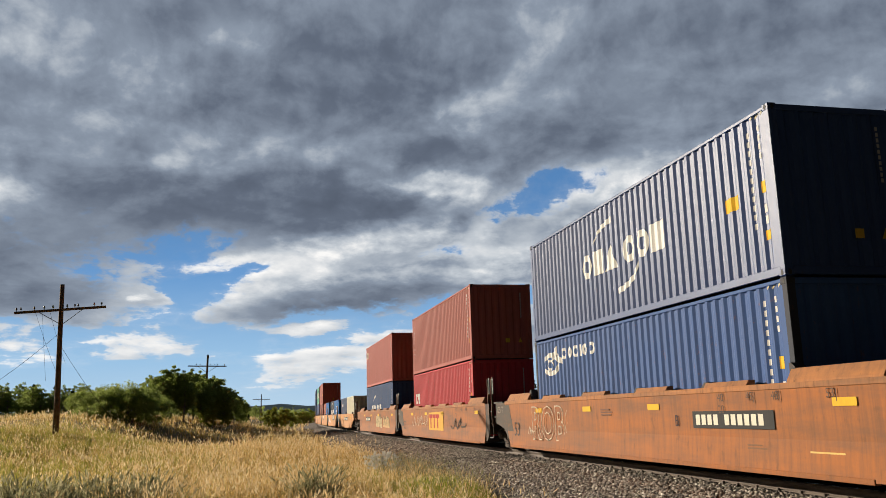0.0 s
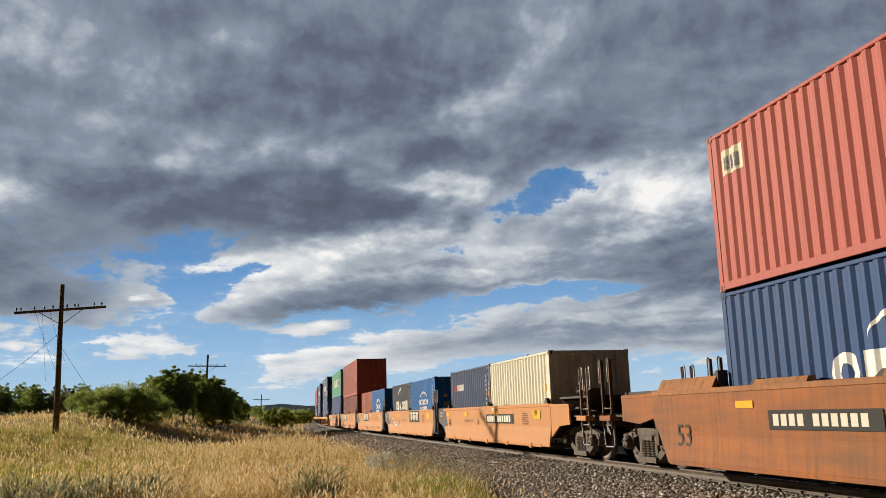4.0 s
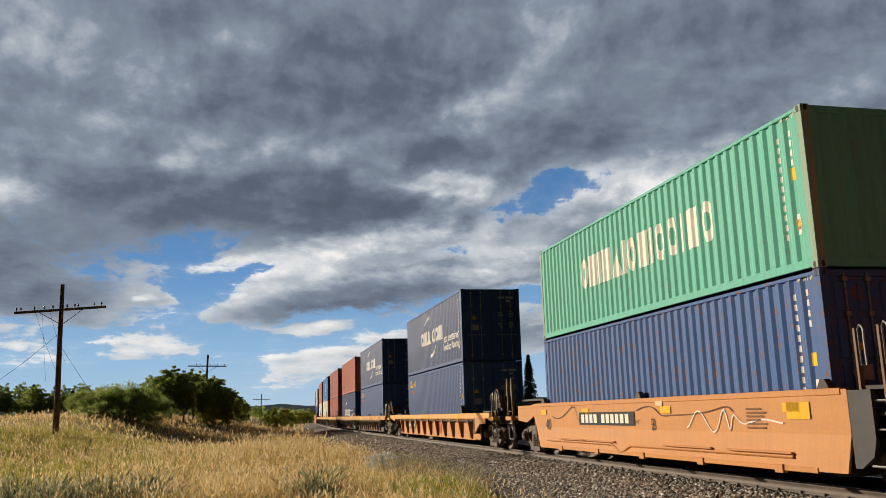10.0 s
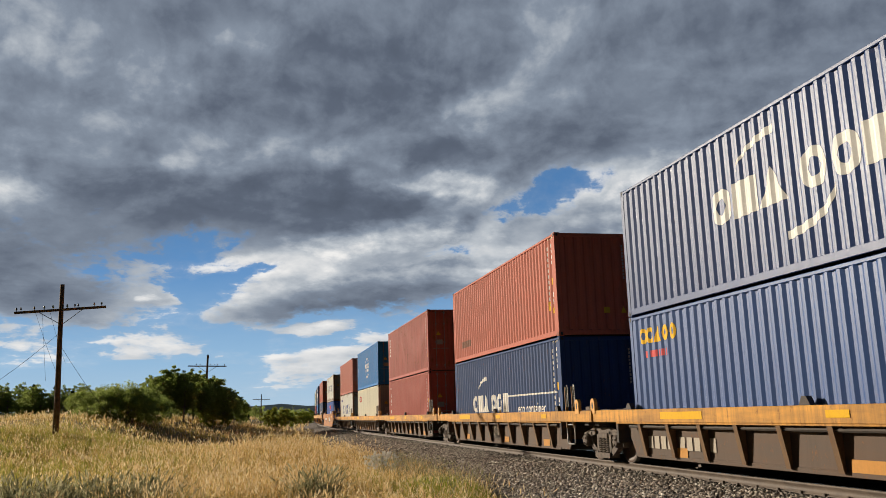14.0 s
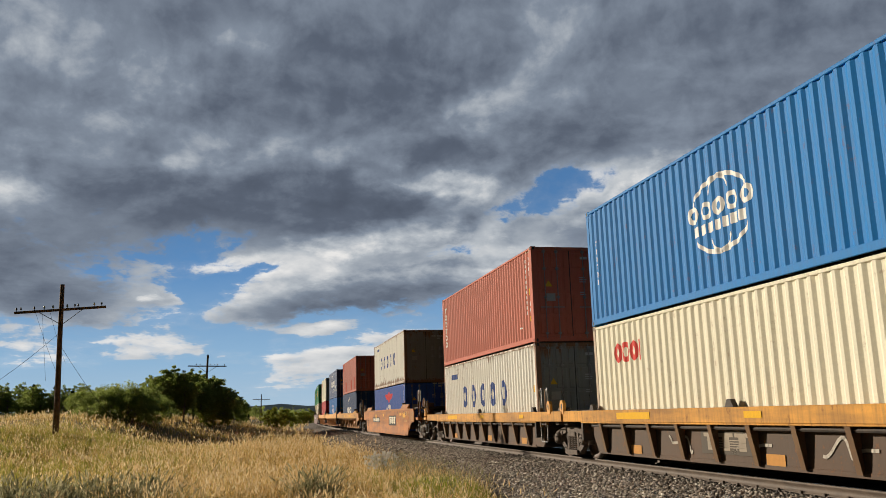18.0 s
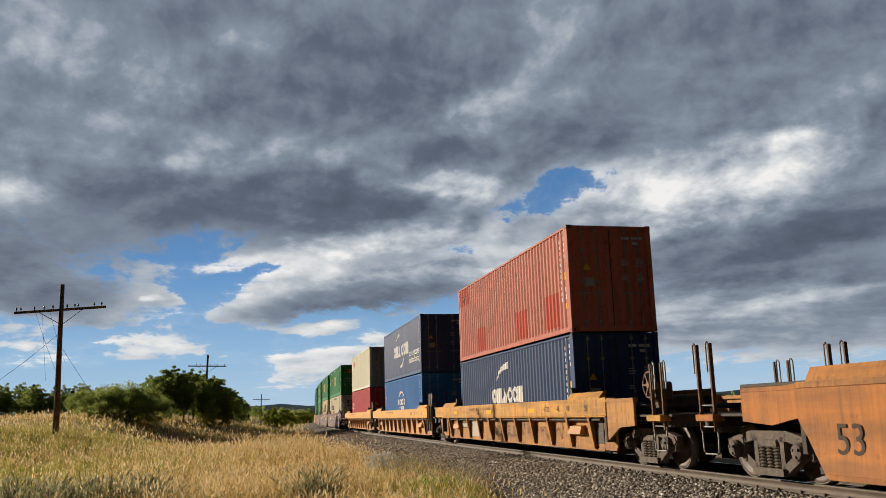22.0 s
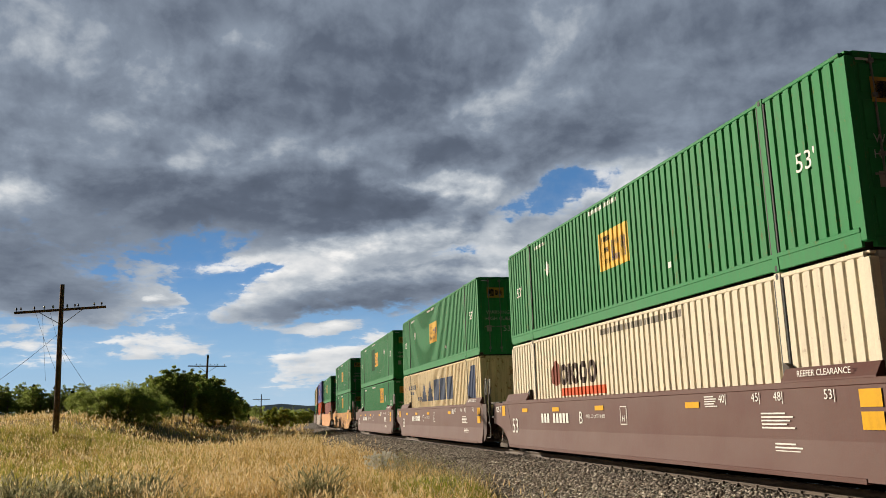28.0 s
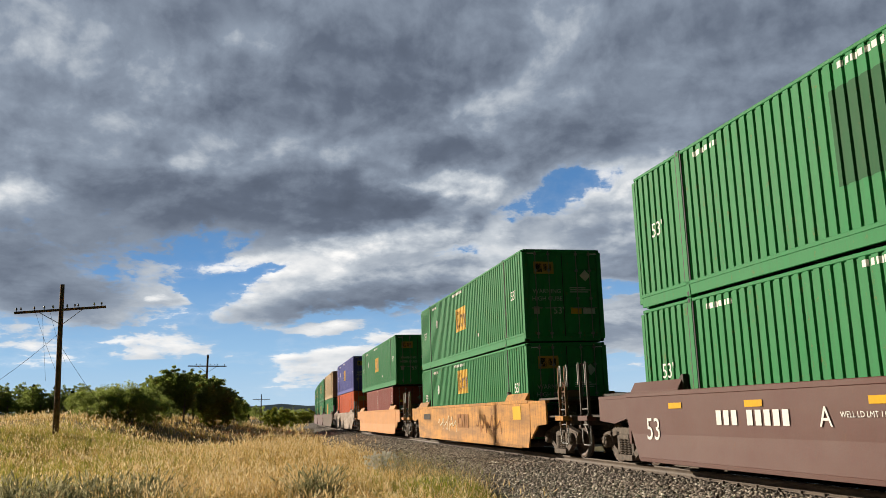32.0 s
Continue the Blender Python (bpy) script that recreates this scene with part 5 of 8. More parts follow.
def line_mark(box_kind, u, v, h):
    """The carrier's white word mark with a bow over and under it."""
    w, g = h * 0.98, h * 0.13
    b = shape_row(u, v, h, "oma oom", g, 0.98)
    total = w * 5.9 + g * 6
    b += arc(u + total * 0.51, v + h * 1.25, total * 0.31, h * 0.72, 175, 95, h * 0.24, 10, True)
    b += arc(u + total * 0.48, v - h * 0.08, total * 0.31, h * 0.85, 275, 355, h * 0.22, 10)
    return b


def codes(L, hc=True):
    top = 2.45 if hc else 2.1
    return [(column(L - 0.60, top - 0.02, 11, 0.10, 0.055, 0.06) + column(L - 0.30, top + 0.02, 4, 0.10, 0.055, 0.06) + column(L - 0.30, top - 1.35, 2, 0.14, 0.09, 0.05), (0.66, 0.65, 0.62), "code_letters"),
            ([rect(L - 0.32, L - 0.18, 1.30, 1.50), rect(L - 0.32, L - 0.16, 0.50, 0.66)], YELLOW, "warning_label")]


def chevrons(L, v):
    return [([(L - 0.42 + 0.10 * i, L - 0.36 + 0.10 * i, v + 0.09, v + 0.13, v + 0.13, v + 0.17) for i in range(4)], (0.55, 0.50, 0.32), "hazard_stripes")]


def door_marks(hc=True):
    """Plates, codes and small print on a door end, their inks dimmed for its shade."""
    return [([rect(1.55, 1.78, 2.50, 2.58), rect(1.84, 2.16, 2.50, 2.58), rect(1.86, 2.02, 2.36, 2.44)], (0.42, 0.43, 0.45), "code_letters"),
            (rows_of_bars(1.50, 1.95, 3, 0.25) + rows_of_bars(1.95, 1.98, 4, 0.22) + rows_of_bars(1.50, 1.50, 2, 0.2) + rows_of_bars(1.95, 1.55, 4, 0.22), (0.36, 0.37, 0.4), "small_print"),
            ([rect(0.42, 0.70, 1.22, 1.45)], (0.30, 0.30, 0.28), "plate"),
            ([(0.38, 0.50, 1.66, 1.66, 1.66, 1.84), (0.50, 0.62, 1.66, 1.84, 1.66, 1.66)], (0.6, 0.36, 0.03), "warning_label")]


# end inks duller than the side's: shade is put into their colour
FRONT_MARKS = [(column(1.98, 2.55, 10, 0.07, 0.05, 0.03), (0.40, 0.38, 0.38), "code_letters"), ([rect(1.35, 1.52, 0.62, 0.78)], (0.55, 0.35, 0.03), "warning_label"),
               ([(1.86, 1.94, 0.62, 0.62, 0.62, 0.80), (1.94, 2.02, 0.62, 0.80, 0.62, 0.62)], (0.55, 0.35, 0.03), "warning_label")]


# ---- the train, from the unit abreast of the camera at the start to the last in view ----
Z_LOW = 0.34


def load(kind, S, color, paint, label, marks, near="front", level=0.0, face=None, **kw):
    L = {"40": 11.93, "40s": 11.93, "20": 5.80, "53": 15.89}[kind]
    H = 2.896 if kind in ("40", "53") else 2.591
    base = codes(L, H > 2.7) + chevrons(L, H - 0.4) if kind != "53" else []
    if kind == "53" and level in (0, UP):
        level += 0.06
    return container(kind, S, Z_LOW + level, color, paint, list(marks) + base, near, label, face=face if face is not None else (FRONT_MARKS if near == "front" else door_marks()), **kw)


UP, UPS = 2.91, 2.605       # a second box stands on a high or on a standard one


def eco(S, level, color, label, near="door"):
    b = load("40", S, color, PAINT_GLOSS, label, [(line_mark("40", 3.62, 1.06, 0.64), WHITE, "carrier_mark")], near, level)
    side_text(b, "40", "eco container", 0.50, 10.2, 1.17, WHITE)
    side_text(b, "40", "bamboo flooring", 0.44, 10.2, 0.80, (0.78, 0.76, 0.62))
    return b


def emp(S, level, label, color=FOREST, near="door", mark_u=7.1, patch=None, paint=PAINT, mark_v=0.86, card_u=3.25):
    mv = mark_v
    m = [([rect(mark_u, mark_u + 1.6, mv, mv + 0.92)], (0.80, 0.50, 0.08), "owner_panel"),
         ([[rect(mark_u + 0.12, mark_u + 0.27, mv + 0.14, mv + 0.8), rect(mark_u + 0.27, mark_u + 0.6, mv + 0.14, mv + 0.26), rect(mark_u + 0.27, mark_u + 0.55, mv + 0.42, mv + 0.53), rect(mark_u + 0.27, mark_u + 0.6, mv + 0.68, mv + 0.8)]], (0.03, 0.03, 0.03), "owner_mark"),
         (slabs(mark_u + 0.72, mv + 0.16, 0.48, [0.40, 0.28], 0.06), (0.04, 0.10, 0.36), "owner_mark"),
         ([(card_u, card_u + 0.2, 1.58, 1.58, 1.36, 1.8), (card_u + 0.2, card_u + 0.4, 1.36, 1.8, 1.58, 1.58)], WHITE, "placard"),
         ([rect(10.4, 10.56, 0.38, 0.50)], WHITE, "small_sticker"), (slabs(6.6, 2.36, 0.10, [0.10] * 12, 0.04), WHITE, "small_print"), (slabs(1.6 + 0.9, 2.3, 0.10, [0.10] * 6, 0.04), WHITE, "small_print")]
    if patch:
        m.insert(0, ([rect(patch, patch + 1.65, 0.66, 2.1)], tuple(0.45 * v for v in color), "repainted_patch"))
    # same panel, placard and letters as the side, inks darkened for the end's shade
    f = [([rect(0.35, 1.0, 2.1, 2.48)], (0.42, 0.26, 0.06), "owner_panel"), ([rect(0.42, 0.62, 2.16, 2.42)], BLACK, "owner_mark"), (slabs(0.67, 2.2, 0.2, [0.12, 0.1], 0.03), BLACK, "owner_mark"),
         ([(1.85, 2.03, 2.05, 2.05, 1.87, 2.23), (2.03, 2.21, 1.87, 2.23, 2.05, 2.05)], (0.5, 0.5, 0.48), "placard"),
         ([rect(1.5, 1.85, 0.85, 1.05)], (0.5, 0.3, 0.04), "plate"), ([rect(1.9, 2.3, 0.85, 1.05)], (0.5, 0.5, 0.48), "plate"),
         (rows_of_bars(1.5, 1.68, 3, 0.75), (0.4, 0.42, 0.4), "small_print"), ([rect(0.3, 0.48, 0.85, 1.08)], (0.3, 0.3, 0.28), "plate"),
         ([rect(0.15, 0.4, 2.72, 2.76), rect(2.2, 2.45, 2.72, 2.76)], (0.5, 0.5, 0.5), "reflector_tape")]
    b = load("53", S, color, paint, label, m, near, level, f)
    for u in (1.0, 15.05):
        side_text(b, "53", "53'", 0.42, u, 1.55, WHITE)
    end_text(b, "53", "WARNING", 0.19, -0.55, 1.55, (0.42, 0.44, 0.42))
    end_text(b, "53", "HIGH CUBE", 0.19, -0.55, 1.32, (0.42, 0.44, 0.42))
    end_text(b, "53", "53'", 0.3, -0.2, 0.95, (0.45, 0.46, 0.44))
    return b


def edge_mark(u, v_top, n, h=0.22, w=0.16):
    out = []
    for i in range(n):
        v = v_top - i * (h + 0.05) - h
        if i % 3 == 0:
            out.append([(u, u + w, v + h * 0.76, v + h, v + h * 0.76, v + h), (u + w * 0.34, u + w * 0.66, v, v + h * 0.76, v, v + h * 0.76)])
        else:
            out.append(ring(u, v, w, h, 0.25))
    return out


def globe(u, v, r, rv=None):
    """A wire globe with a word mark across it."""
    q = rv or r * 0.7
    b = arc(u, v, r, q, 28, 152, q * 0.13, 14) + arc(u, v, r, q, 212, 328, q * 0.13, 14) + arc(u, v, r * 0.45, q, 40, 140, q * 0.13, 8) + arc(u, v, r * 0.45, q, 220, 320, q * 0.13, 8)
    return b + shape_row(u - r * 1.05, v - q * 0.04, q * 0.48, "ooooo", r * 0.06, r * 0.37 / (q * 0.48)) + slabs(u - r * 0.9, v - q * 0.42, q * 0.28, [r * 0.19] * 7, r * 0.06)


BIGWORD = lambda u, v, h, n=5, g=0.5: shape_row(u, v, h, "ooooo", h * g, 0.72)


def boxes():
    # three long orange wells
    load("40", 11.5, NAVY, PAINT_GLOSS, "dark navy steel container with a large white word mark, scuffed", [(line_mark("40", 3.8, 1.06, 0.60), WHITE, "carrier_mark"), ([rect(10.5, 10.95, 1.2, 1.45)], YELLOW, "warning_label")], "front", UP)
    load("40", 11.5, STEELBLUE, PAINT, "blue corrugated container with a white sea-horse mark", [(arc(1.1, 2.02, 0.55, 0.26, 20, 350, 0.13, 18) + arc(1.05, 2.0, 0.26, 0.12, 0, 300, 0.07, 12) + [[(1.25, 1.6, 2.1, 2.3, 2.25, 2.5), (1.6, 2.05, 2.05, 2.3, 1.98, 2.08), (1.5, 1.75, 1.72, 1.86, 1.9, 2.1)]] + shape_row(2.0, 2.10, 0.30, "oooioo", 0.12, 1.0), WHITE, "carrier_mark")], "front", 0, post=(0.03, 0.035, 0.05))
    load("40", 31.0, REDBROWN, PAINT, "red-brown corrugated steel container", [(edge_mark(0.25, 2.3, 7), (0.7, 0.62, 0.58), "carrier_mark")], "front", UP)
    load("40", 31.0, CRIMSON, PAINT, "bright crimson corrugated container with white letters", [(slabs(0.45, 1.25, 0.5, [0.3, 0.3, 0.14], 0.07), WHITE, "carrier_mark")], "front", 0)
    load("40", 50.1, (0.44, 0.120, 0.098), PAINT, "faded red-brown container with a small white logo", [([rect(0.25, 0.95, 1.9, 2.35)], (0.7, 0.62, 0.45), "logo_panel"), (slabs(0.33, 1.97, 0.25, [0.16, 0.12, 0.12], 0.04), (0.05, 0.08, 0.25), "logo")], "front", UP)
    load("40", 50.1, (0.030, 0.075, 0.20), PAINT, "blue corrugated container with a white word mark", [(line_mark("40", 2.6, 0.85, 0.6), WHITE, "carrier_mark")], "front", 0)
    # five short orange wells
    load("20", 71.4, CREAM, PAINT, "plain cream half-length steel container", [], "front", 0)
    load("20", 77.52, (0.045, 0.085, 0.19), PAINT_WORN, "worn slate-blue half-length container with rusty posts", [(slabs(0.45, 1.62, 0.22, [0.2, 0.2], 0.05), (0.5, 0.06, 0.05), "carrier_mark"), (slabs(0.98, 1.62, 0.24, [0.2] * 4, 0.06), WHITE, "carrier_mark")], "front", 0, post=(0.12, 0.05, 0.03))
    load("20", 86.83, OCEAN, PAINT, "bright blue half-length container with a white wire globe", [(globe(3.1, 1.2, 1.0, 0.6) + edge_mark(0.5, 1.9, 4), WHITE, "carrier_mark")], "door", 0)
    load("20", 92.95, (0.035, 0.05, 0.085), PAINT_WORN, "dark slate half-length container with a white word mark", [(shape_row(0.95, 1.0, 0.50, "oma oom", 0.06, 1.05) + arc(2.9, 1.7, 1.25, 0.48, 175, 95, 0.18, 10, True), WHITE, "carrier_mark")], "front", 0)
    load("20", 102.3, OCEAN, PAINT, "bright blue half-length container with a white wire globe", [(globe(2.95, 1.2, 1.0, 0.6) + edge_mark(0.5, 1.9, 4), WHITE, "carrier_mark")], "front", 0)
    load("20", 108.42, RUSTRED, PAINT_WORN, "rusty red-brown half-length container", [(edge_mark(1.05, 2.15, 6, 0.17, 0.3), (0.66, 0.6, 0.55), "carrier_mark")], "front", 0)
    load("40", 117.65, (0.44, 0.120, 0.098), PAINT, "red-brown high container with a small shield logo", [([rect(0.7, 0.98, 2.0, 2.42)], (0.03, 0.04, 0.12), "logo_panel"), ([rect(0.75, 0.93, 2.22, 2.36)], YELLOW, "logo"), ([rect(10.5, 10.85, 1.0, 1.3)], YELLOW, "warning_label")], "front", UPS)
    load("20", 117.65, (0.29, 0.072, 0.058), PAINT_WORN, "maroon half-length container with streaked worn paint", [], "door", 0)
    load("20", 123.78, (0.25, 0.065, 0.052), PAINT_WORN, "maroon half-length container with white letters at its edge", [(edge_mark(0.45, 1.95, 3, 0.42, 0.28), WHITE, "carrier_mark")], "front", 0)
    load("40s", 132.87, SEAGREEN, PAINT, "sea-green container with large white letters", [(shape_row(2.9, 0.84, 0.78, "omimaiomiooimo", 0.12, 0.52), (0.78, 0.76, 0.66), "carrier_mark")], "front", UP, post=(0.25, 0.35, 0.25))
    load("40", 132.87, (0.05, 0.115, 0.30), PAINT_WORN, "weathered blue container with rubbed patches", [], "door", 0)
    # single long ribbed well
    eco(154.4, UP, NAVY, "navy container with white word mark and slogan")
    seaco(154.4)
    # five short ribbed wells
    eco(176.1, UP, NAVY, "navy container with white word mark and slogan, dented")
    seaco(176.1)
    load("40", 192.55, RUSTRED, PAINT, "orange-brown corrugated steel container", [([rect(1.2, 2.6, 0.35, 0.6)], (0.22, 0.10, 0.06), "scuffed_patch"), ([rect(11.3, 11.5, 0.6, 0.85)], YELLOW, "warning_label")], "front", UP)
    b = load("40", 192.55, (0.020, 0.055, 0.165), PAINT, "blue container with white word mark and slogan", [(line_mark("40", 2.6, 0.75, 0.6), WHITE, "carrier_mark"), ([rect(7.0, 11.6, 1.22, 1.27)], WHITE, "ruled_line")], "front", 0)
    side_text(b, "40", "eco container", 0.46, 9.5, 0.98, WHITE)
    load("40", 209.85, (0.41, 0.11, 0.086), PAINT_WORN, "dented red-brown container with white letters at its edge", [(edge_mark(0.35, 2.3, 3, 0.3, 0.2), WHITE, "carrier_mark")], "door", UP)
    load("40", 209.85, (0.39, 0.095, 0.07), PAINT, "red-brown container with upright white letters", [(edge_mark(0.45, 2.3, 6, 0.26, 0.2), WHITE, "carrier_mark")], "door", 0)
    load("40", 227.0, (0.010, 0.18, 0.50), PAINT, "bright blue container with a white wire globe", [(globe(5.9, 1.3, 1.03, 0.7) + edge_mark(0.3, 1.9, 6, 0.14, 0.12), WHITE, "carrier_mark")], "door", UP)
    # cream, white and ivory boxes: the grey end colour holds the end's shade
    load("40", 227.0, CREAM, PAINT, "cream container with a red word mark and chalky streaks", [(shape_row(1.0, 1.78, 0.45, "oooi", 0.03, 0.85), (0.6, 0.05, 0.04), "carrier_mark"), ([rect(8.2, 9.0, 0.1, 0.5)], (0.55, 0.52, 0.44), "scuffed_patch")], "door", 0, post=(0.45, 0.36, 0.28), shaded_end_color=(0.20, 0.215, 0.22))
    load("40", 243.4, RUSTRED, PAINT, "orange-brown container with white letters at its edge", [(edge_mark(0.35, 2.3, 6, 0.24, 0.18), WHITE, "carrier_mark"), ([rect(10.6, 10.9, 0.35, 0.4)], WHITE, "small_sticker")], "door", UP)
    load("40", 243.4, CHALK, PAINT_RUSTY, "rust-streaked white container with large blue letters", [(BIGWORD(3.05, 0.95, 0.83, 5, 0.85), NAVYINK, "carrier_mark"), (slabs(1.2, 2.1, 0.2, [0.2] * 4, 0.05), NAVYINK, "small_mark")], "door", 0, post=(0.22, 0.12, 0.07), shaded_end_color=(0.20, 0.21, 0.20))
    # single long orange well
    load("40", 265.3, CHALK, PAINT_RUSTY, "rust-streaked white container with large blue letters", [(BIGWORD(3.0, 1.0, 0.76, 5, 0.97), NAVYINK, "carrier_mark"), (slabs(1.3, 2.28, 0.17, [0.2] * 4, 0.05), NAVYINK, "small_mark")], "door", UPS, post=(0.22, 0.13, 0.08), shaded_end_color=(0.22, 0.23, 0.22))
    load("40s", 265.3, ROYAL, PAINT, "royal blue steel container with a red emblem", [([[(4.62, 5.9, 1.86, 2.0, 1.72, 2.0), (5.9, 6.35, 1.5, 2.1, 1.5, 2.1), (6.35, 7.63, 1.72, 2.0, 1.86, 2.0), (5.0, 5.9, 1.72, 1.86, 1.62, 1.8), (6.35, 7.25, 1.62, 1.8, 1.72, 1.86)]], (0.62, 0.04, 0.05), "emblem"), (shape_row(4.95, 0.86, 0.5, "aoi", 0.1, 1.3), WHITE, "carrier_mark")], "door", 0)
    # three long ribbed wells
    load("40", 289.3, (0.48, 0.14, 0.097), PAINT_WORN, "faded red container with brighter repainted squares", [([rect(0.1, 1.35, 2.0, 2.63), rect(2.65, 3.7, 0.05, 0.9), rect(7.2, 8.3, 0.05, 0.92), rect(9.95, 11.1, 0.08, 1.03)], (0.46, 0.05, 0.02), "repainted_patch"), ([rect(0.5, 0.8, 2.1, 2.4)], WHITE, "small_mark")], "door", UP)
    load("40", 289.3, (0.022, 0.055, 0.15), PAINT, "dark blue container with a white word mark", [(shape_row(4.25, 1.03, 0.5, "omaoom", 0.04, 1.0) + arc(6.25, 1.75, 1.4, 0.5, 175, 95, 0.22, 10, True), WHITE, "carrier_mark")], "door", 0)
    eco(309.3, UP, NAVY, "navy container with white word mark and slogan")
    load("40", 309.3, (0.010, 0.15, 0.46), PAINT, "bright blue container with a white wire globe", [(globe(5.9, 1.3, 1.03, 0.7) + edge_mark(0.25, 2.1, 4, 0.19, 0.16), WHITE, "carrier_mark")], "door", 0)
    load("40", 329.15, CREAM, PAINT, "cream container with a red word mark", [(shape_row(1.0, 1.85, 0.45, "oooi", 0.03, 0.85), (0.6, 0.06, 0.04), "carrier_mark")], "door", UP, shaded_end_color=(0.24, 0.25, 0.24))
    load("40", 329.15, CRIMSON, PAINT, "crimson steel container with white letters", [(slabs(0.6, 1.3, 0.5, [0.3, 0.3, 0.14], 0.07), WHITE, "carrier_mark")], "door", 0)
    # brown wells with long domestic boxes
    emp(351.5, UP, "green 53-foot container with a yellow logo panel")
    load("53", 351.5, IVORY, PAINT, "ivory 53-foot container with a brown animal mark", [(shape_row(4.05, 1.2, 0.55, "oiooo", 0.06, 0.92), (0.06, 0.035, 0.03), "carrier_mark"), (slabs(4.1, 0.92, 0.2, [2.9], 0.1), (0.62, 0.10, 0.03), "carrier_mark"), ([[(3.35, 3.7, 1.3, 1.6, 1.2, 1.9), (3.7, 4.0, 1.2, 1.9, 1.25, 1.75)]], (0.20, 0.04, 0.02), "emblem"), (slabs(6.85, 2.28, 0.14, [0.14] * 21, 0.05), (0.2, 0.18, 0.15), "small_print")], "door", 0,
         [(shape_row(0.55, 2.05, 0.35, "oiooo", 0.04, 0.62), BLACK, "carrier_mark"), ([rect(0.55, 1.8, 1.85, 1.95), rect(1.75, 2.2, 1.95, 2.35)], BLACK, "carrier_mark"), ([(0.35, 0.55, 1.2, 1.2, 1.0, 1.4), (0.55, 0.75, 1.0, 1.4, 1.2, 1.2)], (0.4, 0.4, 0.38), "placard")], shaded_end_color=(0.46, 0.46, 0.45))
    emp(371.55, UP, "green 53-foot container with a yellow logo panel")
    load("53", 371.55, (0.66, 0.54, 0.33), PAINT_WORN, "tan 53-foot container with slate-blue letters, rusty seams", [(shape_row(4.9, 1.14, 0.93, "aammm", 0.16, 1.15), (0.06, 0.085, 0.15), "carrier_mark"), ([[(13.85, 14.6, 0.7, 1.1, 0.4, 2.3), (14.6, 15.2, 0.4, 2.3, 0.4, 2.3)]], (0.05, 0.075, 0.16), "emblem"), (slabs(1.5, 1.78, 0.22, [0.14] * 9, 0.07), (0.10, 0.12, 0.17), "carrier_mark"), (slabs(2.0, 1.52, 0.15, [0.12] * 5, 0.05), (0.10, 0.12, 0.17), "carrier_mark"), (slabs(3.95, 1.2, 0.18, [0.24] * 3, 0.06), (0.06, 0.085, 0.15), "carrier_mark"), ([(13.7, 14.05, 0.8, 0.8, 0.5, 1.1), (14.05, 14.4, 0.5, 1.1, 0.8, 0.8)], (0.5, 0.45, 0.33), "placard")], "front", 0, [])
    emp(391.12, UP, "green 53-foot container with a yellow logo panel and a dull patch", near="front", patch=6.35, mark_u=7.98, card_u=12.15)
    emp(391.12, 0, "green 53-foot container with a yellow logo panel", near="front", mark_u=10.25, mark_v=1.33, card_u=12.3)
    emp(415.05, UP, "green 53-foot container with a yellow logo panel")
    emp(415.05, 0, "green 53-foot container with a pale logo panel", mark_v=1.3)
    emp(439.0, UPS, "green 53-foot container with a yellow logo panel")
    load("20", 440.9, (0.27, 0.06, 0.05), PAINT, "maroon half-length steel container", [], "door", 0)
    load("20", 447.0, (0.30, 0.08, 0.065), PAINT, "faded red-brown half-length container", [], "front", 0)
    emp(461.5, UP, "blue 53-foot container with pale markings", (0.075, 0.085, 0.36))
    load("53", 461.5, (0.62, 0.105, 0.02), PAINT, "bright orange 53-foot container", [], "door", 0, [([rect(0.35, 1.0, 2.1, 2.48)], (0.42, 0.26, 0.06), "owner_panel")])
    load("53", 484.7, (0.50, 0.36, 0.20), PAINT, "plain tan 53-foot container", [], "door", UP, [])
    for S, lev in ((484.7, 0), (503.6, 0), (503.6, UP), (523.6, 0), (523.6, UP), (545.0, 0), (545.0, UP)):
        load("53", S, FOREST, PAINT, "green 53-foot container in a stack", [([rect(5.6, 7.15, 0.85, 2.05)], (0.78, 0.42, 0.05), "owner_panel")], "door", lev, [])


def seaco(S):
    load("40", S, (0.038, 0.088, 0.25), PAINT_GLOSS, "blue container with a small yellow word mark", [(shape_row(0.33, 2.1, 0.33, "ooaoo", 0.03, 0.85), YELLOW, "carrier_mark"), (slabs(0.5, 1.80, 0.14, [0.1, -0.05, 0.3, 0.1, 0.1, 0.1], 0.05), (0.6, 0.1, 0.1), "carrier_mark")], "door", 0)


boxes()


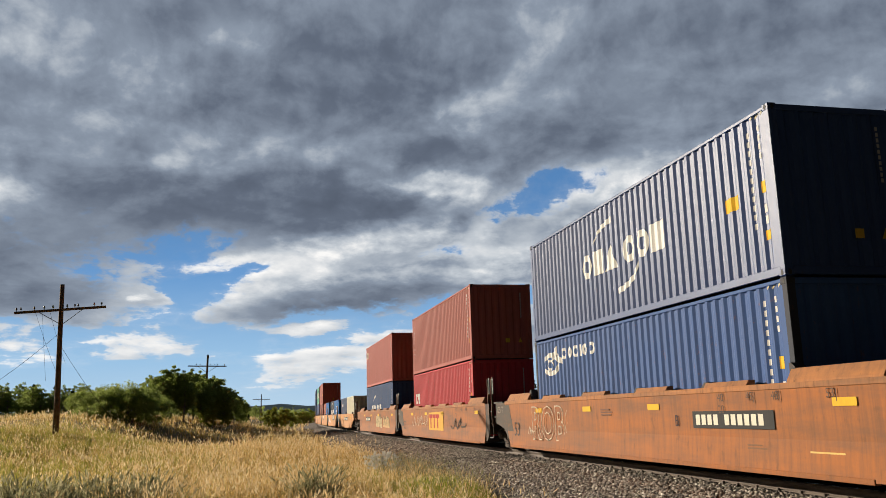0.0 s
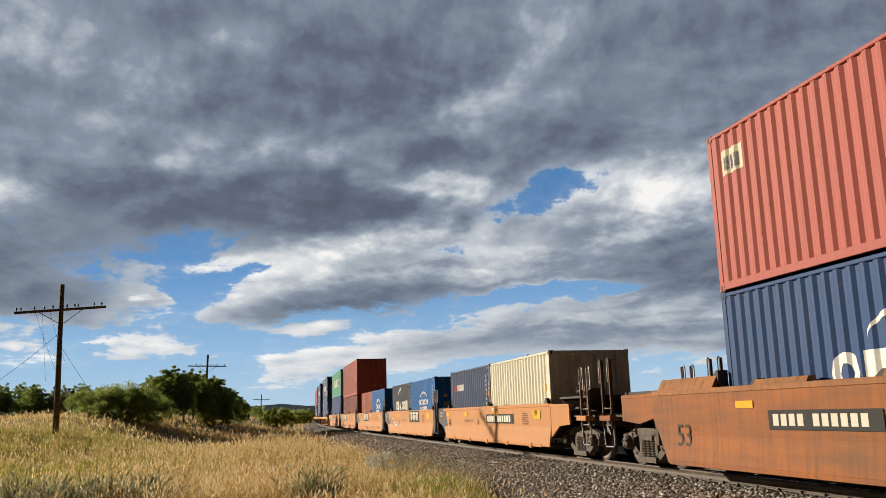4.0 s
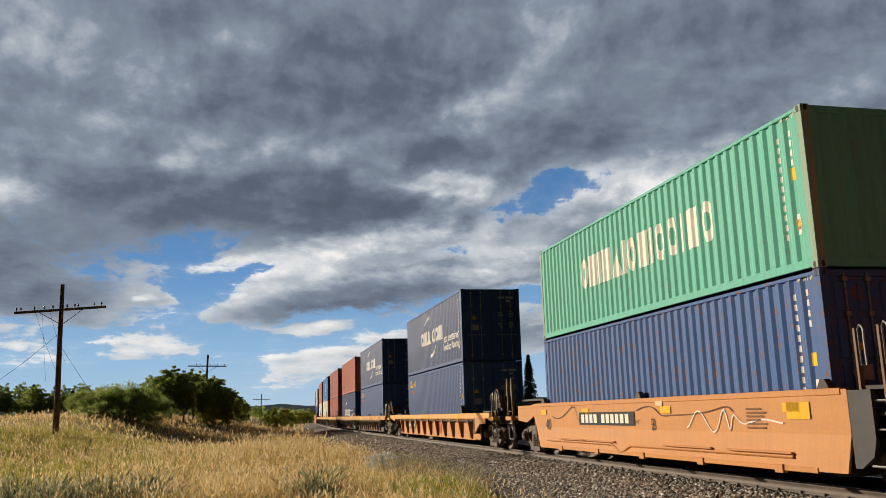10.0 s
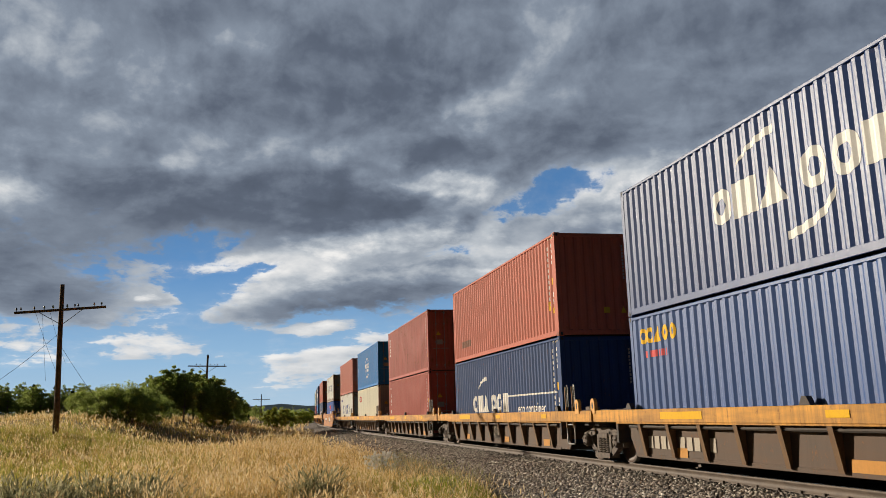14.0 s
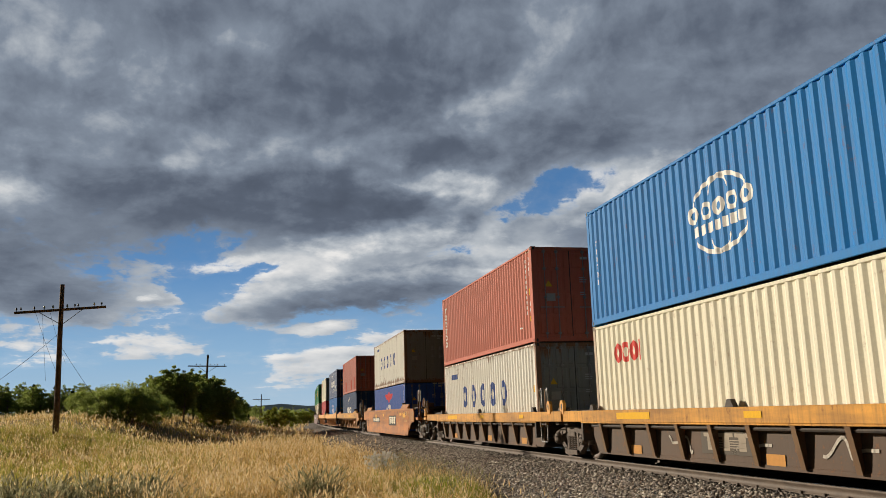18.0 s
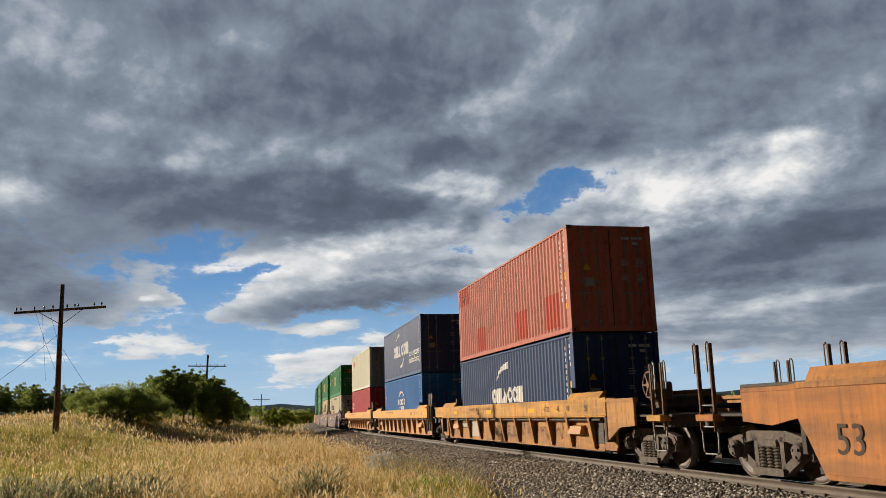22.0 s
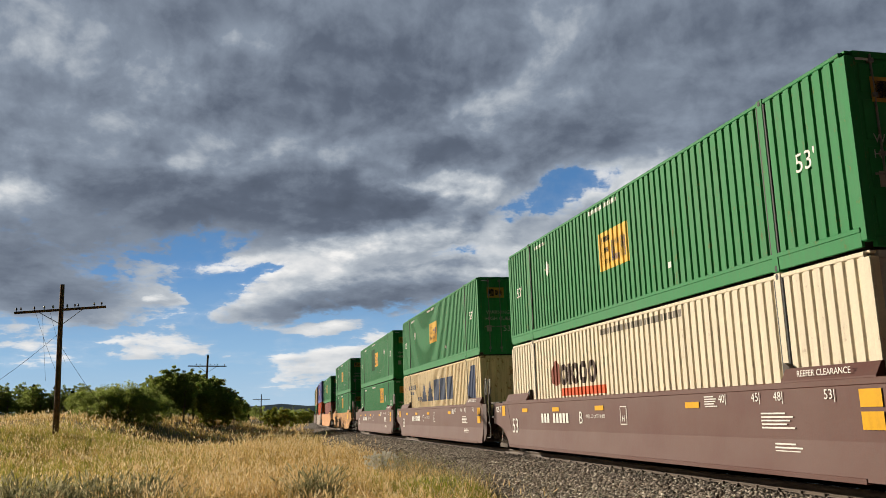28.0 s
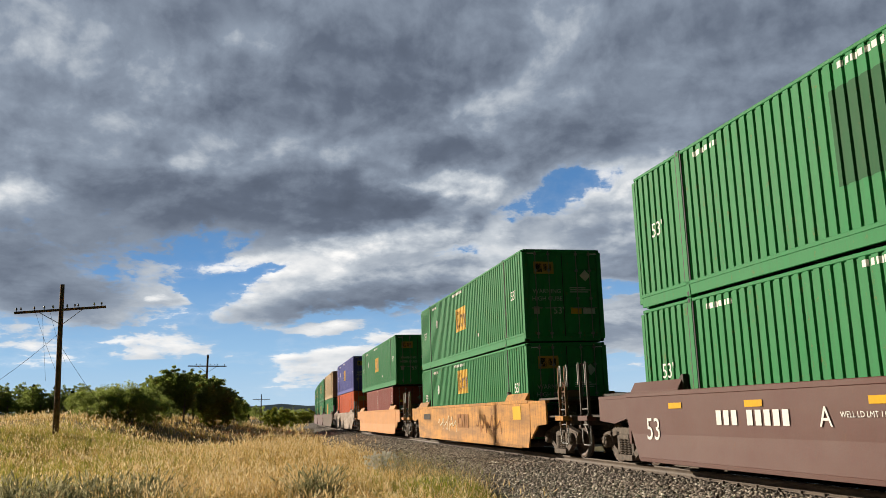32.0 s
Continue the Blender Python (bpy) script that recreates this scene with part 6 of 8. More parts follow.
def wells():
    """The cars under the boxes: ends and middle of each along the train."""
    lime = WHITE
    w53 = "smooth53"
    # three-unit set, weathered orange
    for a, b, c, ends, letter in ((7.6, 27.35, 17.6, ("joint", "joint"), "B"), (27.35, 46.65, 37.1, ("joint", "joint"), "C"), (46.65, 67.6, 56.2, ("joint", "free"), "A")):
        car = well_car(w53, a, b, c, OLDORANGE, (0.40, 0.16, 0.05), CAR_WORN, "weathered orange-brown long well car with graffiti", ends, (0.060, 0.052, 0.045), True)
        if letter != "A":
            part("lettering", lettering("125 T", 0.30, MARK), car, (0.30, 0.25, 0.20), at=pose(-CARS[w53]["hw"] - 0.016, CARS[w53]["well"] / 2 + 0.75, 1.30, 0, 0, -90) @ pose(0, 0, 0, 90))
        for y in (-7.2, -1.5, 2.0, 5.5):
            on_side(car, w53, [rect(0, 0.5, 1.20, 1.32)], (0.72, 0.42, 0.02), "reflector", y)
        car_text(car, w53, "53", 0.58, 7.3, 0.70, (0.07, 0.05, 0.04))
        for txt, y in (("40", -4.3), ("20", -4.3), ("45|", -5.2), ("48|", -5.9), ("53|", -7.2)):
            car_text(car, w53, txt, 0.2, y, 1.38 if txt != "20" else 1.18, (0.10, 0.06, 0.04))
        on_side(car, w53, rows_of_bars(0, 1.25, 3, 0.7, 0.03, 0.03), (0.16, 0.08, 0.05), "small_print", 0.9)
        on_side(car, w53, rows_of_bars(0, 0.62, 4, 0.6, 0.025, 0.025), (0.20, 0.1, 0.05), "small_print", -5.0)
        if letter == "C":
            on_side(car, w53, [(0, 3.0, 0.26, 1.30, 0.24, 1.34)], (0.66, 0.36, 0.05), "owner_panel", 1.05)
            mark = []
            for m in range(3):
                mark += [rect(0.12 + 0.72 * m, 0.78 + 0.72 * m, 1.06, 1.22), rect(0.36 + 0.72 * m, 0.56 + 0.72 * m, 0.62, 1.06)]
            on_side(car, w53, mark, (0.40, 0.035, 0.025), "owner_mark", 1.05, 0.004)
            car_text(car, w53, "C", 0.36, 2.55, 0.86, (0.10, 0.06, 0.04))
            for i in range(5):
                scrawl(car, w53, 40 + i, 5.2 - i * 0.75, 4.2 - i * 0.75, 0.42, 1.30, (0.74, 0.62, 0.46), 26, 0.026, 1.2)
            for i in range(3):
                scrawl(car, w53, 50 + i, -3.3 - i * 0.6, -4.6 - i * 0.6, 0.35, 1.15, (0.10, 0.07, 0.05), 24, 0.06, 1.2)
        else:
            y = -3.3 if letter == "B" else 4.6
            on_side(car, w53, [rect(0, 2.5, 0.86, 1.16)], (0.03, 0.03, 0.03), "number_panel", y)
            on_side(car, w53, slabs(0.12, 0.92, 0.18, [0.14] * 4 + [-0.1] + [0.14] * 6, 0.06), (0.7, 0.66, 0.55), "number_bars", y, 0.004)
            if letter == "B":
                car_text(car, w53, "B", 0.3, -2.7, 0.98, (0.05, 0.03, 0.03))
                outlined(car, w53, "ROBOT", 1.22, 3.65, 0.86, (0.80, 0.70, 0.56), 0.95)
                scrawl(car, w53, 70, 6.2, 5.7, 0.5, 0.85, (0.74, 0.64, 0.5), 20, 0.03, 2.2)
                on_side(car, w53, [rect(0, 0.75, 0.42, 0.56)], (0.66, 0.45, 0.15), "label_plate", -6.6)
            else:
                bubbles(car, w53, 5, -0.7, -3.4, 0.36, 1.28, 5, (0.50, 0.38, 0.21), (0.04, 0.03, 0.025))
                bubbles(car, w53, 8, -3.85, -6.4, 0.30, 1.18, 4, (0.54, 0.34, 0.16), (0.06, 0.13, 0.08))
    # five-unit set of short wells, clean orange with grey ends
    w40 = "smooth40"
    for i, (a, b, c) in enumerate(((67.9, 85.2, 77.5), (85.2, 100.65, 92.9), (100.65, 116.05, 108.4), (116.05, 131.35, 123.75), (131.35, 148.45, 138.97))):
        car = well_car(w40, a, b, c, ORANGE, ORANGE, CAR_PAINT, "clean orange short well car with dark grey ends", ("free" if i == 0 else "joint", "free" if i == 4 else "joint"))
        for y in (5.9, 2.9, -1.2, -5.2):
            on_side(car, w40, [rect(0, 0.42, 1.13, 1.27)], (0.75, 0.42, 0.01), "reflector", y)
        on_side(car, w40, [rect(0, 0.55, 1.02, 1.27)], (0.75, 0.42, 0.01), "reflector", -5.3)
        car_text(car, w40, "40", 0.42, 5.35, 0.86, (0.06, 0.04, 0.03))
        letter = "AEDCB"[i]
        if i in (1, 2, 3):
            maker_plate(car, w40, (-0.85, 2.65, 2.65)[i - 1], 0.87, 2.6, 0.55)
        else:
            y = -0.2 if i == 0 else 3.1
            on_side(car, w40, [rect(0, 3.1, 0.88, 1.18)], (0.03, 0.03, 0.03), "number_panel", y)
            on_side(car, w40, slabs(0.15, 0.93, 0.20, [0.18] * 4 + [-0.12] + [0.18] * 6, 0.075), (0.72, 0.69, 0.6), "number_bars", y, 0.004)
        yl = (0.9, 2.2, -0.8, -0.3, -0.86)[i]
        car_text(car, w40, letter, 0.34, yl, 0.9, (0.06, 0.03, 0.02))
        car_text(car, w40, "LD LMT 123,900 PER UNIT", 0.12, yl + (1.3 if i == 0 else -1.2 if i == 1 else 1.3), 0.96, (0.10, 0.05, 0.03))
        on_side(car, w40, rows_of_bars(0, 1.2, 6, 0.6, 0.03, 0.03), (0.20, 0.09, 0.04), "small_print", -4.2)
        on_side(car, w40, [rect(0, 0.3, 1.28, 1.38)], (0.62, 0.5, 0.3), "plate", -0.9 if i == 0 else -1.0)
        if i in (2, 3, 4):
            for j in range(2):
                scrawl(car, w40, 120 + i * 4 + j, 5.0 - j * 5.0, 2.4 - j * 6.2, 0.85, 1.38, (0.14, 0.07, 0.04), 40, 0.022, 1.4)
            def pipes():
                mb = MB()
                mb.tube([(0, 5.4, 0.46), (0, 1.2, 0.46), (0, 0.7, 0.3), (0, 0.2, 0.46), (0, -5.4, 0.46)], 0.028, 6)
                for y in (3.5, -2.2, 1.9, -4.5):
                    mb.bar(-0.04, 0.10, y - 0.9, y + 0.9, 0.50, 0.53, 0.005)
                return mb.mesh("brake_rigging", CAR_PAINT)
            part("brake_rigging", cached("rigging", pipes), car, (0.5, 0.2, 0.045), at=pose(-1.50, 0, 0.0))
        if i == 1:
            for j in range(3):
                scrawl(car, w40, 140 + j, 5.2 - 0.5 * j, 2.6 - 0.3 * j, 0.35, 1.25 - 0.2 * j, (0.78, 0.74, 0.68), 44, 0.055, 2.6)
        if i == 4:
            scrawl(car, w40, 150, -2.4, -5.0, 0.78, 1.2, (0.75, 0.7, 0.62), 44, 0.028, 4.0)
        # plate with the axle load at the near joint
        if i < 4:
            part("lettering", lettering("125 T", 0.26, MARK), car, (0.75, 0.74, 0.70), at=pose(-CARS[w40]["hw"] - 0.024, CARS[w40]["well"] / 2 + 0.42, 1.20, 0, 0, -90) @ pose(0, 0, 0, 90))
    # single long ribbed well
    r53, r40 = "rib53", "rib40"
    car = well_car("riblow53", 148.9, 172.2, 160.5, ORANGE, YSILL, CAR_PAINT, "orange long well car with ribbed sides", ("free", "free"))
    riblow_marks(car)
    # five-unit set, yellow sills over dark ribbed sides
    spots = ((172.7, 190.4, 182.2), (190.4, 207.2, 198.65), (207.2, 224.4, 215.7), (224.4, 241.3, 233.1), (241.3, 259.0, 249.5))
    for i, (a, b, c) in enumerate(spots):
        car = well_car(r40, a, b, c, DARKBODY, YSILL, CAR_WORN, "dusty brown short well car with a yellow sill and slanted ribs", ("free" if i == 0 else "joint", "free" if i == 4 else "joint"))
        for y, w in ((4.2, 0.4), (-0.75, 0.9), (-2.05, 0.85)) if i == 0 else ((4.2, 0.5), (-0.8, 0.5), (-4.6, 0.5)):
            on_side(car, r40, [rect(0, w, 0.28, 0.46)], (0.50, 0.24, 0.06), "worn_patch", y)
        part("reflector", decal_mesh([rect(0, 1.6, 1.02, 1.16), rect(5, 5.5, 1.04, 1.15), rect(9.5, 9.9, 1.04, 1.15)], 20, None, MARK), car, (0.72, 0.40, 0.01), at=pose(-1.506, -5.6 + 10, 0, 0, 0, -90))
        if i in (1, 3):
            maker_plate(car, r40, 1.2, 0.40, 1.7, 0.42, (0.10, 0.085, 0.07), (0.33, 0.28, 0.22))
        if i == 0:
            on_side(car, r40, slabs(0, 0.42, 0.25, [0.2] * 4 + [-0.12] + [0.2] * 5, 0.08), (0.42, 0.37, 0.3), "number_bars", 5.4)
        if i in (2, 3):
            for j in range(3):
                scrawl(car, r40, 160 + i * 3 + j, 2.5 - 2.4 * j, 1.5 - 2.4 * j, 0.35, 0.8, (0.5, 0.46, 0.4), 20, 0.05, 1.6)
        for sy in (-1, 1):
            def lug():
                mb = MB()
                mb.prism([(-0.12, 1.15), (0.12, 1.15), (0.12, 1.42), (0.06, 1.50), (-0.06, 1.50), (-0.12, 1.42)], -0.06, 0.02, 0)
                return mb.mesh("lifting_lug", CAR_PAINT)
            # the eye of the lug: a dark disc painted for its shaded opening
            def lug_hole():
                mb = MB()
                mb.prism([(0.04 * math.cos(t * 0.524), 1.34 + 0.08 * math.sin(t * 0.524)) for t in range(12)], -0.064, -0.06, 0)
                return mb.mesh("lug_hole", RUBBER)
            end = -(c - a) + 0.45 if sy < 0 else (b - c) - 0.45
            lg = part("lifting_lug", cached("lug", lug), car, YSILL, at=pose(-1.46, end, 0))
            part("lug_hole", cached("lughole", lug_hole), lg)
    # single weathered long well
    car = well_car(w53, 259.6, 283.2, 271.5, (0.46, 0.165, 0.033), (0.48, 0.20, 0.05), CAR_WORN, "weathered orange long well car", ("free", "free"))
    maker_plate(car, w53, -1.98, 0.66, 2.7, 0.55)
    on_side(car, w53, [rect(0, 3.1, 0.82, 1.12)], (0.03, 0.03, 0.03), "number_panel", 4.8)
    on_side(car, w53, slabs(0.15, 0.87, 0.20, [0.18] * 4 + [-0.12] + [0.18] * 6, 0.075), (0.7, 0.66, 0.55), "number_bars", 4.8, 0.004)
    car_text(car, w53, "53", 0.62, 7.4, 0.72, (0.06, 0.04, 0.03))
    on_side(car, w53, [rect(0, 0.5, 0.9, 1.3), rect(3.3, 3.75, 1.18, 1.32), rect(9.5, 10.2, 1.2, 1.34), rect(10.6, 11.4, 1.1, 1.34)], (0.68, 0.36, 0.05), "label_plate", 3.7)
    for txt, y in (("40|", -4.1), ("45|", -5.2), ("48|", -5.8), ("53|", -7.2), ("GWF13", -3.4)):
        car_text(car, w53, txt, 0.2, y, 1.36 if txt != "GWF13" else 0.42, (0.07, 0.05, 0.04))
    for y, z, w, h in ((-7.6, 1.2, 0.7, 0.2), (-8.5, 1.15, 0.25, 0.25), (-6.6, 1.02, 0.5, 0.12), (-5.0, 0.72, 0.35, 0.12), (-7.4, 0.86, 0.9, 0.1), (-6.2, 0.40, 0.3, 0.12), (-7.3, 0.36, 0.6, 0.16), (0.2, 1.0, 0.9, 0.1), (-9.3, 0.92, 0.85, 0.5)):
        on_side(car, w53, [rect(0, w, z, z + h)], (0.50, 0.27, 0.09) if w < 0.8 else (0.42, 0.2, 0.06), "label_plate", y)
        on_side(car, w53, rows_of_bars(0.04, z + h - 0.03, max(1, int(h / 0.06)), w * 0.85, 0.022, 0.03), (0.10, 0.06, 0.04), "small_print", y, 0.003)
    # three long ribbed wells
    for i, (a, b, c) in enumerate(((283.8, 305.4, 295.4), (305.4, 325.3, 315.4), (325.3, 347.0, 335.25))):
        car = well_car(r53, a, b, c, (0.50, 0.23, 0.065), YSILL, CAR_WORN if i == 0 else CAR_PAINT, "orange long well car with ribbed sides and stencilled sill", ("free" if i == 0 else "joint", "free" if i == 2 else "joint"))
        rib53_marks(car, i == 0)
        car_text(car, r53, "52,900 LBS MAX GROSS WT FOR 20 FT CONTAINER", 0.12, 2.4, 1.36, (0.10, 0.06, 0.03), True)
    # brown three-unit set
    for i, (a, b, c) in enumerate(((347.6, 369.55, 359.7), (369.55, 389.1, 379.4), (389.1, 410.9, 399.4))):
        car = well_car(w53, a, b, c, BROWN, BROWN, CAR_PAINT, "clean dark-brown long well car with white stencils", ("free" if i == 0 else "joint", "free" if i == 2 else "joint"), grey=BROWN)
        for y in (6.6, 4.0, 1.1, -3.2):
            on_side(car, w53, [rect(0, 0.5, 1.22, 1.33)], (0.72, 0.38, 0.01), "reflector", y)
        on_side(car, w53, [rect(0, 0.42, 1.18, 1.42), rect(0, 0.42, 0.88, 1.12)], (0.72, 0.38, 0.01), "reflector", -7.9)
        on_side(car, w53, slabs(0, 0.92, 0.25, [0.16] * 3 + [-0.14] + [0.16] * 5, 0.08), WHITE, "number_bars", 4.9)
        car_text(car, w53, "BCA"[i], 0.42, 2.0, 1.04, WHITE)
        if i < 2:
            part("lettering", lettering("125 T", 0.26, MARK), car, WHITE, at=pose(-CARS[w53]["hw"] - 0.012, CARS[w53]["well"] / 2 + 0.75, 1.32, 0, 0, -90) @ pose(0, 0, 0, 90))
            part("reflector", decal_mesh([rect(0, 0.32, 1.12, 1.44)], 2, None, MARK), car, (0.72, 0.38, 0.01), at=pose(-CARS[w53]["hw"] - 0.012, CARS[w53]["well"] / 2 + 0.35, 0, 0, 0, -90))
        car_text(car, w53, "53", 0.62, 7.3, 0.80, WHITE)
        car_text(car, w53, "WELL LD LMT 118,000", 0.12, 1.1, 1.08, WHITE)
        on_side(car, w53, [rect(0, 0.33, 0.90, 0.92), rect(0, 0.33, 1.28, 1.30), rect(0, 0.02, 0.9, 1.3), rect(0.31, 0.33, 0.9, 1.3)], WHITE, "plate_outline", -0.3)
        car_text(car, w53, "H", 0.2, -0.46, 1.03, WHITE)
        for txt, y in (("40|", -4.5), ("45|", -5.5), ("48|", -6.1), ("53|", -7.3)):
            car_text(car, w53, txt, 0.2, y, 1.36, WHITE)
        on_side(car, w53, rows_of_bars(0, 1.42, 5, 0.45, 0.02, 0.022) , WHITE, "small_print", -3.9)
        on_side(car, w53, rows_of_bars(0, 1.12, 5, 0.9, 0.025, 0.03), WHITE, "small_print", -5.6)
        on_side(car, w53, rows_of_bars(0, 0.66, 3, 0.75, 0.025, 0.03), WHITE, "small_print", -5.9)
        part("lettering", lettering("REEFER CLEARANCE", 0.13, MARK), car, WHITE, at=pose(-CARS[w53]["hw"] - 0.012, -7.2, 1.68, 0, 0, -90) @ pose(0, 0, 0, 86))
    # orange and darker single cars behind
    for a, b, c, col, cpaint, text in ((411.3, 434.6, 423.1, (0.60, 0.28, 0.055), CAR_WORN, "yellow-orange long well car with sprayed letters"), (435.0, 458.6, 447.0, (0.55, 0.23, 0.05), CAR_PAINT, "plain orange long well car"), (459.0, 480.8, 469.6, (0.42, 0.34, 0.28), CAR_WORN, "pale faded long well car"),
                                        (481.0, 502.2, 492.8, DARKBODY, CAR_WORN, "dusty dark-brown long well car"), (502.2, 521.6, 511.7, BROWN, CAR_PAINT, "plain brown long well car"), (521.6, 542.5, 531.7, BROWN, CAR_PAINT, "plain brown long well car"), (542.5, 563.0, 553.0, BROWN, CAR_PAINT, "plain brown long well car")):
        car = well_car(w53, a, b, c, col, col, cpaint, text, ("free", "free"))
        if c < 440:
            for j in range(4):
                scrawl(car, w53, 200 + j, 3.8 - 0.8 * j, 2.9 - 0.8 * j, 0.4, 1.2, (0.75, 0.68, 0.5), 20, 0.06, 1.6)
                scrawl(car, w53, 210 + j, -2.5 - 0.8 * j, -3.3 - 0.8 * j, 0.4, 1.25, (0.25, 0.1, 0.03), 20, 0.05, 1.6)
            on_side(car, w53, slabs(0, 0.7, 0.5, [0.5, 0.5, 0.5], 0.1), (0.3, 0.13, 0.04), "owner_mark", 0.3)
            on_side(car, w53, [rect(0, 0.8, 1.0, 1.4)], (0.72, 0.42, 0.02), "reflector", -7.0)
            on_side(car, w53, [rect(0, 1.5, 1.0, 1.25)], (0.05, 0.04, 0.03), "number_panel", 7.0)
        # trucks: shared under the joints of a set, one at each free end
    for S in (27.0, 46.3, 85.05, 100.65, 116.05, 131.35, 190.4, 207.2, 224.4, 241.3, 305.4, 325.3, 369.55, 389.1):
        truck(S)
    for S in (8.2, 65.9, 69.7, 146.5, 150.9, 170.4, 174.4, 257.3, 261.5, 281.4, 285.7, 345.2, 349.8, 409.0, 413.1, 432.8, 436.9, 456.7, 460.9, 479.2, 482.7, 502.2, 521.6, 542.5):
        truck(S)


def bracket(car, y, z, paint, color):
    """A slanted box welded between two ribs."""
    def flat():
        mb = MB()
        mb.prism([(0.0, 0.0), (-0.17, 0.03), (-0.12, 0.22), (0.0, 0.25)], -0.42, 0.42, 1)
        return mb.mesh("bracket_box", paint)
    part("bracket_box", cached(("bracket", paint.name), flat), car, color, at=pose(-1.28, y, z))


def riblow_marks(car):
    """Stencils and worn plates between the ribs of the low single car."""
    r = "riblow53"
    ink = (0.08, 0.05, 0.03)
    car_text(car, r, "53", 0.46, 2.0, 0.70, ink)
    on_side(car, r, [rect(0, 2.1, 0.58, 0.84)], (0.10, 0.085, 0.07), "number_panel", 6.0)
    on_side(car, r, slabs(0.12, 0.62, 0.18, [0.13] * 4 + [-0.1] + [0.13] * 6, 0.05), (0.62, 0.58, 0.5), "number_bars", 6.0, 0.004)
    car_text(car, r, "H", 0.16, 3.68, 0.66, ink)
    car_text(car, r, "LD LMT 165,700", 0.11, 3.0, 0.62, ink)
    on_side(car, r, [(0.0, 0.45, 0.42, 0.92, 0.42, 0.92), (0.45, 1.35, 0.76, 0.92, 0.76, 0.92), (0.55, 0.78, 0.42, 0.76, 0.42, 0.76), (1.0, 1.2, 0.42, 0.76, 0.42, 0.76)], (0.50, 0.10, 0.035), "owner_mark", -0.9)
    on_side(car, r, [rect(0, 0.5, 0.5, 0.86)], (0.10, 0.09, 0.08), "dark_panel", -3.9)
    on_side(car, r, rows_of_bars(0.05, 0.83, 5, 0.4, 0.025, 0.03), (0.4, 0.36, 0.3), "small_print", -3.9, 0.004)
    for y, w in ((4.4, 0.7), (0.6, 1.0), (-5.6, 0.8)):
        part("reflector", decal_mesh([rect(0, w, 1.07, 1.20)], 4, None, MARK), car, (0.74, 0.40, 0.01), at=pose(-1.506, y, 0, 0, 0, -90))
    for y in (6.9, 4.9, 1.2, -5.3):
        on_side(car, r, [rect(0, 0.02, 0.40, 0.75), rect(0, 0.4, 0.73, 0.75), rect(0.4, 0.42, 0.40, 0.75)], (0.30, 0.13, 0.03), "panel_weld", y)
    scrawl(car, r, 251, 3.5, 2.6, 1.08, 1.20, (0.14, 0.08, 0.04), 30, 0.015, 4)
    on_side(car, r, rows_of_bars(0, 0.9, 2, 0.7, 0.03, 0.03), (0.22, 0.1, 0.05), "small_print", 0.9)


def rib53_marks(car, worn):
    r53 = "rib53"
    for y in (6.3, 1.5, -3.0):
        part("reflector", decal_mesh([rect(0, 0.6, 1.20, 1.32)], 20, None, MARK), car, (0.74, 0.40, 0.01), at=pose(-1.506, y, 0, 0, 0, -90))
    for txt, y in (("40/20", -4.6), ("45", -5.5), ("48", -6.2), ("53", -7.4)):
        car_text(car, r53, txt, 0.2, y, 1.28, (0.08, 0.05, 0.03), True)
    car_text(car, r53, "53", 0.4, 5.6 if not worn else 2.9, 0.72, (0.08, 0.05, 0.03))
    maker_plate(car, r53, 0.9, 0.48, 2.0, 0.48, (0.16, 0.10, 0.06), (0.40, 0.20, 0.08))
    on_side(car, r53, rows_of_bars(0, 0.95, 6, 0.6, 0.03, 0.03), (0.22, 0.1, 0.05), "small_print", -2.2)
    for y in (-7.15, 7.9):
        on_side(car, r53, [rect(0, 0.75, 0.44, 0.98)], (0.10, 0.085, 0.075), "dark_panel", y)
        scrawl(car, r53, int(260 + y), y - 0.05, y - 0.7, 0.5, 0.9, (0.5, 0.46, 0.4), 20, 0.015, 2.6)
    for y in (-6.35, 6.35):
        bracket(car, y, 0.62, CAR_PAINT, (0.50, 0.23, 0.065))
    if worn:
        on_side(car, r53, [rect(0, 1.5, 0.68, 0.90)], (0.10, 0.06, 0.04), "number_panel", 6.6)
        on_side(car, r53, slabs(0.1, 0.72, 0.13, [0.1] * 3 + [-0.1] + [0.1] * 6, 0.05), (0.6, 0.56, 0.45), "number_bars", 6.6, 0.004)
        on_side(car, r53, [rect(0, 1.0, 0.4, 1.05)], (0.5, 0.42, 0.36), "pale_patch", 4.3)
        for j in range(6):
            scrawl(car, r53, 230 + j, 1.0 - 1.1 * j, 0.2 - 1.1 * j, 0.4, 1.0, (0.24, 0.13, 0.07), 22, 0.03, 2.2)
    scrawl(car, r53, 250, 3.5, 1.0, 1.18, 1.42, (0.14, 0.08, 0.04), 40, 0.02, 5)


wells()


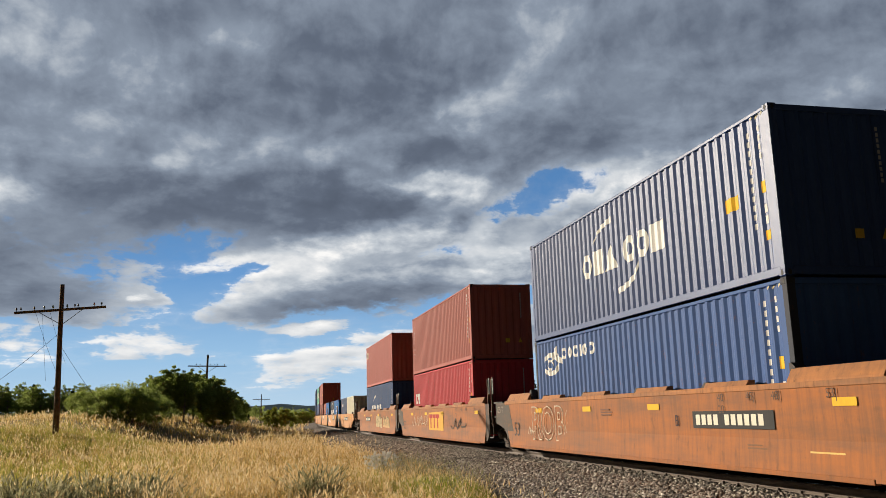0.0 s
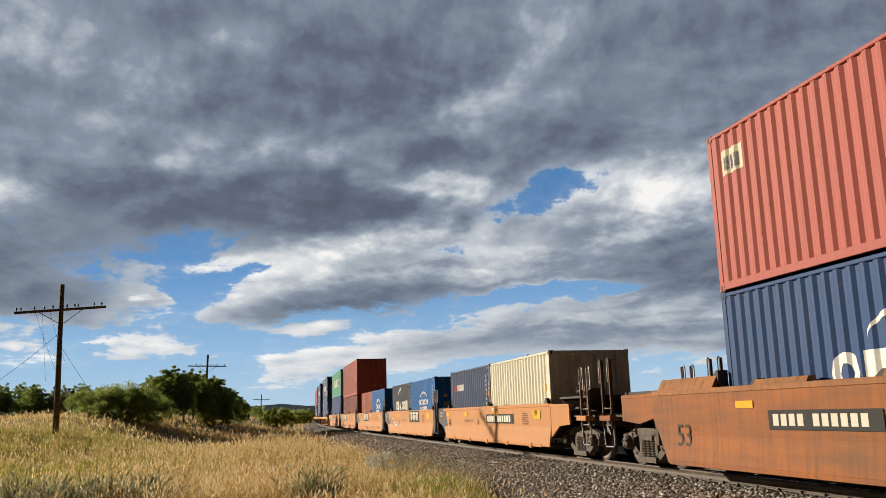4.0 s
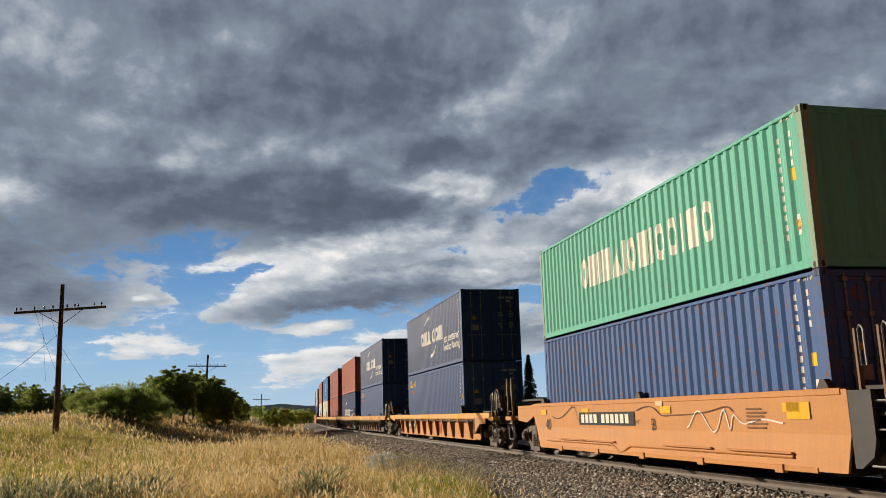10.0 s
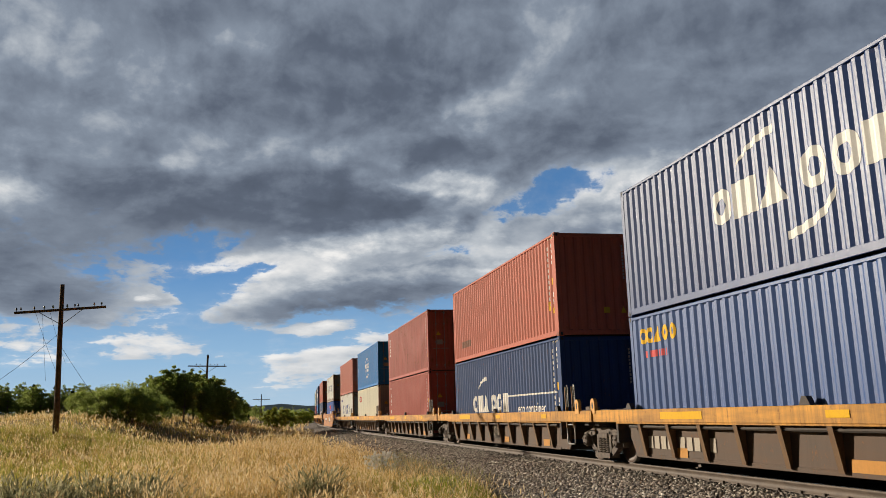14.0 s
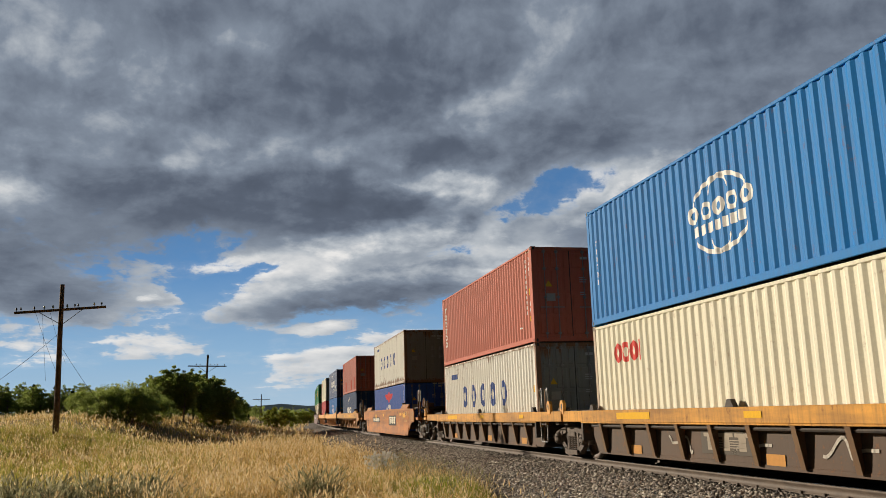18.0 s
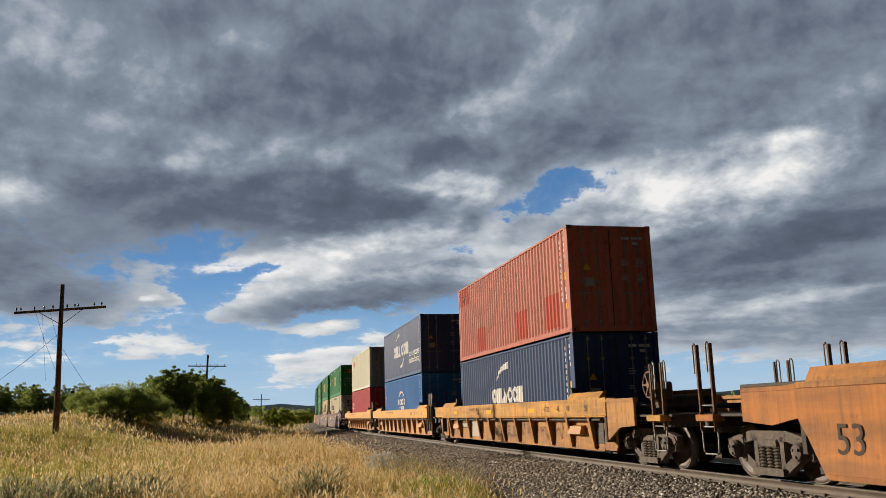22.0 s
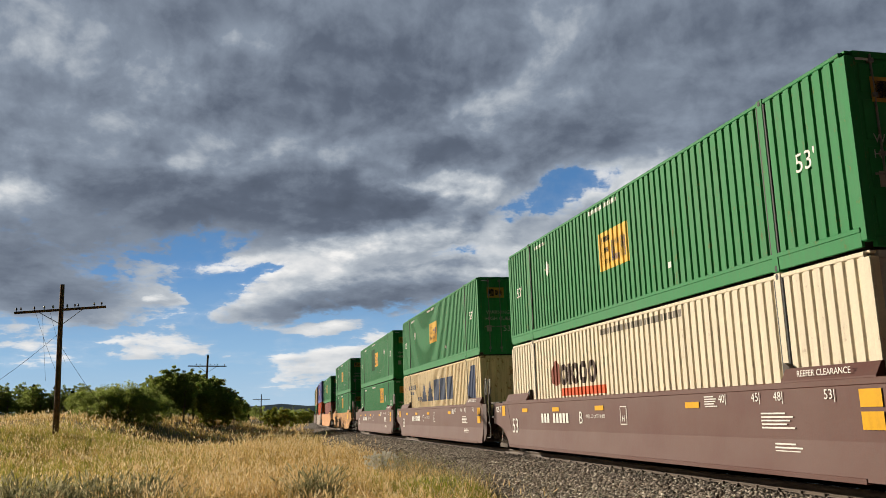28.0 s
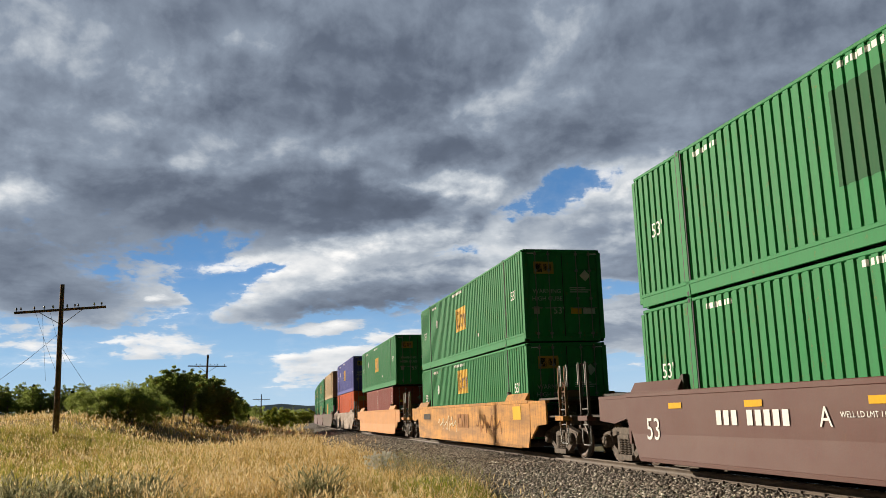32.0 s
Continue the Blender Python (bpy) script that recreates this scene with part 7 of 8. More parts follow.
# ---- loose ballast, ties ----
def scatter_stones():
    """Crushed stones lying on the shoulder, each its own lump."""
    rng = np.random.default_rng(5)
    def bedz(lat):
        return np.interp(lat, [-5.4, -4.6, -2.2, -1.5], [-0.95, -0.62, -0.27, -0.205])
    n_near, n_far = 74000, 30000
    s = np.concatenate([9.0 + 25.0 * rng.random(n_near) ** 1.25, 34.0 + 60.0 * rng.random(n_far)])
    lat = np.concatenate([-5.0 + 4.0 * rng.random(n_near), -5.0 + 4.0 * rng.random(n_far)])
    size = np.concatenate([rng.uniform(0.020, 0.046, n_near), rng.uniform(0.03, 0.06, n_far)])
    a = np.interp(s, S_GRID, HEAD)
    x = np.interp(s, S_GRID, LINE_X) + lat * np.cos(a)
    y = np.interp(s, S_GRID, LINE_Y) - lat * np.sin(a)
    z = bedz(lat) + size * rng.uniform(0.1, 0.75, len(s))
    cube = np.array([(-1, -1, -1), (1, -1, -1), (1, 1, -1), (-1, 1, -1), (-1, -1, 1), (1, -1, 1), (1, 1, 1), (-1, 1, 1)], float) * 0.7
    quads = np.array([(0, 3, 2, 1), (4, 5, 6, 7), (0, 1, 5, 4), (1, 2, 6, 5), (2, 3, 7, 6), (3, 0, 4, 7)])
    n = len(s)
    v = cube[None] * (1 + rng.uniform(-0.45, 0.45, (n, 8, 3)))
    q = rng.normal(size=(n, 4))
    q /= np.linalg.norm(q, axis=1, keepdims=True)
    w, i, j, k = q.T
    R = np.stack([1 - 2 * (j * j + k * k), 2 * (i * j - k * w), 2 * (i * k + j * w), 2 * (i * j + k * w), 1 - 2 * (i * i + k * k), 2 * (j * k - i * w), 2 * (i * k - j * w), 2 * (j * k + i * w), 1 - 2 * (i * i + j * j)], 1).reshape(n, 3, 3)
    v = np.einsum("nab,nkb->nka", R, v) * size[:, None, None] + np.stack([x, y, z], 1)[:, None, :]
    faces = (quads[None] + (np.arange(n) * 8)[:, None, None]).reshape(-1, 4)
    tagged(new("ballast_stones", raw_mesh("ballast_stones", v.reshape(-1, 3), faces, STONE, 4)), "loose crushed ballast stones beside the rails", "stones", kind="stuff")


scatter_stones()


# ---- plants ----
def blades(name, rng, x, y, height, width, lean, material, label, heads=0.0, head_mat=None):
    """Standing stalks, each a bent tapering strip; some carry a feathery head."""
    n = len(x)
    z = ground_z(x, y) - 0.03
    t = rng.random(n) * 2 * math.pi
    dx, dy = np.cos(t), np.sin(t)
    face = rng.random(n) * 2 * math.pi
    wx, wy = np.cos(face) * width * 0.5, np.sin(face) * width * 0.5
    b = np.stack([x, y, z], 1)
    m = b + np.stack([dx * lean * 0.35, dy * lean * 0.35, height * 0.55], 1)
    e = b + np.stack([dx * lean, dy * lean, height * (1 - 0.25 * (lean / np.maximum(height, 0.01)) ** 2)], 1)
    w = np.stack([wx, wy, np.zeros(n)], 1)
    V = np.stack([b - w, b + w, m + w * 0.75, m - w * 0.75, e], 1).reshape(-1, 3)
    base = (np.arange(n) * 5)[:, None]
    F = np.concatenate([base + np.array([[0, 1, 2]]), base + np.array([[0, 2, 3]]), base + np.array([[3, 2, 4]])], 0)
    ob = tagged(new(name, raw_mesh(name, V, F, material, 3)), label, "grass", kind="stuff")
    if heads:
        pick = rng.random(n) < heads
        e2, m2, wd = e[pick], m[pick], width[pick]
        d = (e2 - m2)
        d /= np.linalg.norm(d, axis=1, keepdims=True)
        ln = rng.uniform(0.06, 0.15, len(e2))[:, None] * (0.7 + wd[:, None] / 0.02)
        sd = np.stack([np.cos(face[pick]), np.sin(face[pick]), np.zeros(len(e2))], 1) * (wd[:, None] * 0.85 + 0.004)
        sc = np.stack([-np.sin(face[pick]), np.cos(face[pick]), np.zeros(len(e2))], 1) * (wd[:, None] * 0.85 + 0.004)
        lo, mid_, hi = e2 - d * ln * 0.45, e2 + d * ln * 0.05, e2 + d * ln * 0.55
        V = np.stack([lo, mid_ - sd, mid_ + sd, hi, mid_ - sc, mid_ + sc], 1).reshape(-1, 3)
        base = (np.arange(len(e2)) * 6)[:, None]
        F = np.concatenate([base + np.array([[a, b_, c]]) for a, b_, c in ((0, 2, 1), (1, 2, 3), (0, 5, 4), (4, 5, 3))], 0)
        tagged(new(name + "_heads", raw_mesh(name + "_heads", V, F, head_mat, 3)), "pale feathery seed heads of dry grass", "grass", kind="stuff")
    return ob


def wedge(rng, n, r0, r1, a0, a1, power=1.0):
    """Places in front of the eye, between two distances and bearings."""
    r = r0 + (r1 - r0) * rng.random(n) ** power
    a = np.radians(a0 + (a1 - a0) * rng.random(n))
    return r * np.sin(a), r * np.cos(a)


def clumped(x, y, f, seed):
    return 0.5 + 0.5 * ripple(x, y, f, seed) / 1.5


def meadow():
    rng = np.random.default_rng(11)
    for r0, r1, n, w0, w1, h0, h1, nm in ((12.0, 24, 150000, 0.005, 0.012, 0.25, 1.0, "meadow_grass"), (24, 50, 150000, 0.008, 0.02, 0.28, 0.95, "meadow_grass"), (50, 115, 80000, 0.024, 0.05, 0.35, 0.85, "meadow_grass"), (115, 320, 26000, 0.08, 0.2, 0.35, 0.8, "meadow_grass")):
        # stalks grow in tufts
        per = 9
        x, y = wedge(rng, n // per, r0, r1, -19, 22, 0.8)
        size = np.repeat(rng.uniform(0.55, 1.25, len(x)), per)
        spread = np.repeat(rng.uniform(0.03, 0.11, len(x)) * (0.7 + 0.02 * y), per)
        x, y = np.repeat(x, per), np.repeat(y, per)
        n = len(x)
        x, y = x + rng.normal(size=n) * spread, y + rng.normal(size=n) * spread
        lat = line_lat(x, y)
        dens = np.clip(0.55 * clumped(x, y, 0.42, 3.0) + 0.85 * clumped(x, y, 1.7, 1.0) - 0.22, 0, 1)
        keep = (lat < -4.75 + 1.5 * smooth(26, 60, y) + 0.5 * ripple(x, y, 0.6, 5.0)) & (rng.random(n) < 0.10 + 1.05 * dens)
        # the strip beside the ballast near the eye is greener and lower
        green = (lat > -6.5) & (y < 21) & (y > 8)
        keep &= ~(green & (rng.random(n) < 0.85))
        x, y, dens, size = x[keep], y[keep], dens[keep], size[keep]
        k = len(x)
        h = size * rng.uniform(h0, h1, k) * (0.35 + 0.85 * dens) * (0.85 + 0.30 * ripple(x, y, 0.25, 7.0) / 1.5)
        w = rng.uniform(w0, w1, k)
        olive = rng.random(k) < 0.16 + 1.1 * smooth(0.5, -5.0 - 0.05 * y, x) * clumped(x, y, 0.3, 6.0) * smooth(95, 45, y)
        for sel, mat, text, heads in ((~olive, GRASS, "tall straw-coloured dry prairie grass", 0.34), (olive, GREEN_GRASS, "olive-green grass among dry stalks", 0.05)):
            if sel.any():
                blades(nm, rng, x[sel], y[sel], h[sel] * (1.0 if mat is GRASS else 0.8), w[sel], (h * rng.uniform(0.05, 0.85, k))[sel], mat, text, heads, PLUME)
    x, y = wedge(rng, 24000, 12, 25, 0, 24)
    lat = line_lat(x, y)
    keep = (lat < -4.7 + 0.35 * ripple(x, y, 1.3, 5.0)) & (lat > -7.0) & (rng.random(len(x)) < 0.3 + 0.8 * clumped(x, y, 1.1, 2.0))
    x, y = x[keep], y[keep]
    h = rng.uniform(0.25, 0.55, len(x))
    blades("green_grass", rng, x, y, h, rng.uniform(0.006, 0.013, len(x)), h * rng.uniform(0.1, 0.6, len(x)), GREEN_GRASS, "yellow-green grass tufts at the ballast edge", 0.06, PLUME)
    # a thick yellow-green tuft, with brown stalks and a pale thistle beside it
    cnt = 9000
    a, rr = rng.random(cnt) * 2 * math.pi, np.sqrt(rng.random(cnt))
    x, y = 4.55 + 0.95 * rr * np.cos(a), 19.6 + 2.3 * rr * np.sin(a)
    h = rng.uniform(0.30, 0.74, cnt) * (1 - 0.45 * rr ** 2)
    blades("green_grass", rng, x, y, h, rng.uniform(0.005, 0.011, cnt), h * rng.uniform(0.05, 0.5, cnt), LUSH, "thick yellow-green grass tuft at the ballast edge", 0.05, PLUME)
    cnt = 2600
    x = rng.uniform(3.6, 6.1, cnt)
    y = rng.uniform(17.0, 28.0, cnt) + (x - 4.5) * 2.0
    h = rng.uniform(0.35, 0.82, cnt)
    keep = line_lat(x, y) < -3.75
    x, y, h = x[keep], y[keep], h[keep]
    blades("dry_stalks", rng, x, y, h, rng.uniform(0.004, 0.009, len(x)), h * rng.uniform(0.1, 0.5, len(x)), GRASS, "thin brown dry stalks at the ballast edge", 0.5, SAGE)
    cnt = 170
    a, rr = rng.random(cnt) * 2 * math.pi, np.sqrt(rng.random(cnt))
    x, y = 4.25 + 0.45 * rr * np.cos(a), 25.0 + 0.7 * rr * np.sin(a)
    h = rng.uniform(0.55, 0.98, cnt)
    blades("thistle", rng, x, y, h, rng.uniform(0.008, 0.016, cnt), h * rng.uniform(0.1, 0.4, cnt), SAGE, "grey-green thistle stalks gone to seed", 0.0)
    # grass shorter and greener under the tall stalks
    x, y = wedge(rng, 52000, 12, 62, -19, 18, 0.8)
    keep = (x < 0.5 - 0.03 * y) & (rng.random(len(x)) < clumped(x, y, 0.35, 9.0))
    x, y = x[keep], y[keep]
    h = rng.uniform(0.2, 0.62, len(x))
    blades("undergrowth", rng, x, y, h, rng.uniform(0.010, 0.024, len(x)), h * rng.uniform(0.2, 0.8, len(x)), GREEN_GRASS, "low olive-green undergrowth between dry stalks", 0.0)
    # grey sage in the foreground
    for cx, cy, r, count in ((-3.2, 14.8, 0.8, 1700), (-2.35, 15.5, 0.8, 1700), (-3.9, 15.9, 0.6, 1000), (-1.6, 16.0, 0.6, 900), (1.35, 16.6, 0.45, 800), (-4.6, 17.5, 0.6, 900)):
        a, rr = rng.random(count) * 2 * math.pi, r * np.sqrt(rng.random(count))
        x, y = cx + rr * np.cos(a), cy + rr * np.sin(a)
        h = rng.uniform(0.42, 0.95, count) * (1 - 0.45 * (rr / r) ** 2)
        blades("sage_tuft", rng, x, y, h, rng.uniform(0.008, 0.02, count), h * rng.uniform(0.2, 0.8, count), SAGE, "grey-green sagebrush tuft among dry grass", 0.5, SAGE)


meadow()


def leaf_cloud(rng, centres, radii, per, size):
    """Leaves strewn through a set of clumps, thicker towards the outside."""
    k = len(centres)
    n = k * per
    c = np.repeat(centres, per, 0)
    r = np.repeat(radii, per)
    d = rng.normal(size=(n, 3))
    d /= np.linalg.norm(d, axis=1, keepdims=True)
    p = c + d * (r * rng.random(n) ** 0.45)[:, None] * np.array([1, 1, 0.8])
    u = rng.normal(size=(n, 3))
    u /= np.linalg.norm(u, axis=1, keepdims=True)
    v = np.cross(u, rng.normal(size=(n, 3)))
    v /= np.linalg.norm(v, axis=1, keepdims=True)
    s = (size * rng.uniform(0.6, 1.3, n))[:, None]
    V = np.stack([p - u * s, p + v * s * 0.55, p + u * s, p - v * s * 0.55], 1).reshape(-1, 3)
    return V, np.arange(n * 4).reshape(-1, 4)


def thistle_down():
    """White tufts of seed on the thistle at the ballast edge."""
    rng = np.random.default_rng(29)
    n = 130
    a, rr = rng.random(n) * 2 * math.pi, np.sqrt(rng.random(n))
    x, y = 4.05 + 0.60 * rr * np.cos(a), 25.0 + 0.7 * rr * np.sin(a)
    c = np.stack([x, y, ground_z(x, y) + rng.uniform(0.45, 1.0, n) * (1 - 0.3 * rr)], 1)
    V, F = leaf_cloud(rng, c, rng.uniform(0.03, 0.07, n), 26, 0.026)
    tagged(new("thistle_down", raw_mesh("thistle_down", V, F, FLUFF, 4)), "white fluffy seed tufts of a thistle", "thistle", kind="stuff")


thistle_down()


def leafy(name, height, spread, trunk_h, seed, material, label, bush=False, clumps=70, per=70, leaf=0.16):
    """A tree or bush: trunk or stems, limbs, and a ragged crown of many leaves."""
    rng = np.random.default_rng(seed)
    thing = tagged(new(name), label, "bush" if bush else "tree", "bushes on the bank" if bush else "trees behind the bank")
    mb = MB()
    stems = 5 if bush else 1
    tips = []
    for s in range(stems):
        a = rng.random() * 6.28
        off = 0.18 * spread if bush else 0.0
        base = np.array([math.cos(a) * off, math.sin(a) * off, -0.15])
        top = np.array([math.cos(a) * off * 2.4 + rng.normal() * 0.1, math.sin(a) * off * 2.4 + rng.normal() * 0.1, height * (0.6 if bush else 0.8)])
        pts = [tuple(base + (top - base) * t + np.array([rng.normal() * 0.04 * height * t * 0.5, rng.normal() * 0.04 * height * t * 0.5, 0])) for t in (0, 0.25, 0.5, 0.75, 1)]
        r = height * (0.012 if bush else 0.02)
        mb.tube(pts, r, 7, r * 0.3)
        for i in range(4 if bush else 11):
            t = rng.uniform(0.35, 0.98)
            p = base + (top - base) * t
            b = rng.random() * 6.28
            ln = spread * rng.uniform(0.4, 0.85) * (1.15 - 0.6 * t)
            q = p + np.array([math.cos(b) * ln, math.sin(b) * ln, ln * rng.uniform(0.3, 0.9)])
            mb.tube([tuple(p), tuple((p + q) / 2 + np.array([0, 0, 0.06 * ln])), tuple(q)], r * 0.45, 5, r * 0.12)
            tips.append(q)
    part("trunk", mb.mesh("trunk", BARK), thing)
    cs, rs = [], []
    for i in range(clumps):
        if i < len(tips):
            cs.append(tips[i])
        else:
            d = rng.normal(size=3)
            d /= np.linalg.norm(d)
            rr = rng.random() ** 0.4
            wob = 1 + 0.25 * math.sin(3 * math.atan2(d[1], d[0]) + seed) + 0.18 * math.sin(5 * d[2] + seed * 2)
            cs.append(np.array([d[0] * spread * rr * wob, d[1] * spread * rr * wob, trunk_h + (height - trunk_h) * (0.5 + 0.5 * d[2] * rr * (0.85 + 0.15 * wob))]))
        rs.append(spread * rng.uniform(0.10, 0.24))
    V, F = leaf_cloud(rng, np.array(cs), np.array(rs), per, leaf)
    V[:, 2] = np.maximum(V[:, 2], 0.05)
    part("crown", raw_mesh("crown", V, F, material, 4), thing)
    return thing


def spruce(name, height, spread, seed, label):
    rng = np.random.default_rng(seed)
    thing = tagged(new(name), label, "tree", "spruces beyond the line")
    mb = MB()
    mb.tube([(0, 0, -0.2), (0, 0, height * 0.5), (0, 0, height * 0.98)], height * 0.016, 8, 0.02)
    part("trunk", mb.mesh("trunk", BARK), thing)
    P, U, L = [], [], []
    tiers = int(height * 3.2)
    for i in range(tiers):
        z = height * (0.06 + 0.93 * i / tiers)
        reach = spread * (1 - i / tiers) ** 0.85 * rng.uniform(0.75, 1.1) + 0.08
        for _ in range(9):
            a = rng.random() * 6.28
            for t in np.linspace(0.1, 1, 9):
                P.append((math.cos(a) * reach * t + rng.normal() * 0.07, math.sin(a) * reach * t + rng.normal() * 0.07, z - 0.30 * reach * t + rng.normal() * 0.06))
    P = np.array(P)
    V, F = leaf_cloud(rng, P, np.full(len(P), 0.16), 4, 0.17)
    part("crown", raw_mesh("crown", V, F, NEEDLE, 4), thing)
    return thing


def stand(thing, x, y, turn=0.0, scale=1.0, sink=0.1):
    thing.matrix_basis = pose(x, y, float(ground_z(x, y)) - sink, 0, 0, turn) @ Matrix.Scale(scale, 4)


def again(thing, x, y, turn, scale, sink=0.1):
    return copy_thing(thing, pose(x, y, float(ground_z(x, y)) - sink, 0, 0, turn) @ Matrix.Scale(scale / thing.scale[0], 4))


def woods():
    big = leafy("willow_bush", 3.2, 2.5, 0.2, 21, LEAF, "broad dark-green willow bush on the grassy bank", True, 190, 150, 0.06)
    stand(big, -9.4, 75)
    again(big, -11.6, 77, 70, 0.85)
    again(big, -7.9, 78, 150, 0.8)
    again(big, -13.2, 80, 210, 0.7)
    yel = leafy("saskatoon_bush", 2.0, 1.2, 0.1, 33, LEAF_Y, "yellow-green bush beside a telegraph pole", True, 50, 170, 0.055)
    stand(yel, -3.0, 88)
    again(yel, 4.2, 122, 60, 1.5)
    again(yel, 5.4, 126, 10, 1.75)
    again(yel, -1.6, 92, 120, 0.7)
    pop = leafy("poplar_tree", 5.6, 1.5, 0.7, 41, LEAF, "green poplar with a pale slender trunk", False, 190, 110, 0.07)
    stand(pop, -6.9, 88)
    pop2 = leafy("poplar_tree", 4.9, 1.6, 0.5, 47, LEAF, "rounded green poplar with pale trunk", False, 190, 110, 0.07)
    stand(pop2, -3.4, 94)
    for i, (x, y, sc) in enumerate(((-8.2, 90, 0.92), (-5.6, 87, 0.95), (-5.0, 92, 1.02), (-4.6, 96, 0.98), (-2.0, 97, 0.86), (-1.0, 101, 0.75), (-7.4, 94, 1.0), (-9.2, 92, 0.8), (-6.3, 97, 1.02), (-7.7, 86, 0.8), (-4.2, 90, 0.9), (-3.0, 99, 0.95), (-0.2, 104, 0.7), (-5.9, 101, 1.06), (-1.8, 93, 0.72))):
        again(pop if i % 2 else pop2, x, y, i * 77, sc)
    # far rows of trees
    tall = leafy("cottonwood_tree", 8.0, 2.0, 0.6, 51, LEAF, "tall rounded cottonwood in a far row", False, 100, 60, 0.12)
    stand(tall, -39.5, 168)
    fir = spruce("spruce_tree", 7.0, 1.5, 61, "small dark spruce in a far row")
    stand(fir, -33.0, 166)
    rnd = random.Random(8)
    for i in range(46):
        again(tall, -54 + i * 0.74 + rnd.uniform(-0.5, 0.5), 165 + rnd.uniform(-8, 12), i * 53, rnd.uniform(0.62, 0.95))
    for x, y, sc in ((-36.2, 164, 1.0), (-30.5, 168, 0.85), (-44.5, 165, 0.9), (-1.2, 200, 0.8), (1.0, 215, 0.55)):
        again(fir, x, y, x * 31, sc)
    for i in range(16):
        again(tall, 3 + i * 1.75 + rnd.uniform(-1, 1), 250 + rnd.uniform(-15, 60), i * 71, rnd.uniform(0.42, 0.66))
    for i in range(6):
        again(yel, 9.0 + i * 2.1, 190 + i * 12, i * 40, rnd.uniform(1.3, 2.2))
    # beyond the line
    high = spruce("spruce_tree", 14.8, 2.6, 67, "tall dark spruce standing beyond the line")
    stand(high, 65.6, 190)
    again(high, 62.3, 192, 80, 0.93)
    for x, y, sc in ((40.5, 190, 1.25), (43.0, 193, 1.35), (45.0, 188, 1.15), (38.5, 195, 1.1)):
        again(tall, x, y, x * 17, sc)
    for i in range(34):
        t = i / 33
        again(yel if i % 3 else big, 30 + 42 * t + rnd.uniform(-2, 2), 66 - 16 * t + rnd.uniform(-5, 9), i * 47, rnd.uniform(0.7, 1.15) * (1.35 if i % 3 else 0.7))


woods()


def far_woods():
    """Scrub and woods at the foot of the hills, too far off to count."""
    rng = np.random.default_rng(77)
    n = 1500
    a = np.radians(rng.uniform(-24, 62, n))
    r = rng.uniform(420, 1150, n)
    c = np.stack([r * np.sin(a), r * np.cos(a), np.zeros(n)], 1)
    keep = np.abs(line_lat(c[:, 0], c[:, 1])) > 25
    c, r = c[keep], r[keep]
    c[:, 2] = ground_z(c[:, 0], c[:, 1]) + rng.uniform(1.0, 4.0, len(c))
    V, F = leaf_cloud(rng, c, rng.uniform(2.5, 6.0, len(c)), 22, 1.0)
    tagged(new("far_woods", raw_mesh("far_woods", V, F, LEAF, 4)), "distant dark-green scrub and woods", "woods", kind="stuff")


far_woods()


def hills():
    k = Nodes("hazy_wooded_hills")
    p = k.coord("Object")
    n1, n2 = k.noise(p, 0.012, 5, 0.6), k.noise(p, 0.08, 4, 0.6)
    # paler, greyer greens: the haze of distance is mixed into the colour
    col = k.mix(k.ramp(n1, (0.45, (0, 0, 0)), (0.6, (1, 1, 1))), rgb(0.24, 0.29, 0.24), rgb(0.42, 0.42, 0.30))
    mat = k.done(k.mix(k.math("MULTIPLY", n2, 0.6), col, rgb(0.22, 0.26, 0.26)), 0.95)
    na, nr = 180, 8
    verts, faces = [], []
    for i in range(na + 1):
        az = -60 + 150 * i / na
        crest = 22 + 9 * float(smooth(-5, 40, np.array(az))) + 4 * math.sin(az * 0.31 + 1) + 2.4 * math.sin(az * 0.83) + 1.2 * math.sin(az * 2.3 + 2)
        for j in range(nr + 1):
            t = j / nr
            rr = 1250 + 650 * t
            zz = -3 + (crest + 3) * math.sin(min(t * 1.25, 1) * math.pi / 2) ** 1.3 + 1.5 * noise.noise((az * 0.4, t * 5, 3.0))
            verts.append((rr * math.sin(radians(az)), rr * math.cos(radians(az)), zz))
    for i in range(na):
        for j in range(nr):
            b = i * (nr + 1) + j
            faces.append((b, b + nr + 1, b + nr + 2, b + 1))
    me = raw_mesh("hills", verts, faces, mat, 4)
    me.shade_smooth()
    tagged(new("backdrop", me), "low wooded hills along the horizon", "hills", kind="structure")


hills()


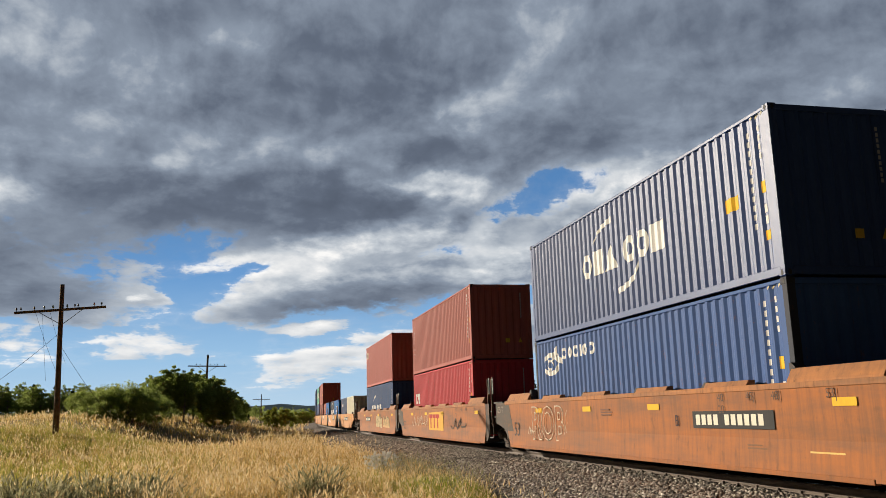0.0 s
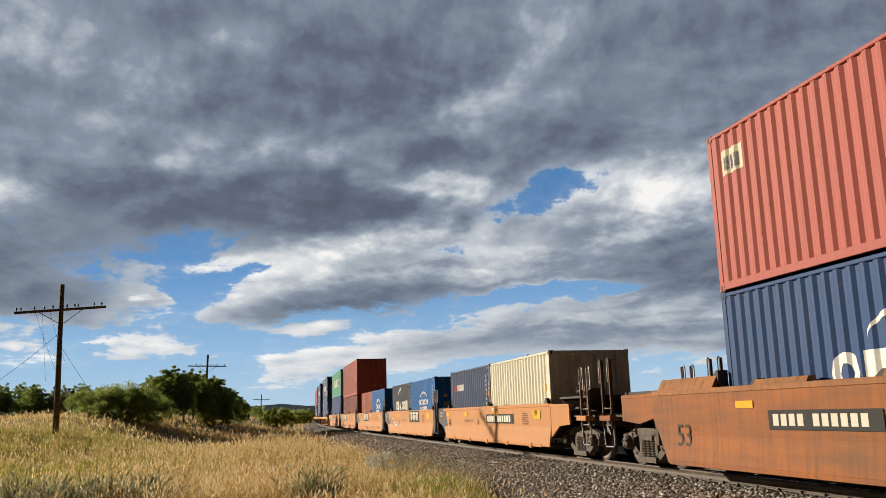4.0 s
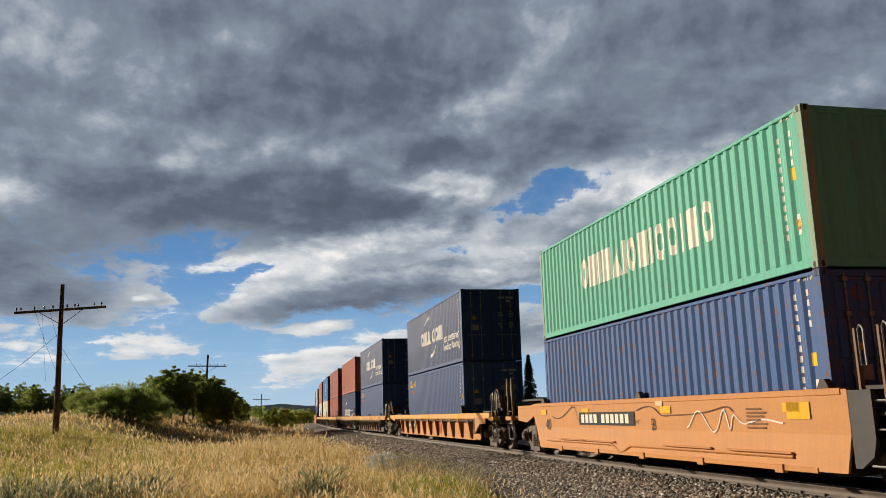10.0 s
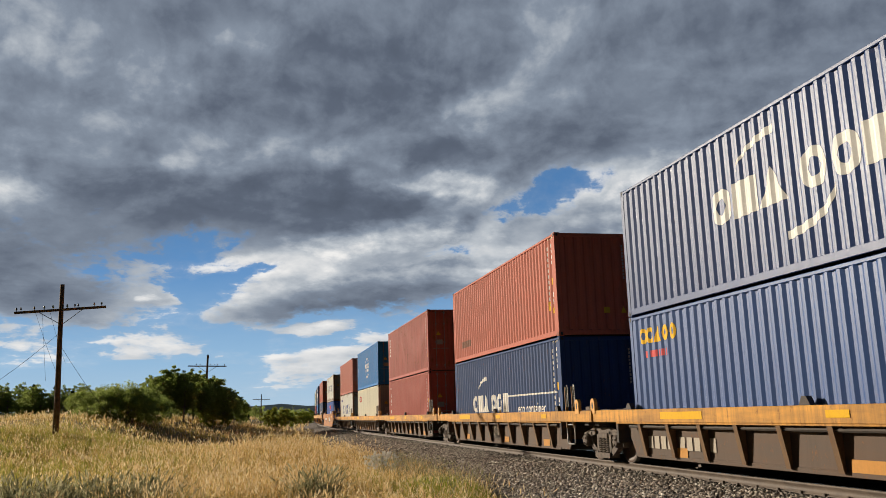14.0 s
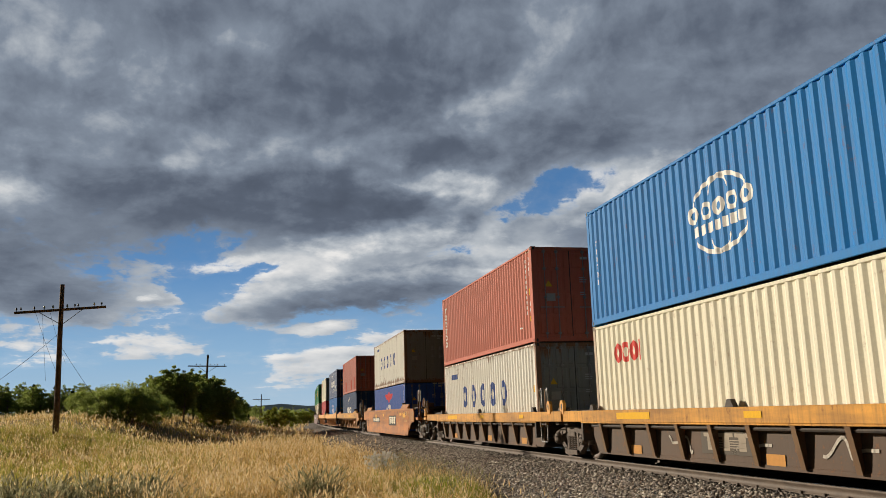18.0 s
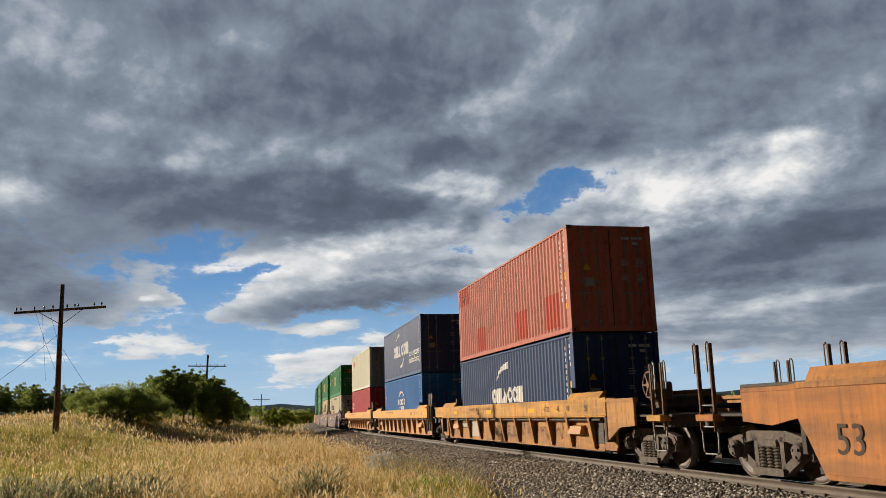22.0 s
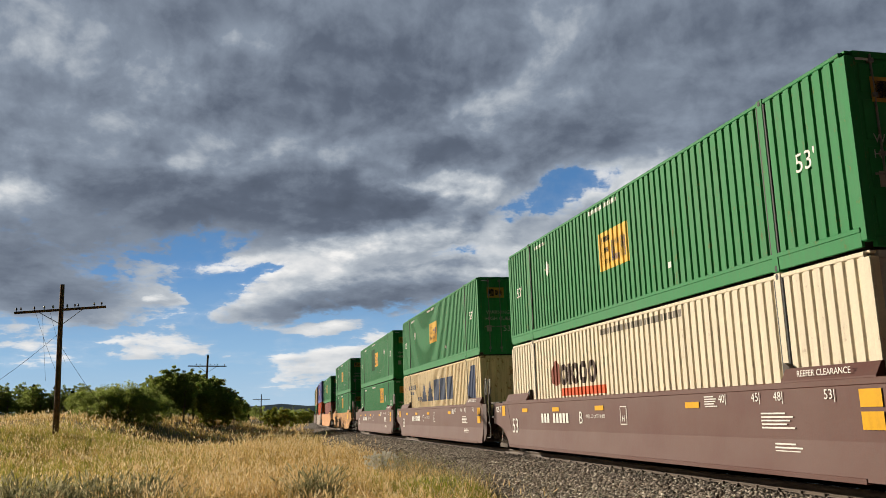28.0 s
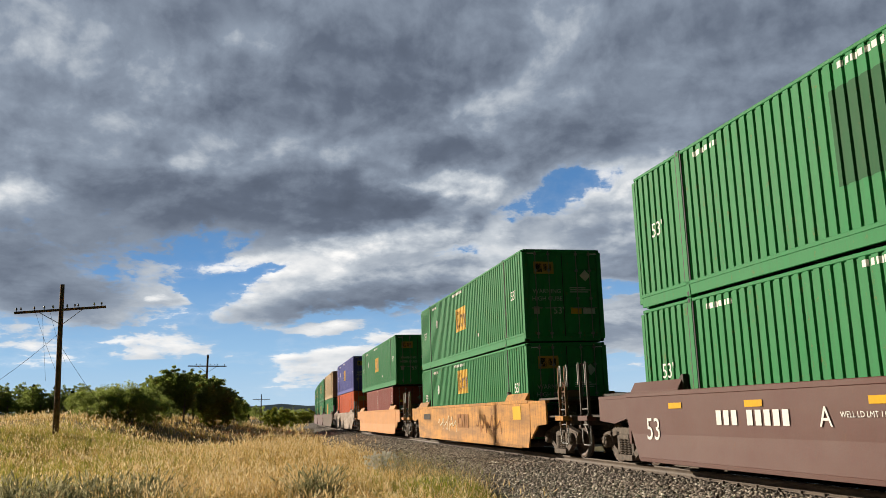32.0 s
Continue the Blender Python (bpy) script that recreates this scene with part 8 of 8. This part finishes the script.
# ---- telegraph poles ----
def pole(x, y, lean, arm_tilt, turn, label, pins, guys=True):
    thing = tagged(new("telegraph_pole"), label, "pole", "telegraph poles along the line")
    z = float(ground_z(x, y))
    thing.matrix_basis = pose(x, y, z - 0.4, 0, lean, turn)
    h = POLE_TOP[(x, y)] - z + 0.4
    mb = MB()
    mb.tube([(0, 0, 0), (0.01, 0, h * 0.3), (-0.01, 0.01, h * 0.65), (0, 0, h)], 0.155, 14, 0.105)
    part("pole_shaft", mb.mesh("pole_shaft", POLEWOOD, True), thing)
    arm_z = h - 1.3
    arm = MB()
    arm.bar(-2.1, 2.1, -0.22, -0.11, -0.06, 0.06, 0.01)
    ob = part("crossarm", arm.mesh("crossarm", POLEWOOD), thing, at=pose(0, 0, arm_z, 0, arm_tilt, 0))
    for px in pins:
        pin = MB()
        pin.tube([(px, -0.165, 0.05), (px, -0.165, 0.16)], 0.015, 6)
        part("insulator_pin", pin.mesh("insulator_pin", WIRE), ob)
        ins = MB()
        ins.lathe([(0.04, 0.13), (0.05, 0.15), (0.047, 0.19), (0.035, 0.215), (0.04, 0.235), (0.025, 0.255)], 10, (px, -0.165, 0.0), 2)
        part("insulator", ins.mesh("insulator", GLASSY if int(px * 10) % 2 else WIRE, True), ob)
    for sx in (-1, 1):
        br = MB()
        br.tube([(sx * 1.0, -0.16, -0.05), (0.0, -0.14, -0.75)], 0.018, 5)
        part("arm_brace", br.mesh("arm_brace", WIRE), ob)
    if guys:
        for i, (sx, dx, dz, sy) in enumerate(((-0.85, 0.10, -3.4, -0.3), (-1.15, 1.0, -3.5, 0.1), (-0.5, 0.6, -2.6, 0.2))):
            wr = MB()
            pts = [(sx + dx * t, -0.17 + sy * t, -0.05 + dz * t - 0.15 * math.sin(math.pi * t)) for t in np.linspace(0, 1, 8)]
            wr.tube(pts, 0.007, 4)
            part("hanging_wire", wr.mesh("hanging_wire", WIRE), ob)
        for p0, p1 in (((0, 0, h - 2.4), (-3.4, 0.4, h - 5.2)), ((0, 0, h - 3.0), (2.6, -1.0, 1.2))):
            wr = MB()
            pts = [tuple(np.array(p0) + (np.array(p1) - np.array(p0)) * t - np.array([0, 0, 0.12 * math.sin(math.pi * t)])) for t in np.linspace(0, 1, 8)]
            wr.tube(pts, 0.009, 4)
            part("guy_wire", wr.mesh("guy_wire", WIRE), thing)
    return thing


POLE_TOP = {(-8.85, 45.0): 8.17, (-4.1, 99.0): 8.54, (4.45, 219.0): 7.28}
pole(-8.85, 45.0, -0.6, -4.2, 4, "leaning weathered telegraph pole with crossarm and loose wires", (-2.0, -1.8, -1.2, -0.75, -0.35, 0.3, 0.65, 0.8, 1.55, 1.9))
pole(-4.1, 99.0, 1.2, 0.0, 0, "weathered telegraph pole with a level crossarm", (-1.2, -0.8, 0.3, 0.75, 1.1, 1.9), False)
pole(4.45, 219.0, 0.5, 0.0, 0, "far telegraph pole with a bare crossarm", (-1.1, -0.6), False)


# ---- ties under the rails ----
def ties():
    mb = MB()
    mb.bar(-1.28, 1.28, -0.115, 0.115, -0.16, 0.02, 0.012)
    me = mb.mesh("tie", TIE)
    pl = MB()
    pl.bar(-0.09, 0.09, -0.17, 0.17, 0.0, 0.018, 0.003)
    pl.bar(-0.13, -0.085, -0.03, 0.03, 0.0, 0.05, 0.004)
    plate = pl.mesh("tie_plate", RAIL)
    bed = tagged(new("track_ties"), "row of weathered timber ties under the rails", "ties", kind="structure")
    rnd = random.Random(4)
    for i in range(150):
        s = 5.0 + i * 0.56
        t = part("tie", me, bed, at=line_pose(s, -0.188) @ pose(rnd.uniform(-0.05, 0.05), 0, rnd.uniform(-0.01, 0), 0, 0, rnd.uniform(-1, 1)))
        part("tie_plate", plate, t, at=pose(-0.755, 0, 0.018))


ties()


# ---- the train runs; the cloud drifts ----
def motions():
    times = [0.0, 4.0, 8.0, 12.0, 16.0, 20.0, 24.0, 28.0, 32.0]
    for ob, S, z in TRAIN:
        walk(ob, [(t, line_pose(S - SPEED * t, z)) for t in times])
    turn = 360 * SPEED / FPS / (2 * math.pi * 0.457)
    for ax, yy in AXLES:
        walk(ax, [(i / FPS, pose(0, yy, 0.457, turn * i)) for i in range(32 * FPS + 1)])
    walk(backdrop, [(0.0, pose(0, 0, 0, 0, 0, 0.55)), (32.0, pose(0, 0, 0, 0, 0, -0.55))])


motions()
